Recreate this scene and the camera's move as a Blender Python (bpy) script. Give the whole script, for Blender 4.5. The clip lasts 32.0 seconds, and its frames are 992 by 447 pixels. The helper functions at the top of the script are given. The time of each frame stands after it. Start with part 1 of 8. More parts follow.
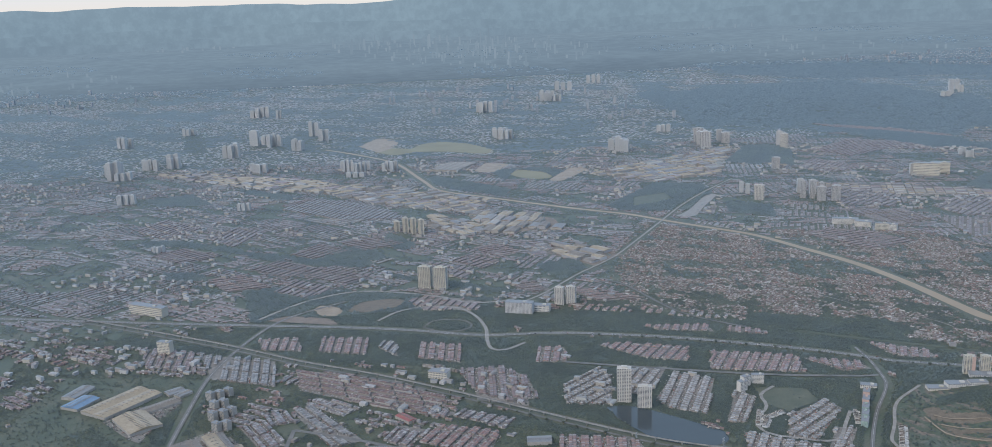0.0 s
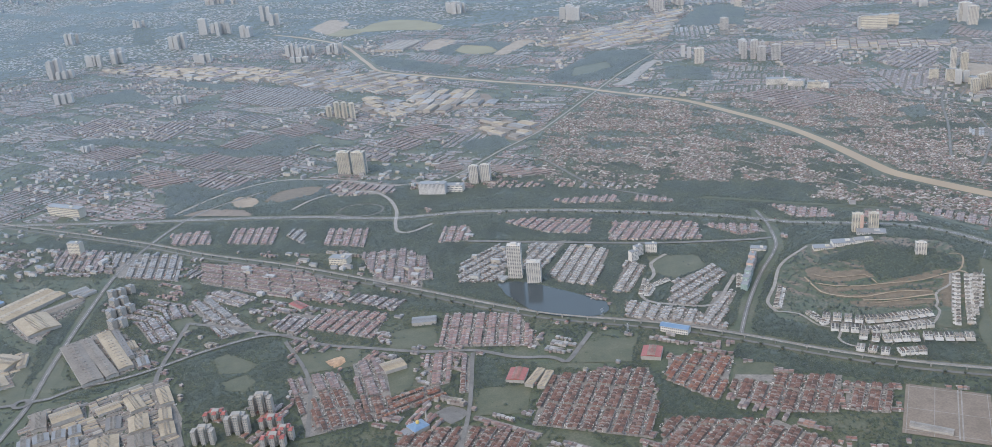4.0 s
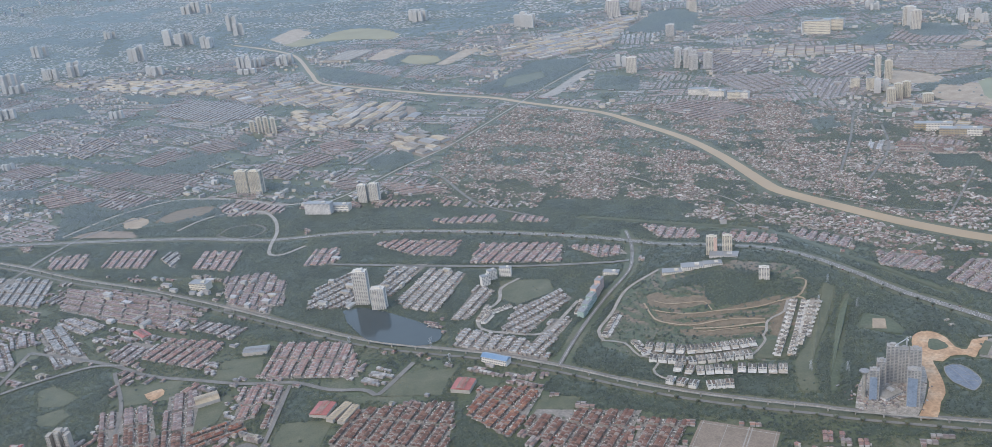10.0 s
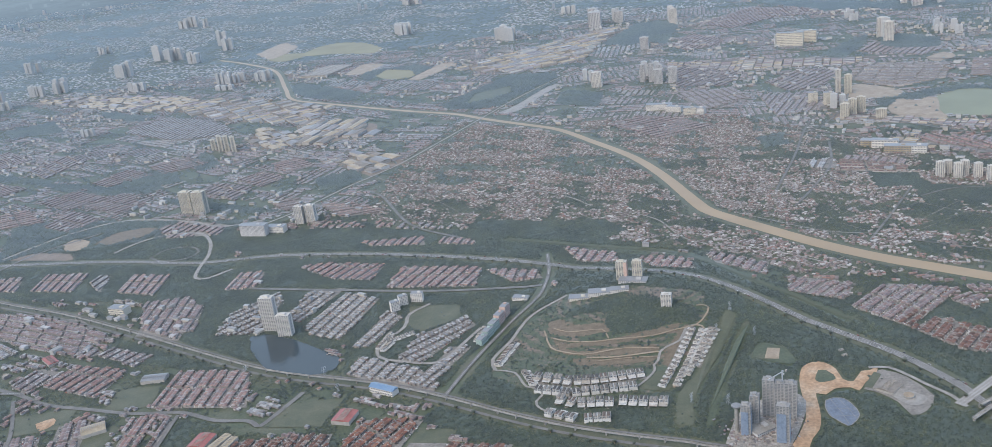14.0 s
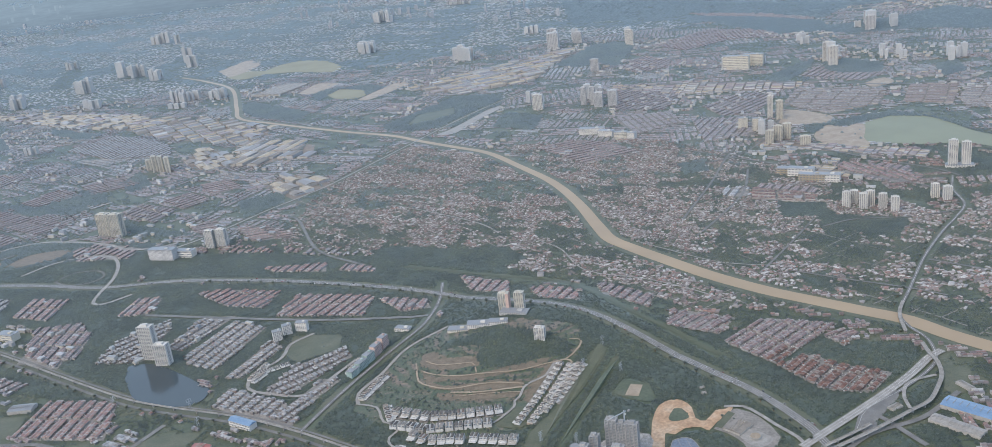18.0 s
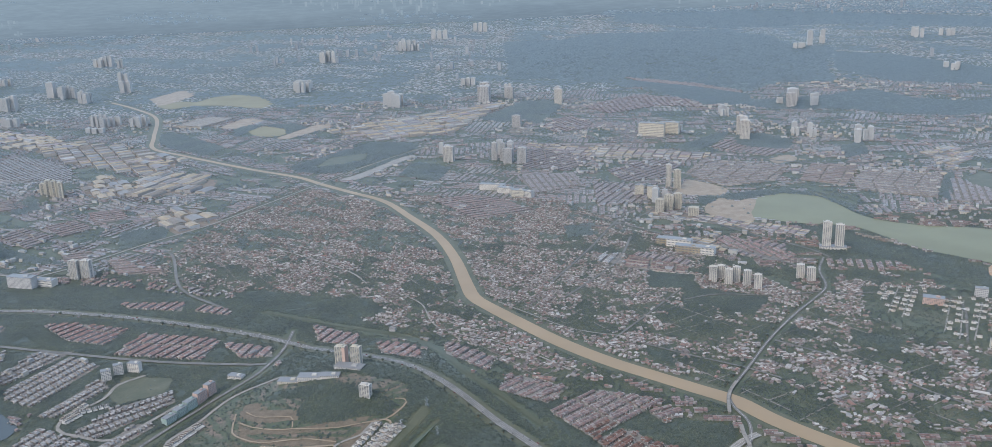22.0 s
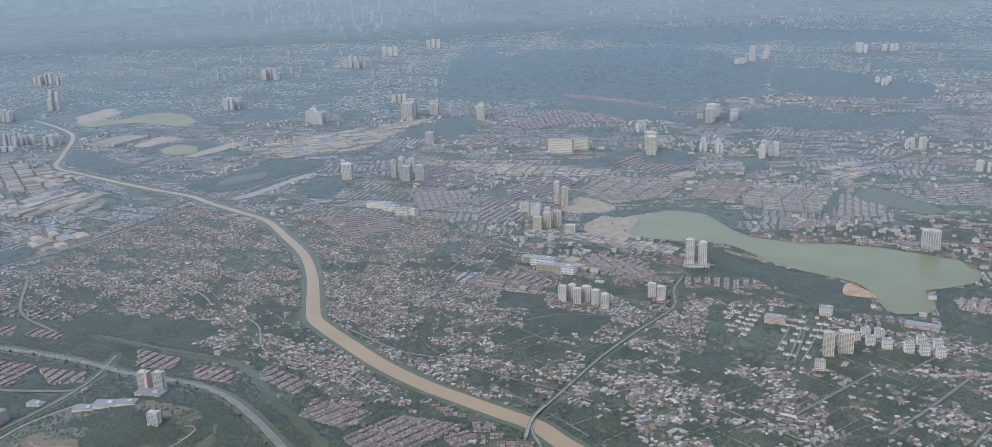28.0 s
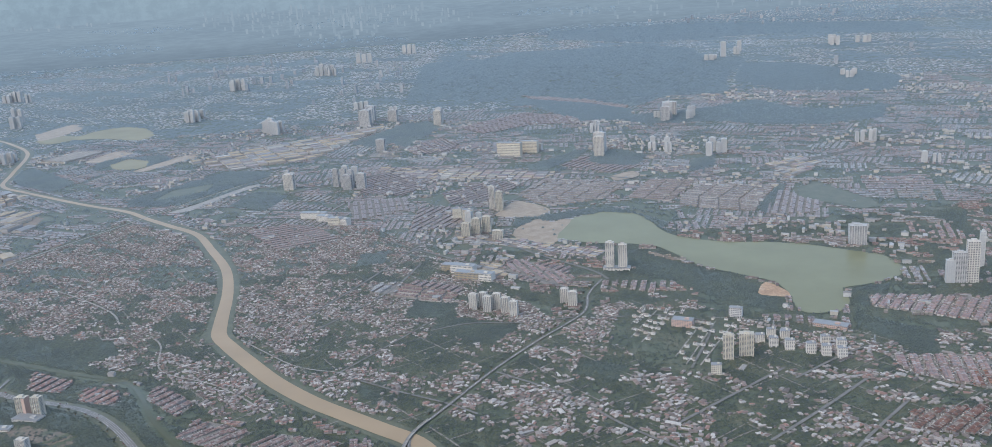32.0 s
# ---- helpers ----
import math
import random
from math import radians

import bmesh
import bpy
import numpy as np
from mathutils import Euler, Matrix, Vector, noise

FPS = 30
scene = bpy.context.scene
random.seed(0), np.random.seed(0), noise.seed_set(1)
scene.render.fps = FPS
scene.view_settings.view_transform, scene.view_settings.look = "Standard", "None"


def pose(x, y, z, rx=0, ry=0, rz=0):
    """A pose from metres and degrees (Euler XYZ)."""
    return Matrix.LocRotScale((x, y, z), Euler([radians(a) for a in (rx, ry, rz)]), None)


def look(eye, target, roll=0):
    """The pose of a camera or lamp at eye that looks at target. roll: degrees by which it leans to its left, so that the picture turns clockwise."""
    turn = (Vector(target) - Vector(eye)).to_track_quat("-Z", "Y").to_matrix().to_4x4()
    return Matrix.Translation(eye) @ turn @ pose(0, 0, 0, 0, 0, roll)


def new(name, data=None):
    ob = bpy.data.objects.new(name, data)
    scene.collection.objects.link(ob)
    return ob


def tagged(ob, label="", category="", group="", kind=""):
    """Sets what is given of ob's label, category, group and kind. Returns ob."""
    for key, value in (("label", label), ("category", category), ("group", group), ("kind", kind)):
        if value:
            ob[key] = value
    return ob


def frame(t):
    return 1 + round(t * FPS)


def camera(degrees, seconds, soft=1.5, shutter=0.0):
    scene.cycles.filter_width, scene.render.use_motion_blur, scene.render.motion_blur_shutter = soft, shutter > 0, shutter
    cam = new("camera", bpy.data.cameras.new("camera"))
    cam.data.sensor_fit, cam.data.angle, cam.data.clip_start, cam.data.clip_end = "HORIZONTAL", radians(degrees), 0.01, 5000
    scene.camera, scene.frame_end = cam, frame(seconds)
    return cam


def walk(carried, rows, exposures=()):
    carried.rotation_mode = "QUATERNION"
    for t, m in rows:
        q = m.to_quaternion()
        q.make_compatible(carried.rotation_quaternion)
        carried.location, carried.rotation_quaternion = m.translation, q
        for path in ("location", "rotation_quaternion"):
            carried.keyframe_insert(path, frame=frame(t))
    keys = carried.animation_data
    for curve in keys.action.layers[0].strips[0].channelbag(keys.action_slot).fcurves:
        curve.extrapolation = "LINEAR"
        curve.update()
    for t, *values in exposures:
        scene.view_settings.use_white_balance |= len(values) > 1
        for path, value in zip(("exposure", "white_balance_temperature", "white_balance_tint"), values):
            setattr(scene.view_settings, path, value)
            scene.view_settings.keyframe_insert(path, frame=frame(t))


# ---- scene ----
# camera: seconds, place, pitch, roll, yaw
cam = camera(56.0, 32.0, soft=0.55)
PATH = [
    (0.0, -239.13, 7.79, 198.48, -12.899, -2.170, -7.613),
    (0.5, -232.04, 6.90, 198.19, -14.184, -3.241, -7.334),
    (1.0, -224.88, 6.08, 197.95, -16.306, -4.197, -6.900),
    (1.5, -217.66, 5.33, 197.77, -18.385, -5.026, -6.741),
    (2.0, -210.39, 4.66, 197.63, -20.122, -5.624, -7.035),
    (2.5, -203.08, 4.05, 197.52, -20.297, -5.521, -7.073),
    (3.0, -195.71, 3.50, 197.46, -20.379, -5.499, -7.189),
    (3.5, -188.31, 3.00, 197.43, -20.465, -5.465, -7.172),
    (5.5, -158.37, 1.52, 197.56, -20.946, -5.733, -6.838),
    (6.0, -150.83, 1.26, 197.64, -21.025, -5.742, -6.787),
    (6.5, -143.27, 1.03, 197.73, -21.066, -5.753, -6.737),
    (7.0, -135.70, 0.83, 197.84, -21.082, -5.823, -6.675),
    (7.5, -128.11, 0.66, 197.94, -21.049, -5.861, -6.685),
    (8.0, -120.52, 0.52, 198.06, -20.908, -5.915, -6.557),
    (8.5, -112.92, 0.40, 198.17, -20.809, -5.953, -6.496),
    (9.0, -105.32, 0.30, 198.29, -20.695, -6.116, -6.308),
    (9.5, -97.73, 0.22, 198.40, -20.591, -6.379, -5.996),
    (10.0, -90.13, 0.16, 198.50, -20.469, -6.486, -5.703),
    (10.5, -82.55, 0.11, 198.60, -20.341, -6.687, -5.419),
    (11.0, -74.97, 0.07, 198.69, -20.224, -6.844, -5.063),
    (11.5, -67.40, 0.04, 198.76, -20.134, -7.002, -4.833),
    (12.0, -59.84, 0.02, 198.83, -20.070, -7.134, -4.606),
    (12.5, -52.30, 0.01, 198.88, -19.970, -7.271, -4.388),
    (13.0, -44.77, 0.00, 198.91, -19.888, -7.329, -4.251),
    (13.5, -37.26, 0.00, 198.93, -19.870, -7.298, -4.101),
    (14.0, -29.76, -0.00, 198.93, -19.867, -7.261, -4.121),
    (14.5, -22.29, -0.00, 198.92, -19.874, -7.125, -4.150),
    (16.5, 7.40, 0.00, 198.64, -19.583, -6.933, -4.105),
    (17.0, 14.76, -0.00, 198.52, -19.399, -6.857, -4.113),
    (17.5, 22.11, -0.01, 198.38, -19.199, -6.790, -4.196),
    (18.0, 29.43, -0.01, 198.21, -19.005, -6.771, -4.264),
    (18.5, 36.72, -0.02, 198.03, -18.797, -6.694, -4.276),
    (19.0, 44.00, -0.04, 197.82, -18.512, -6.380, -4.446),
    (19.5, 51.25, -0.05, 197.60, -17.666, -5.427, -5.270),
    (20.0, 58.47, -0.06, 197.35, -16.764, -3.935, -6.008),
    (20.5, 65.68, -0.08, 197.08, -16.696, -3.200, -6.423),
    (21.0, 72.86, -0.10, 196.79, -16.648, -2.712, -6.662),
    (21.5, 80.03, -0.11, 196.49, -16.371, -2.342, -6.760),
    (22.0, 87.18, -0.12, 196.17, -16.242, -2.011, -6.897),
    (22.5, 94.30, -0.14, 195.83, -15.965, -1.834, -6.673),
    (23.0, 101.41, -0.14, 195.48, -15.844, -1.633, -6.742),
    (23.5, 108.51, -0.14, 195.12, -15.811, -1.587, -6.725),
    (24.0, 115.59, -0.14, 194.74, -15.799, -1.522, -6.762),
    (24.5, 122.66, -0.13, 194.36, -15.782, -1.514, -6.781),
    (25.0, 129.73, -0.10, 193.97, -15.756, -1.572, -6.759),
    (25.5, 136.78, -0.07, 193.57, -15.697, -1.612, -6.787),
    (27.5, 164.96, 0.24, 191.97, -15.292, -1.886, -7.549),
    (28.0, 172.01, 0.37, 191.58, -15.266, -2.055, -7.768),
    (28.5, 179.07, 0.53, 191.19, -15.160, -2.338, -7.715),
    (29.0, 186.14, 0.72, 190.82, -15.139, -2.549, -7.567),
    (29.5, 193.22, 0.93, 190.47, -15.110, -2.713, -7.663),
    (30.0, 200.32, 1.19, 190.13, -15.093, -2.903, -7.562),
    (30.5, 207.44, 1.48, 189.82, -15.117, -3.076, -7.567),
    (31.0, 214.59, 1.81, 189.53, -15.138, -3.336, -7.629),
    (31.5, 221.76, 2.19, 189.27, -15.128, -3.594, -7.586),
    (32.0, 228.97, 2.62, 189.04, -15.111, -3.882, -7.565),
]
walk(cam, [(t, pose(x, y, z, 90 + p, 0, w) @ pose(0, 0, 0, 0, 0, r)) for t, x, y, z, p, r, w in PATH],
     exposures=[(0.0, 0.1, 6350, 11), (0.8, 0.18, 6400, 11), (2.0, 0.55, 6660, 13), (8.0, 0.57, 6620, 13), (18.5, 0.55, 6540, 12), (21.0, 0.42, 6550, 12), (32.0, 0.42, 6450, 12)])

# ---- light: hazy tropical daylight ----
SUN_EL, SUN_ROT = 48.0, 235.0
world = bpy.data.worlds.new("sky")
scene.world = world
world.use_nodes = True
wn, wl = world.node_tree.nodes, world.node_tree.links
bg = wn["Background"]
sky = wn.new("ShaderNodeTexSky")
sky.sky_type, sky.sun_disc = "NISHITA", False
sky.sun_elevation, sky.sun_rotation = radians(SUN_EL), radians(SUN_ROT)
sky.air_density, sky.dust_density, sky.ozone_density, sky.altitude = 1.6, 4.0, 2.0, 300
# thick haze: the sky pales to blue-grey all round the horizon
tc = wn.new("ShaderNodeTexCoord")
sep = wn.new("ShaderNodeSeparateXYZ")
wl.new(tc.outputs["Generated"], sep.inputs[0])
hz = wn.new("ShaderNodeValToRGB")
for el, (p, c) in zip([hz.color_ramp.elements[0], hz.color_ramp.elements[1], hz.color_ramp.elements.new(0.5), hz.color_ramp.elements.new(0.5), hz.color_ramp.elements.new(0.5)],
                      [(0.0, (1.8, 2.75, 3.7)), (0.499, (1.8, 2.75, 3.7)), (0.508, (5.2, 5.0, 4.7)), (0.56, (3.2, 5.4, 8.5)), (0.72, (4.0, 5.1, 6.5))]):
    el.position, el.color = p, (*c, 1)
up = wn.new("ShaderNodeMapRange")
up.inputs["From Min"].default_value, up.inputs["From Max"].default_value = -1, 1
wl.new(sep.outputs[2], up.inputs[0])
wl.new(up.outputs[0], hz.inputs[0])
veil = wn.new("ShaderNodeMapRange")
veil.inputs["From Min"].default_value, veil.inputs["From Max"].default_value = 0.05, 0.75
veil.inputs["To Min"].default_value, veil.inputs["To Max"].default_value = 1.0, 0.35
wl.new(sep.outputs[2], veil.inputs[0])
mx = wn.new("ShaderNodeMix")
mx.data_type = "RGBA"
wl.new(veil.outputs[0], mx.inputs[0])
wl.new(sky.outputs[0], mx.inputs[6])
wl.new(hz.outputs[0], mx.inputs[7])
wl.new(mx.outputs[2], bg.inputs[0])
bg.inputs[1].default_value = 0.15
sun = new("sun", bpy.data.lights.new("sun", "SUN"))
sun.data.energy, sun.data.angle, sun.data.color = 0.72, radians(30), (1.0, 0.92, 0.8)
_az = radians(SUN_ROT)
sun.matrix_world = look((0, 0, 900), (-math.sin(_az) * 900 / math.tan(radians(SUN_EL)), -math.cos(_az) * 900 / math.tan(radians(SUN_EL)), 0))


# ---- materials ----
def material(name, rough=0.6, spec=0.5, metal=0.0, sheen=0.25):
    m = bpy.data.materials.new(name)
    m.use_nodes = True
    nt = m.node_tree
    b = nt.nodes["Principled BSDF"]
    b.inputs["Roughness"].default_value = rough
    b.inputs["Specular IOR Level"].default_value = spec
    b.inputs["Metallic"].default_value = metal
    # bluish sheen, stronger at grazing angles, stands in for haze
    b.inputs["Sheen Weight"].default_value = sheen
    b.inputs["Sheen Roughness"].default_value = 0.45
    b.inputs["Sheen Tint"].default_value = (0.8, 0.92, 1.0, 1)
    return m, nt, b


def level(nt, b, k, bump=0.0):
    """Leans a surface's shading upwards, which imitates haze and brightens shaded sides."""
    g = nt.nodes.new("ShaderNodeNewGeometry")
    sc = nt.nodes.new("ShaderNodeVectorMath")
    sc.operation = "MULTIPLY_ADD"
    nt.links.new(g.outputs["Normal"], sc.inputs[0])
    sc.inputs[1].default_value, sc.inputs[2].default_value = (1 - k,) * 3, (0, 0, k)
    nm = nt.nodes.new("ShaderNodeVectorMath")
    nm.operation = "NORMALIZE"
    nt.links.new(sc.outputs[0], nm.inputs[0])
    if bump:
        bp = node(nt, "Bump", Strength=bump, Distance=0.35)
        nt.links.new(noise_tex(nt, 2.6, 3.0), bp.inputs["Height"])
        nt.links.new(nm.outputs[0], bp.inputs["Normal"])
        nm = bp
    nt.links.new(nm.outputs[0], b.inputs["Normal"])


def node(nt, kind, **kw):
    n = nt.nodes.new("ShaderNode" + kind)
    for k, v in kw.items():
        n.inputs[k.replace("_", " ")].default_value = v
    return n


def ramp(nt, fac, stops, constant=False):
    r = nt.nodes.new("ShaderNodeValToRGB")
    if constant:
        r.color_ramp.interpolation = "CONSTANT"
    e = r.color_ramp.elements
    while len(e) < len(stops):
        e.new(0.5)
    for k, (p, c) in zip(e, stops):
        k.position, k.color = p, (*c, 1)
    nt.links.new(fac, r.inputs[0])
    return r.outputs[0]


def mix(nt, fac, a, b, mode="MIX"):
    m = nt.nodes.new("ShaderNodeMix")
    m.data_type, m.blend_type = "RGBA", mode
    for sock, val in ((m.inputs[0], fac), (m.inputs[6], a), (m.inputs[7], b)):
        if isinstance(val, (int, float)):
            sock.default_value = val
        elif isinstance(val, tuple):
            sock.default_value = (*val, 1)
        else:
            nt.links.new(val, sock)
    return m.outputs[2]


def noise_tex(nt, scale, detail=4.0, rough=0.6, dist=0.0):
    n = node(nt, "TexNoise", Scale=scale, Detail=detail, Roughness=rough, Distortion=dist)
    g = nt.nodes.new("ShaderNodeNewGeometry")
    nt.links.new(g.outputs["Position"], n.inputs["Vector"])
    return n.outputs["Fac"]


def surface(name, stops, scale, rough=0.6, spec=0.5, grain=None, amount=0.35, bump=0.0, lean=0.0):
    """Colour from noise at one size, broken up by noise at a finer size."""
    m, nt, b = material(name, rough, spec)
    col = ramp(nt, noise_tex(nt, scale), stops)
    if grain:
        g = ramp(nt, noise_tex(nt, grain, 3.0), [(0.3, (0.55, 0.55, 0.55)), (0.7, (1.35, 1.35, 1.35))])
        col = mix(nt, amount, col, g, "MULTIPLY")
    nt.links.new(col, b.inputs["Base Color"])
    if lean:
        level(nt, b, lean)
    if bump:
        bp = node(nt, "Bump", Strength=bump, Distance=0.3)
        nt.links.new(noise_tex(nt, grain or scale, 3.0), bp.inputs["Height"])
        nt.links.new(bp.outputs[0], b.inputs["Normal"])
    return m


def varied(name, colours, rough=0.55, spec=0.5, by="island", dirt=0.35, scale=0.8, lean=0.0, sheen=0.25, bump=0.0, broad=0.0):
    """One of several colours for each piece or object, with dirt over it."""
    m, nt, b = material(name, rough, spec, 0.0, sheen)
    if by == "island":
        src = nt.nodes.new("ShaderNodeNewGeometry").outputs["Random Per Island"]
    else:
        src = nt.nodes.new("ShaderNodeObjectInfo").outputs["Random"]
    n = len(colours)
    col = ramp(nt, src, [(i / n, c) for i, c in enumerate(colours)], True)
    g = ramp(nt, noise_tex(nt, scale, 4.0), [(0.3, (0.5, 0.5, 0.5)), (0.75, (1.25, 1.25, 1.25))])
    col = mix(nt, dirt, col, g, "MULTIPLY")
    if broad:
        col = mix(nt, 1.0, col, ramp(nt, noise_tex(nt, broad, 3.0, 0.5), [(0.36, (0.66, 0.7, 0.74)), (0.5, (1.0, 1.0, 1.0)), (0.66, (1.4, 1.32, 1.15))]), "MULTIPLY")
    nt.links.new(col, b.inputs["Base Color"])
    if lean:
        level(nt, b, lean, bump)
    return m


M = {}
M["ground"] = surface("scrub_ground", [(0.3, (0.068, 0.085, 0.045)), (0.48, (0.088, 0.104, 0.056)), (0.6, (0.112, 0.118, 0.07)), (0.8, (0.16, 0.146, 0.104))], 0.05, 0.58, 0.33, 0.9, 0.6)
M["grass"] = surface("mown_grass", [(0.3, (0.08, 0.09, 0.048)), (0.6, (0.118, 0.12, 0.068)), (0.8, (0.17, 0.155, 0.1))], 0.12, 0.6, 0.4, 1.5, 0.4)
M["tree"] = varied("tree_leaves", [(0.034, 0.05, 0.026), (0.046, 0.064, 0.03), (0.062, 0.078, 0.036), (0.036, 0.05, 0.029), (0.078, 0.088, 0.044)], 0.45, 0.7, dirt=0.5, scale=1.3, lean=0.9, sheen=0.42, bump=0.35, broad=0.05)
# copies of the leaves with haze put into colour and sheen
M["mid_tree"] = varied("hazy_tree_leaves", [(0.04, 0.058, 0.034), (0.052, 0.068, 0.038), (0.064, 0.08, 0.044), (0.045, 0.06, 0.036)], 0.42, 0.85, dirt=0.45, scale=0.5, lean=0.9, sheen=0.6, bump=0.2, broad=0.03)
M["far_tree"] = varied("hazy_forest_leaves", [(0.035, 0.055, 0.045), (0.045, 0.065, 0.05), (0.055, 0.075, 0.055)], 0.45, 0.68, dirt=0.45, scale=0.06, lean=0.9, sheen=0.36)
M["undergrowth"] = surface("undergrowth_leaves", [(0.3, (0.036, 0.05, 0.028)), (0.5, (0.05, 0.065, 0.036)), (0.7, (0.068, 0.082, 0.045))], 0.35, 0.5, 0.6, 2.2, 0.6)
M["asphalt"] = surface("worn_asphalt", [(0.3, (0.15, 0.145, 0.135)), (0.7, (0.23, 0.22, 0.205))], 0.15, 0.75, 0.2, 2.0, 0.3)
M["concrete"] = surface("pale_concrete", [(0.3, (0.25, 0.235, 0.21)), (0.7, (0.37, 0.35, 0.32))], 0.3, 0.75, 0.2, 2.0, 0.3)
M["street"] = surface("estate_street", [(0.3, (0.19, 0.175, 0.155)), (0.7, (0.3, 0.275, 0.245))], 0.2, 0.75, 0.2, 1.2, 0.5)
M["hill"], nt, b = material("terraced_hillside", 0.5, 0.5)
_n = noise_tex(nt, 0.09, 5.0)
_w = node(nt, "TexWave", Scale=0.55, Distortion=3.0, Detail=3.0)
_w.bands_direction = "Z"
_g = nt.nodes.new("ShaderNodeNewGeometry")
nt.links.new(_g.outputs["Position"], _w.inputs["Vector"])
_grass = ramp(nt, noise_tex(nt, 0.6, 4.0), [(0.3, (0.055, 0.08, 0.04)), (0.7, (0.1, 0.115, 0.06))])
_earth = ramp(nt, noise_tex(nt, 0.9, 4.0), [(0.3, (0.13, 0.1, 0.07)), (0.7, (0.24, 0.18, 0.13))])
_f = mix(nt, 1.0, ramp(nt, _n, [(0.42, (0, 0, 0)), (0.56, (1, 1, 1))]), ramp(nt, _w.outputs["Fac"], [(0.35, (0.1, 0.1, 0.1)), (0.75, (1, 1, 1))]), "MULTIPLY")
nt.links.new(mix(nt, _f, _grass, _earth), b.inputs["Base Color"])
M["soil"] = surface("orange_soil", [(0.3, (0.36, 0.22, 0.125)), (0.5, (0.46, 0.3, 0.18)), (0.7, (0.52, 0.39, 0.27))], 0.1, 0.75, 0.3, 0.7, 0.6)
M["earth"] = surface("reddish_cut_earth", [(0.3, (0.14, 0.11, 0.075)), (0.7, (0.22, 0.175, 0.12))], 0.4, 0.7, 0.4, 2.0, 0.5)
M["sand"] = surface("pale_sand", [(0.3, (0.28, 0.215, 0.145)), (0.7, (0.39, 0.315, 0.23))], 0.12, 0.7, 0.4, 1.2, 0.4)


def water(name, col, rough, spec=0.5):
    m, nt, b = material(name, rough, spec, 0.0, 0.0)
    c = ramp(nt, noise_tex(nt, 0.02), [(0.35, tuple(v * 0.93 for v in col)), (0.65, tuple(v * 1.07 for v in col))])
    nt.links.new(c, b.inputs["Base Color"])
    bp = node(nt, "Bump", Strength=0.05, Distance=0.1)
    nt.links.new(noise_tex(nt, 0.8), bp.inputs["Height"])
    nt.links.new(bp.outputs[0], b.inputs["Normal"])
    return m


M["river"] = water("silty_river_water", (0.37, 0.275, 0.17), 0.35, 0.25)
M["lake"] = water("green_lake_water", (0.225, 0.235, 0.15), 0.3, 0.08)
M["silt"] = water("pale_silty_lake_water", (0.28, 0.27, 0.19), 0.4, 0.05)
M["canal"] = water("dull_canal_water", (0.1, 0.11, 0.07), 0.3, 0.15)
M["pond"] = water("dark_pond_water", (0.055, 0.075, 0.085), 0.12)
RED = [(0.216, 0.114, 0.09), (0.256, 0.144, 0.113), (0.178, 0.102, 0.084), (0.23, 0.141, 0.112), (0.309, 0.198, 0.147), (0.151, 0.104, 0.085), (0.253, 0.175, 0.139), (0.423, 0.355, 0.311), (0.369, 0.31, 0.275), (0.242, 0.186, 0.165)]
BROWN = [(0.163, 0.108, 0.09), (0.206, 0.14, 0.116), (0.132, 0.1, 0.084), (0.217, 0.155, 0.125), (0.312, 0.267, 0.236), (0.178, 0.115, 0.096), (0.11, 0.09, 0.079), (0.412, 0.371, 0.333), (0.328, 0.295, 0.271), (0.239, 0.2, 0.179)]
GREY = [(0.181, 0.166, 0.151), (0.233, 0.215, 0.19), (0.138, 0.132, 0.127), (0.302, 0.282, 0.253), (0.208, 0.166, 0.143), (0.362, 0.331, 0.301)]
PALE = [(0.331, 0.322, 0.304), (0.396, 0.386, 0.368), (0.276, 0.276, 0.267), (0.442, 0.414, 0.396), (0.239, 0.239, 0.239), (0.2, 0.175, 0.155), (0.26, 0.225, 0.195), (0.3, 0.285, 0.265)]
MIXED = [(0.232, 0.145, 0.126), (0.296, 0.27, 0.252), (0.195, 0.146, 0.132), (0.353, 0.33, 0.31), (0.147, 0.132, 0.128), (0.271, 0.192, 0.162), (0.199, 0.191, 0.191), (0.441, 0.416, 0.388), (0.162, 0.119, 0.105), (0.171, 0.149, 0.135)]
SHED = [(0.234, 0.212, 0.15), (0.317, 0.261, 0.194), (0.214, 0.176, 0.138), (0.301, 0.218, 0.138), (0.175, 0.148, 0.125), (0.365, 0.304, 0.237), (0.206, 0.141, 0.1)]
RED = [(r * 1.12, g * 0.97, b * 0.9) for r, g, b in RED[:7]] + RED[8:]
BROWN = [(r * 1.14, g * 0.96, b * 0.91) for r, g, b in BROWN if r < 0.3] + BROWN[4:5]
for k, cols in (("red", RED), ("brown", BROWN), ("grey", GREY), ("pale", PALE), ("mixed", MIXED), ("shed", SHED)):
    M["roof_" + k] = varied("roof_" + k, cols, 0.45, 0.75, dirt=0.55, scale=2.2, lean=0.45, sheen=0.38)
    lift = 1.1 if k == "pale" else 0.85 if k in ("grey", "mixed") else 1.0
    M["unit_" + k] = varied("unit_" + k, [tuple(q * lift for q in c) for c in cols], 0.65, 0.15, by="object", dirt=0.75, scale=3.0, lean=0.15, sheen=0.1)
    # far roofs: colours drawn towards one tone, with more sheen, as painted haze
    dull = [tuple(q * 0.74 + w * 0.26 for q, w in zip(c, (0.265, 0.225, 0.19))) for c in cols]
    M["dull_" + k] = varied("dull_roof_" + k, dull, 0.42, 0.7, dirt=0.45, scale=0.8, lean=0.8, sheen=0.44)
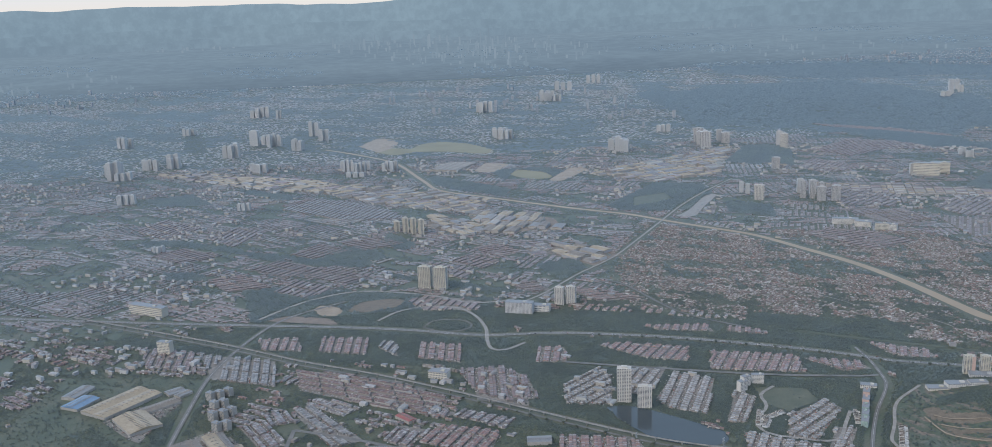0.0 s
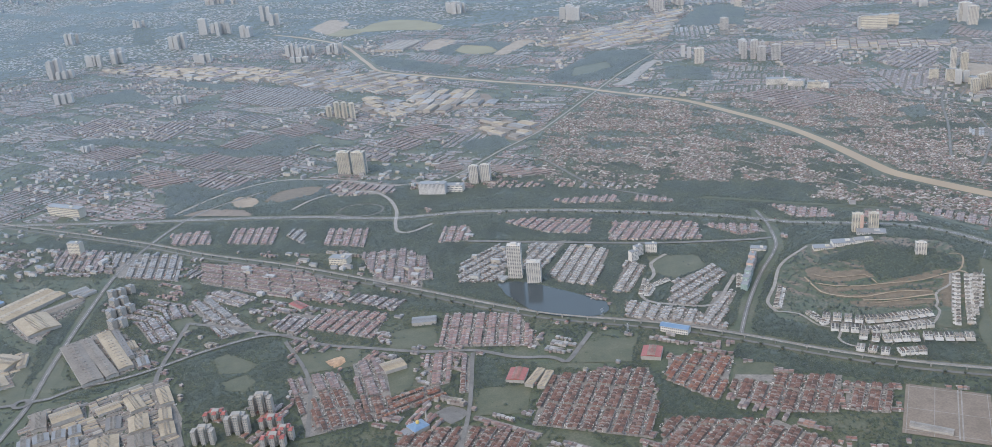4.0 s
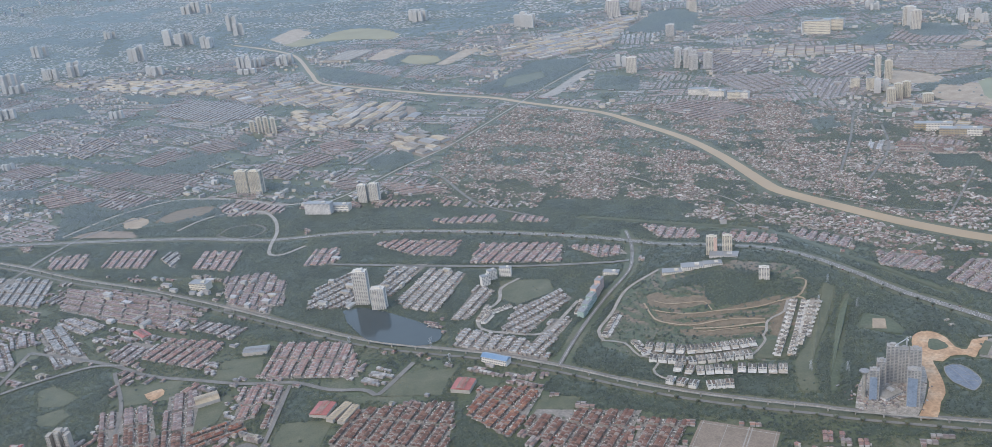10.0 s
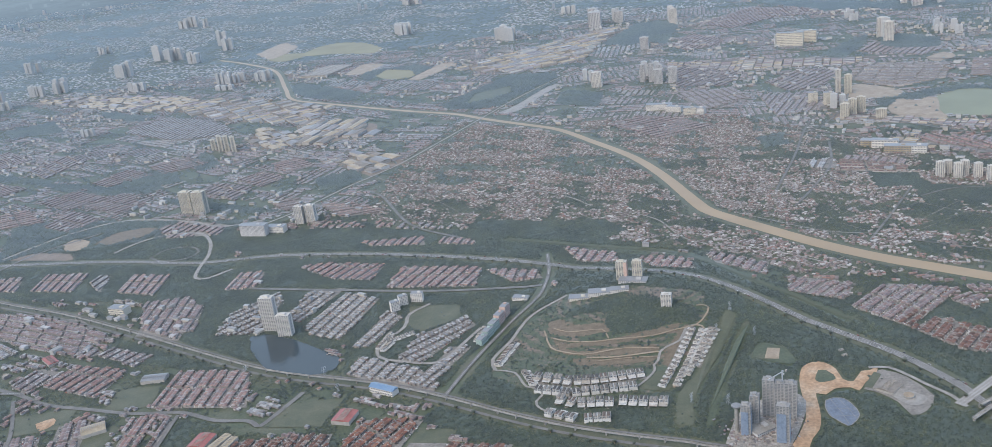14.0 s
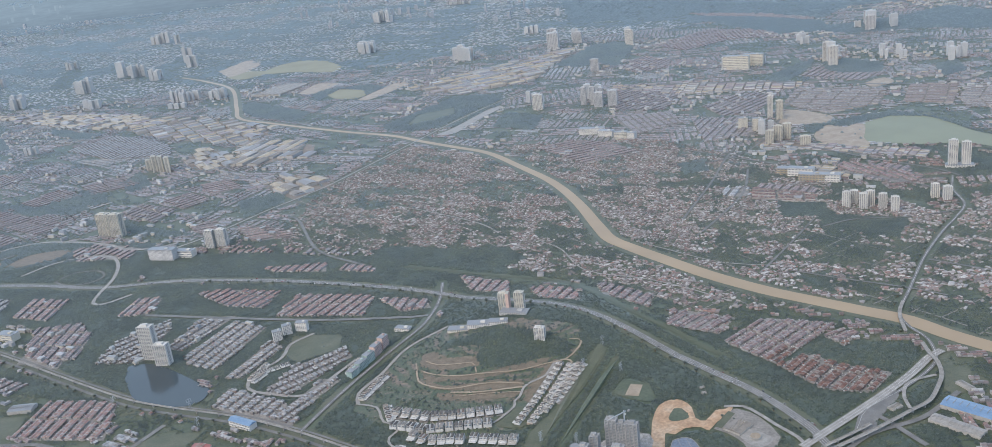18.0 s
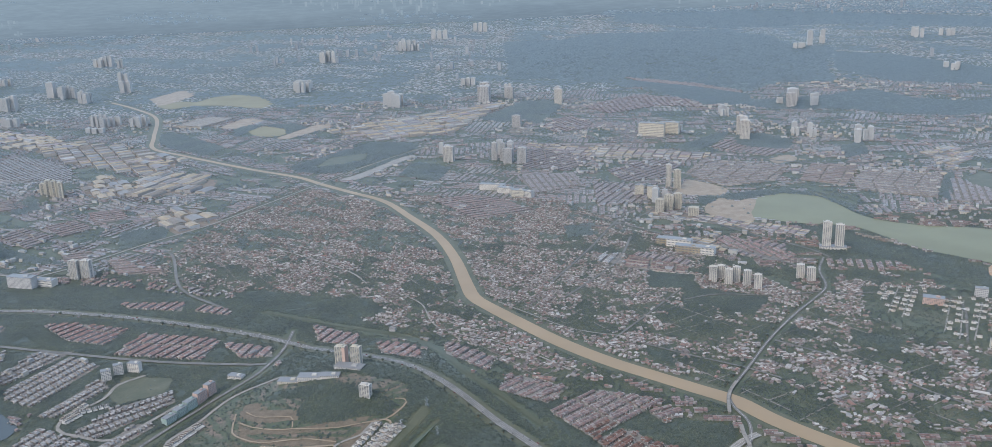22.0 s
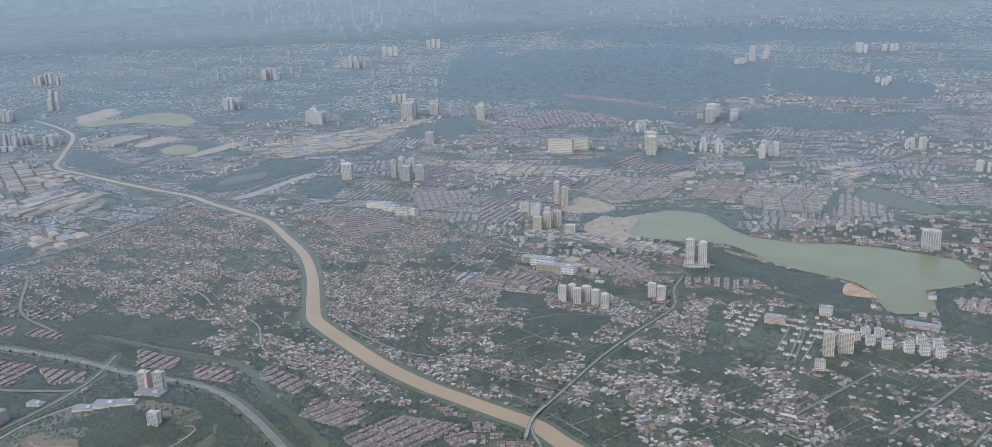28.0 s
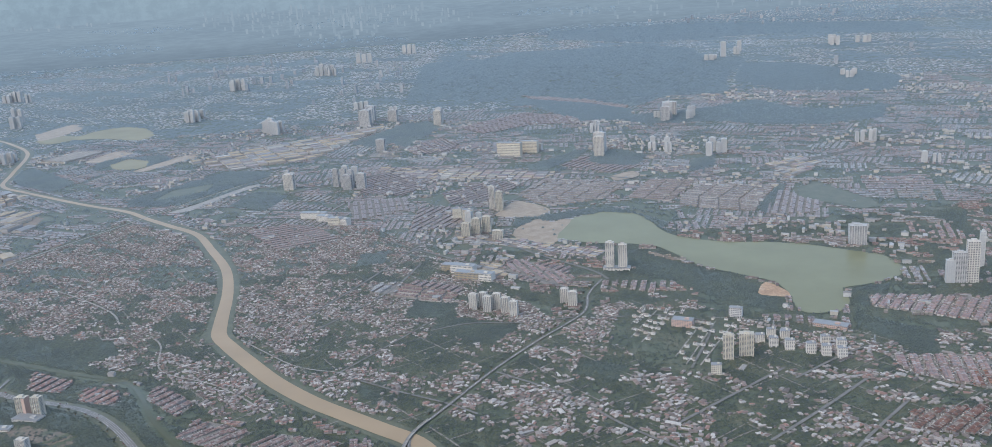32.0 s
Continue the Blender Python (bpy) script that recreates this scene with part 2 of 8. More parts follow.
# far town and towers: haze put into pale, low-contrast colours and sheen
FARC = [(0.38, 0.31, 0.28), (0.46, 0.44, 0.42), (0.3, 0.27, 0.26), (0.6, 0.57, 0.54), (0.26, 0.25, 0.25), (0.38, 0.28, 0.24)]
M["far_roofs"] = varied("hazed_town_roofs", FARC, 0.35, 1.0, scale=0.3, lean=0.8, sheen=0.5)
M["far_walls"] = varied("hazed_tower_walls", [(0.45, 0.45, 0.44), (0.49, 0.475, 0.45), (0.4, 0.41, 0.42)], 0.5, 0.6, dirt=0.15, scale=0.3, lean=0.2, sheen=0.5)
M["skyline"] = varied("hazed_skyline_walls", [(0.23, 0.25, 0.27), (0.27, 0.28, 0.29), (0.19, 0.215, 0.24)], 0.4, 0.9, dirt=0.15, scale=0.3, lean=0.2, sheen=0.5)
M["far_glass"] = varied("hazed_tower_glass", [(0.36, 0.37, 0.38), (0.41, 0.41, 0.41)], 0.4, 0.8, dirt=0.1, scale=0.3, lean=0.2, sheen=0.5)
WALLC = [(0.42, 0.41, 0.38), (0.47, 0.46, 0.44), (0.37, 0.34, 0.3), (0.44, 0.4, 0.34), (0.34, 0.33, 0.32)]
M["wall"] = varied("painted_wall", WALLC, 0.5, 0.5, lean=0.2)
M["town_wall"] = varied("town_wall", [(0.24, 0.22, 0.2), (0.33, 0.31, 0.29), (0.18, 0.165, 0.15), (0.22, 0.19, 0.17)], 0.5, 0.6, lean=0.4)
M["villa"] = varied("villa_plaster", [(0.6, 0.58, 0.54), (0.53, 0.51, 0.47), (0.43, 0.39, 0.34), (0.57, 0.55, 0.52)], 0.5, 0.4, by="object", lean=0.2)
M["patchwork"] = varied("patched_roof_sheets", [(0.489, 0.454, 0.42), (0.192, 0.163, 0.148), (0.328, 0.287, 0.259), (0.241, 0.163, 0.141), (0.403, 0.361, 0.327), (0.179, 0.157, 0.145), (0.452, 0.417, 0.383), (0.279, 0.194, 0.166), (0.217, 0.194, 0.185)], 0.6, 0.35, dirt=0.5, scale=3.0, lean=0.2)
M["village_roof"] = varied("village_roof_sheets", [(0.53, 0.51, 0.48), (0.239, 0.177, 0.156), (0.35, 0.314, 0.288), (0.268, 0.203, 0.178), (0.392, 0.359, 0.331), (0.438, 0.416, 0.394), (0.311, 0.282, 0.26), (0.148, 0.126, 0.116), (0.304, 0.189, 0.157), (0.227, 0.195, 0.177), (0.339, 0.332, 0.321), (0.197, 0.169, 0.154)], 0.6, 0.35, dirt=0.5, scale=3.0, lean=0.25, sheen=0.2)
M["car"] = varied("car_paint", [(0.42, 0.4, 0.38), (0.6, 0.58, 0.55), (0.25, 0.24, 0.23), (0.12, 0.11, 0.11), (0.3, 0.12, 0.09), (0.2, 0.2, 0.22), (0.5, 0.47, 0.44)], 0.3, 0.5, dirt=0.1)
M["car_one"] = varied("car_body_paint", [(0.6, 0.6, 0.6), (0.75, 0.75, 0.74), (0.3, 0.3, 0.31), (0.08, 0.08, 0.09), (0.35, 0.06, 0.05), (0.7, 0.7, 0.7)], 0.3, 0.5, by="object", dirt=0.1)
M["steel"] = surface("galvanised_steel", [(0.3, (0.4, 0.41, 0.42)), (0.7, (0.5, 0.51, 0.52))], 0.5, 0.4, 0.5)
M["gold"] = surface("golden_dome", [(0.3, (0.6, 0.42, 0.12)), (0.7, (0.7, 0.5, 0.16))], 0.5, 0.35, 0.6)
M["tan_roof"] = surface("tan_metal_roof", [(0.3, (0.33, 0.27, 0.19)), (0.7, (0.45, 0.38, 0.28))], 0.1, 0.6, 0.15, 1.0, 0.3)
M["grey_roof"] = surface("grey_metal_roof", [(0.3, (0.19, 0.165, 0.14)), (0.7, (0.28, 0.25, 0.215))], 0.1, 0.6, 0.15, 1.0, 0.3)
M["yard"] = surface("dusty_brown_concrete", [(0.3, (0.2, 0.16, 0.125)), (0.7, (0.28, 0.23, 0.185))], 0.08, 0.8, 0.15, 1.4, 0.4)
M["rubble"] = surface("building_site_rubble", [(0.3, (0.2, 0.185, 0.165)), (0.5, (0.31, 0.28, 0.24)), (0.7, (0.45, 0.41, 0.37))], 0.6, 0.6, 0.5, 2.5, 0.7)
M["green_net"] = surface("green_scaffold_net", [(0.3, (0.29, 0.38, 0.34)), (0.7, (0.4, 0.46, 0.42))], 0.4, 0.6, 0.4, 2.0, 0.4)
M["tower_white"] = surface("tower_white_paint", [(0.3, (0.5, 0.47, 0.42)), (0.7, (0.59, 0.56, 0.51))], 0.3, 0.55, 0.4, 2.0, 0.25, lean=0.45)
M["tower_cream"] = surface("tower_cream_paint", [(0.3, (0.46, 0.42, 0.34)), (0.7, (0.54, 0.5, 0.42))], 0.3, 0.55, 0.4, 2.0, 0.25, lean=0.45)
M["tower_grey"] = surface("tower_grey_concrete", [(0.3, (0.39, 0.385, 0.375)), (0.7, (0.5, 0.49, 0.475))], 0.3, 0.55, 0.4, 2.0, 0.3, lean=0.45)
M["tower_raw"] = surface("raw_tower_concrete", [(0.3, (0.25, 0.245, 0.235)), (0.7, (0.36, 0.35, 0.335))], 0.3, 0.6, 0.3, 2.0, 0.4, lean=0.3)
M["tower_red"] = surface("tower_terracotta_paint", [(0.3, (0.42, 0.29, 0.24)), (0.7, (0.48, 0.35, 0.3))], 0.3, 0.55, 0.4, 2.0, 0.25, lean=0.45)
M["glass"] = surface("dark_window_glass", [(0.3, (0.17, 0.18, 0.19)), (0.7, (0.24, 0.25, 0.26))], 0.5, 0.2, 0.5)
M["red_roof"] = surface("red_metal_roof", [(0.3, (0.31, 0.1, 0.085)), (0.7, (0.41, 0.15, 0.13))], 0.2, 0.5, 0.35, 1.5, 0.3)
M["blue_roof"] = surface("blue_metal_roof", [(0.3, (0.14, 0.24, 0.37)), (0.7, (0.2, 0.3, 0.43))], 0.2, 0.4, 0.5, 1.5, 0.25)
M["teal_net"] = surface("blue_safety_net", [(0.3, (0.17, 0.22, 0.29)), (0.7, (0.25, 0.3, 0.37))], 0.4, 0.6, 0.4, 2.0, 0.4)
M["liner"] = surface("blue_pond_liner", [(0.3, (0.13, 0.16, 0.21)), (0.7, (0.21, 0.24, 0.29))], 0.25, 0.5, 0.3, 1.2, 0.5)
M["white_line"] = surface("white_road_paint", [(0.3, (0.6, 0.6, 0.58)), (0.7, (0.75, 0.75, 0.72))], 0.5, 0.6, 0.4)


# ---- mesh helpers ----
def gz(x, y):
    """Height of the land: level, with one terraced hill, a far wooded ridge, and far land tilted up to fill the
    camera's view.
    """
    x, y = np.asarray(x, float), np.asarray(y, float)
    d = np.sqrt(((x - 73) / 62) ** 2 + ((y - 404) / 50) ** 2)
    z = 7.0 * np.clip(1.25 - d, 0, 1) ** 1.1
    d2 = np.sqrt(((x - 560) / 420) ** 2 + ((y - 1720) / 330) ** 2)
    rise = np.clip((np.hypot(x, y) - 2450) / 1900, 0, 1)
    return z + 12 * np.clip(1 - d2, 0, 1) ** 1.5 + 82 * rise * rise * (3 - 2 * rise) * (y > 0)


def seen(x, y, pad=30.0):
    """The wedge of land within the camera's view along its flight, which houses and trees keep to."""
    return (x > -250 - pad - 0.42 * y) & (x < 240 + pad + 0.76 * y)


_w = np.random.default_rng(21)
WAVES = np.c_[_w.uniform(0, 6.28, 14), 6.28 / np.geomspace(9, 75, 14), _w.uniform(0, 6.28, 14)]


def grove(x, y):
    """A smooth uneven field, about -2 to 2, that gathers trees and houses into patches."""
    return sum(np.sin(f * (x * math.cos(a) + y * math.sin(a)) + p) for a, f, p in WAVES) / 2.2


def mesh_data(name, verts, faces, mat, smooth=False):
    me = bpy.data.meshes.new(name)
    if isinstance(faces, np.ndarray):
        nf, k = faces.shape
        me.vertices.add(len(verts))
        me.vertices.foreach_set("co", np.asarray(verts, np.float32).ravel())
        me.loops.add(nf * k)
        me.loops.foreach_set("vertex_index", faces.astype(np.int32).ravel())
        me.polygons.add(nf)
        me.polygons.foreach_set("loop_start", np.arange(0, nf * k, k, dtype=np.int32))
        me.polygons.foreach_set("loop_total", np.full(nf, k, np.int32))
        me.polygons.foreach_set("use_smooth", np.zeros(nf, bool))
        me.update(calc_edges=True)
    else:
        me.from_pydata([tuple(v) for v in verts], [], faces)
        me.update()
    if smooth:
        me.polygons.foreach_set("use_smooth", [True] * len(me.polygons))
    me.materials.append(mat)
    return me


def thing(name, me, label="", category="", group="", kind="", at=None):
    ob = tagged(new(name, me), label, category, group, kind)
    if at is not None:
        ob.matrix_basis = at
    return ob


def part(name, me, parent, label=""):
    ob = tagged(new(name, me), label)
    ob.parent = parent
    return ob


def boxes(rows):
    """Joined boxes: rows of (x, y, z, sx, sy, sz, turn), z at the foot; with no under side."""
    r = np.asarray(rows, float).reshape(-1, 7)
    s = np.array([[-1, -1, 0], [1, -1, 0], [1, 1, 0], [-1, 1, 0], [-1, -1, 1], [1, -1, 1], [1, 1, 1], [-1, 1, 1]]) * (0.5, 0.5, 1)
    v = s[None] * r[:, None, 3:6]
    c, n = np.cos(r[:, 6])[:, None], np.sin(r[:, 6])[:, None]
    out = np.stack([v[..., 0] * c - v[..., 1] * n, v[..., 0] * n + v[..., 1] * c, v[..., 2]], -1) + r[:, None, :3]
    f = np.array([[0, 1, 5, 4], [1, 2, 6, 5], [2, 3, 7, 6], [3, 0, 4, 7], [4, 5, 6, 7]])
    return out.reshape(-1, 3), (f[None] + 8 * np.arange(len(r))[:, None, None]).reshape(-1, 4)


def tops(rows):
    """Level quads: rows as for boxes, the top face alone."""
    v, f = boxes(rows)
    return v.reshape(-1, 8, 3)[:, 4:].reshape(-1, 3), np.arange(len(v) // 2).reshape(-1, 4)


def roofs(rows, hip=0.0):
    """Joined ridged roofs: rows of (x, y, z, long, wide, rise, turn), the ridge along the length; hip draws its ends in."""
    r = np.asarray(rows, float).reshape(-1, 7)
    s = np.array([[-.5, -.5, 0], [.5, -.5, 0], [.5, .5, 0], [-.5, .5, 0], [-.5 + hip, 0, 1], [.5 - hip, 0, 1]])
    v = s[None] * r[:, None, 3:6]
    c, n = np.cos(r[:, 6])[:, None], np.sin(r[:, 6])[:, None]
    out = np.stack([v[..., 0] * c - v[..., 1] * n, v[..., 0] * n + v[..., 1] * c, v[..., 2]], -1) + r[:, None, :3]
    f = np.array([[0, 1, 5, 4], [2, 3, 4, 5], [1, 2, 5, 5], [3, 0, 4, 4]])
    quads = (f[None, :2] + 6 * np.arange(len(r))[:, None, None]).reshape(-1, 4)
    tris = (f[None, 2:, :3] + 6 * np.arange(len(r))[:, None, None]).reshape(-1, 3)
    return out.reshape(-1, 3), np.concatenate([quads[:, [0, 1, 2]], quads[:, [0, 2, 3]], tris])


def smooth_line(pts, step=4.0):
    """A flowing line through the points."""
    p = [Vector(q) for q in pts]
    p = [p[0] * 2 - p[1], *p, p[-1] * 2 - p[-2]]
    out = []
    for a, b, c, d in zip(p, p[1:], p[2:], p[3:]):
        n = max(2, int((c - b).length / step))
        for i in range(n):
            t = i / n
            out.append(0.5 * (2 * b + (c - a) * t + (2 * a - 5 * b + 4 * c - d) * t * t + (3 * b - a - 3 * c + d) * t ** 3))
    out.append(p[-2])
    return np.array([(q.x, q.y) for q in out])


def ribbon(line, width, lift, offset=0.0, follow=True):
    """A strip along a line; width may change along it."""
    d = np.gradient(line, axis=0)
    d /= np.linalg.norm(d, axis=1, keepdims=True) + 1e-9
    nrm = np.stack([-d[:, 1], d[:, 0]], -1)
    w = (np.asarray(width) * np.ones(len(line)))[:, None] / 2
    a, b = line + nrm * (offset + w), line + nrm * (offset - w)
    z = lambda q: (gz(q[:, 0], q[:, 1]) if follow else 0) + lift
    v = np.concatenate([np.c_[b, z(b) * np.ones(len(b))], np.c_[a, z(a) * np.ones(len(a))]])
    n = len(line)
    i = np.arange(n - 1)
    return v, np.stack([i, i + 1, n + i + 1, n + i], -1)


def sheet(name, pts, mat, lift, kind="structure", label="", category="", rounded=False):
    """A level patch of ground with that outline."""
    pts = smooth_line(list(pts) + [pts[0]], 6)[:-1] if rounded else np.array(pts, float)
    area = 0.5 * np.sum(pts[:, 0] * np.roll(pts[:, 1], -1) - pts[:, 1] * np.roll(pts[:, 0], -1))
    if area < 0:
        pts = pts[::-1]
    me = mesh_data(name, [(x, y, float(gz(x, y)) + lift) for x, y in pts], [tuple(range(len(pts)))], mat)
    return thing(name, me, label, category, kind=kind)


# ---- what lies where: a raster of the plan, one cell a metre and a half ----
X0, Y0, CELL = -900.0, 200.0, 1.5
NX, NY = 1500, 1100
plan = np.zeros((NY, NX), np.int16)
FREE, ROAD, WATER, FIELD, WOOD, ESTATE, VILLAGE, HILLSIDE, WORKS = 0, 1, 2, 3, 4, 5, 6, 7, 8


def window(pts, pad):
    lo, hi = np.min(pts, 0) - pad, np.max(pts, 0) + pad
    i0, i1 = np.clip(((lo[0] - X0) / CELL, (hi[0] - X0) / CELL), 0, NX).astype(int)
    j0, j1 = np.clip(((lo[1] - Y0) / CELL, (hi[1] - Y0) / CELL), 0, NY).astype(int)
    gx, gy = np.meshgrid(X0 + (np.arange(i0, i1) + 0.5) * CELL, Y0 + (np.arange(j0, j1) + 0.5) * CELL)
    return (slice(j0, j1), slice(i0, i1)), gx, gy


def inside(pts, x, y):
    p = np.asarray(pts, float)
    hit = np.zeros(np.shape(x), bool)
    for (ax, ay), (bx, by) in zip(p, np.roll(p, -1, 0)):
        if ay != by:
            hit ^= ((ay > y) != (by > y)) & (x < (bx - ax) * (y - ay) / (by - ay) + ax)
    return hit


def mark(pts, code, over=True):
    w, gx, gy = window(np.asarray(pts, float), 0)
    sel = inside(pts, gx, gy)
    if not over:
        sel &= plan[w] == FREE
    plan[w][sel] = code


def mark_line(line, half, code):
    for a, b in zip(line[:-1], line[1:]):
        w, gx, gy = window(np.array([a, b]), half)
        d = b - a
        t = np.clip(((gx - a[0]) * d[0] + (gy - a[1]) * d[1]) / (d @ d + 1e-9), 0, 1)
        plan[w][np.hypot(gx - a[0] - t * d[0], gy - a[1] - t * d[1]) < half] = code


def lies(x, y):
    i = np.clip(((np.asarray(x) - X0) / CELL).astype(int), 0, NX - 1)
    j = np.clip(((np.asarray(y) - Y0) / CELL).astype(int), 0, NY - 1)
    return plan[j, i]


# ---- ground ----
def steps(lo, a, b, hi, fine, n):
    left = a - (a - lo) * (np.linspace(1, 0, n, endpoint=False) ** 2)
    right = b + (hi - b) * (np.linspace(0, 1, n + 1)[1:] ** 2)
    return np.concatenate([left, np.arange(a, b + fine, fine), right])


gxs, gys = steps(-4600, -60, 210, 4600, 3, 40), steps(-300, 280, 520, 4700, 3, 50)
GX, GY = np.meshgrid(gxs, gys)
gi = np.arange(len(gxs) * len(gys)).reshape(GX.shape)
ground = thing("ground", mesh_data("ground", np.stack([GX, GY, gz(GX, GY)], -1).reshape(-1, 3),
               np.stack([gi[:-1, :-1], gi[:-1, 1:], gi[1:, 1:], gi[1:, :-1]], -1).reshape(-1, 4), M["ground"], True),
               "green and brown land reaching far hazy hills", "ground", kind="structure")

# ---- water ----
RIVER = [(-306, 1441), (-255, 1365), (-206, 1269), (-178, 1125), (-163, 1053), (-121, 1001), (-42, 914), (6, 867), (33, 828), (58, 794), (86, 755), (105, 702), (122, 648), (130, 595), (133, 538), (135, 516), (142, 499), (155, 473), (172, 441), (191, 413), (209, 392), (223, 376), (236, 361), (246, 340)]
river_line = smooth_line(RIVER + [(265, 312), (300, 270), (345, 225), (400, 180)], 4)
thing("river", mesh_data("river", *ribbon(river_line, np.interp(river_line[:, 1], [480, 600, 750, 1000], [9.4, 7.2, 5.8, 4.8]), 0.25), M["river"]), "broad silty brown river between grass banks", "river", kind="structure")
thing("riverbank", mesh_data("riverbank", *ribbon(river_line, 15, 0.12), M["grass"]), "mown grass banks along the brown river", "riverbank", kind="structure")
mark_line(river_line, 7.6, WATER)
LAKE = [(357, 638), (368, 671), (382, 690), (408, 698), (429, 684), (433, 659), (434, 625), (444, 605), (465, 587), (488, 578), (509, 565), (528, 544), (543, 525), (541, 498), (526, 484), (503, 479), (490, 477), (484, 457), (472, 445), (454, 448), (453, 460), (459, 480), (459, 501), (452, 512), (442, 526), (429, 546), (423, 574), (417, 594), (403, 606), (379, 617)]
sheet("lake", LAKE, M["lake"], 0.3, "structure", "large calm green lake with wooded shores", "lake", True)
mark(LAKE, WATER)
POND = [(-129, 436), (-124, 438), (-113, 433), (-104, 424), (-96, 415), (-87, 405), (-82, 398), (-83, 389), (-89, 385), (-102, 388), (-115, 397), (-122, 410), (-127, 423)]
sheet("pond", POND, M["pond"], 0.3, "structure", "dark still pond below two white towers", "pond", True)
mark(POND, WATER)
FAR_LAKE = [(-232, 1381), (-209, 1418), (-178, 1401), (-158, 1442), (-127, 1457), (-89, 1421), (-63, 1348), (-74, 1306), (-132, 1351), (-171, 1362), (-203, 1344)]
sheet("lake", FAR_LAKE, M["silt"], 0.3, "structure", "pale distant lake among city blocks", "lake", True)
mark(FAR_LAKE, WATER)
FAR_POND = [(-71, 1129), (-54, 1159), (-23, 1124), (-28, 1088), (-54, 1090)]
sheet("pond", FAR_POND, M["silt"], 0.3, "structure", "small pale distant pond", "pond", True)
mark(FAR_POND, WATER)

canal = smooth_line([(13, 519), (59, 487), (94, 464), (108, 440), (120, 408), (137, 379), (147, 357)], 4)
thing("canal", mesh_data("canal", *ribbon(canal, 2.4, 0.2), M["canal"]), "narrow green drainage canal between trees", "canal", kind="structure")
mark_line(canal, 3, WATER)

# ---- roads ----
ROADS = []


def road(name, pts, width, mat="asphalt", lift=0.3, label="", verge=1.0, lanes=0):
    line = smooth_line(pts, 4)
    ROADS.append(name)
    lift += 0.003 * len(ROADS)
    ob = thing(name, mesh_data(name, *ribbon(line, width, lift), M[mat]), label, "road", kind="structure")
    for k in range(lanes):
        off = (k - (lanes - 1) / 2) * width / max(lanes, 1)
        part("lane_line", mesh_data("lane_line", *ribbon(line, 0.07, lift + 0.02, off), M["white_line"]), ob)
    mark_line(line, width / 2 + verge, ROAD)
    return line


HWY = [(-269, 597), (-223, 580), (-177, 559), (-129, 551), (-77, 532), (-34, 511), (-1, 492), (23, 476), (49, 455), (70, 437), (92, 417), (109, 396), (125, 369), (139, 343), (151, 319), (159, 292), (160, 280)]
hwy_line = road("highway", [(-520, 680), (-380, 632)] + HWY + [(166, 250), (172, 200)], 3.8, label="busy grey dual highway between belts of trees", verge=3, lanes=4)
LRT = [(-339, 579), (-288, 537), (-243, 505), (-202, 471), (-165, 438), (-138, 414), (-116, 396), (-95, 383), (-73, 371), (-57, 361), (-35, 344), (-12, 324), (9, 308), (30, 295), (50, 284), (61, 277)]
lrt_line = smooth_line([(-450, 660)] + LRT + [(110, 252), (170, 222)], 4)
mark_line(lrt_line, 5, ROAD)
thing("verge", mesh_data("verge", *ribbon(lrt_line, 11, 0.09), M["grass"]), "mown grass verges along the railway", "verge", kind="structure")
thing("verge", mesh_data("verge", *ribbon(hwy_line, 9, 0.1), M["grass"]), "mown grass verges along the highway", "verge", kind="structure")
road("road", [(-285, 444), (-257, 428), (-235, 413), (-217, 398), (-195, 387), (-172, 376), (-150, 370), (-133, 358), (-120, 354), (-115.7, 350.2), (-112.7, 347.6), (-104.5, 358.8), (-96.7, 370.4)], 2.3, label="two lane estate road lined with trees", verge=0.8)
road("road", [(-356, 300), (-351, 335), (-347, 359), (-344, 383), (-344, 418), (-342, 473), (-337, 532), (-320, 590), (-300, 625), (-263, 652)], 2.6, label="wide grey road past the factories", verge=2.5, lanes=1)
road("road", [(32, 486), (29, 463), (22, 438), (15, 424), (-3, 401), (-21, 373), (-36, 346)], 1.9, label="grey link road under the hill", verge=3, lanes=1)
road("road", [(-321, 625), (-293, 657), (-260, 674), (-231, 667), (-199, 648), (-178, 629), (-159, 624), (-144, 628)], 2.9, "concrete", label="long curving interchange ramp", verge=1)
road("road", [(-241, 603), (-227, 619), (-210, 625), (-188, 619), (-177, 599), (-173, 572), (-175, 549), (-174, 533), (-166, 530), (-153, 539)], 2.3, "concrete", label="looping inner interchange ramp", verge=1)
road("road", [(-212, 582), (-204, 594), (-188, 592), (-181, 580), (-187, 571), (-202, 572), (-212, 582)], 1.4, label="small looping slip road inside the interchange", verge=1)
road("road", [(-153, 610), (-124, 634), (-88, 677), (-50, 717), (-16, 766), (22, 823), (66, 889), (112, 949), (170, 1014)], 1.9, "concrete", label="long straight pale expressway", verge=3)
road("road", [(-12, 362), (-12, 372), (-2, 387), (11, 407), (31, 420)], 1.6, "concrete", label="narrow pale lane round the hill")
road("road", [(-12, 362), (-4, 357), (-1, 344), (6, 338), (1.3, 331), (1.6, 325.6), (4.4, 322)], 1.1, "concrete", label="narrow pale lane between the villas", verge=0.3)
road("road", [(6, 338), (20, 334), (31, 330), (37.9, 328.4), (43.8, 330.1), (48.9, 334.8), (53.3, 339.9), (54.2, 344.3), (56.7, 346.8), (59.3, 352.5), (63.2, 355.4), (70, 358.4), (75.4, 366.7), (80.2, 367.6)], 1.1, "concrete", label="narrow pale lane between white villas", verge=0.3)
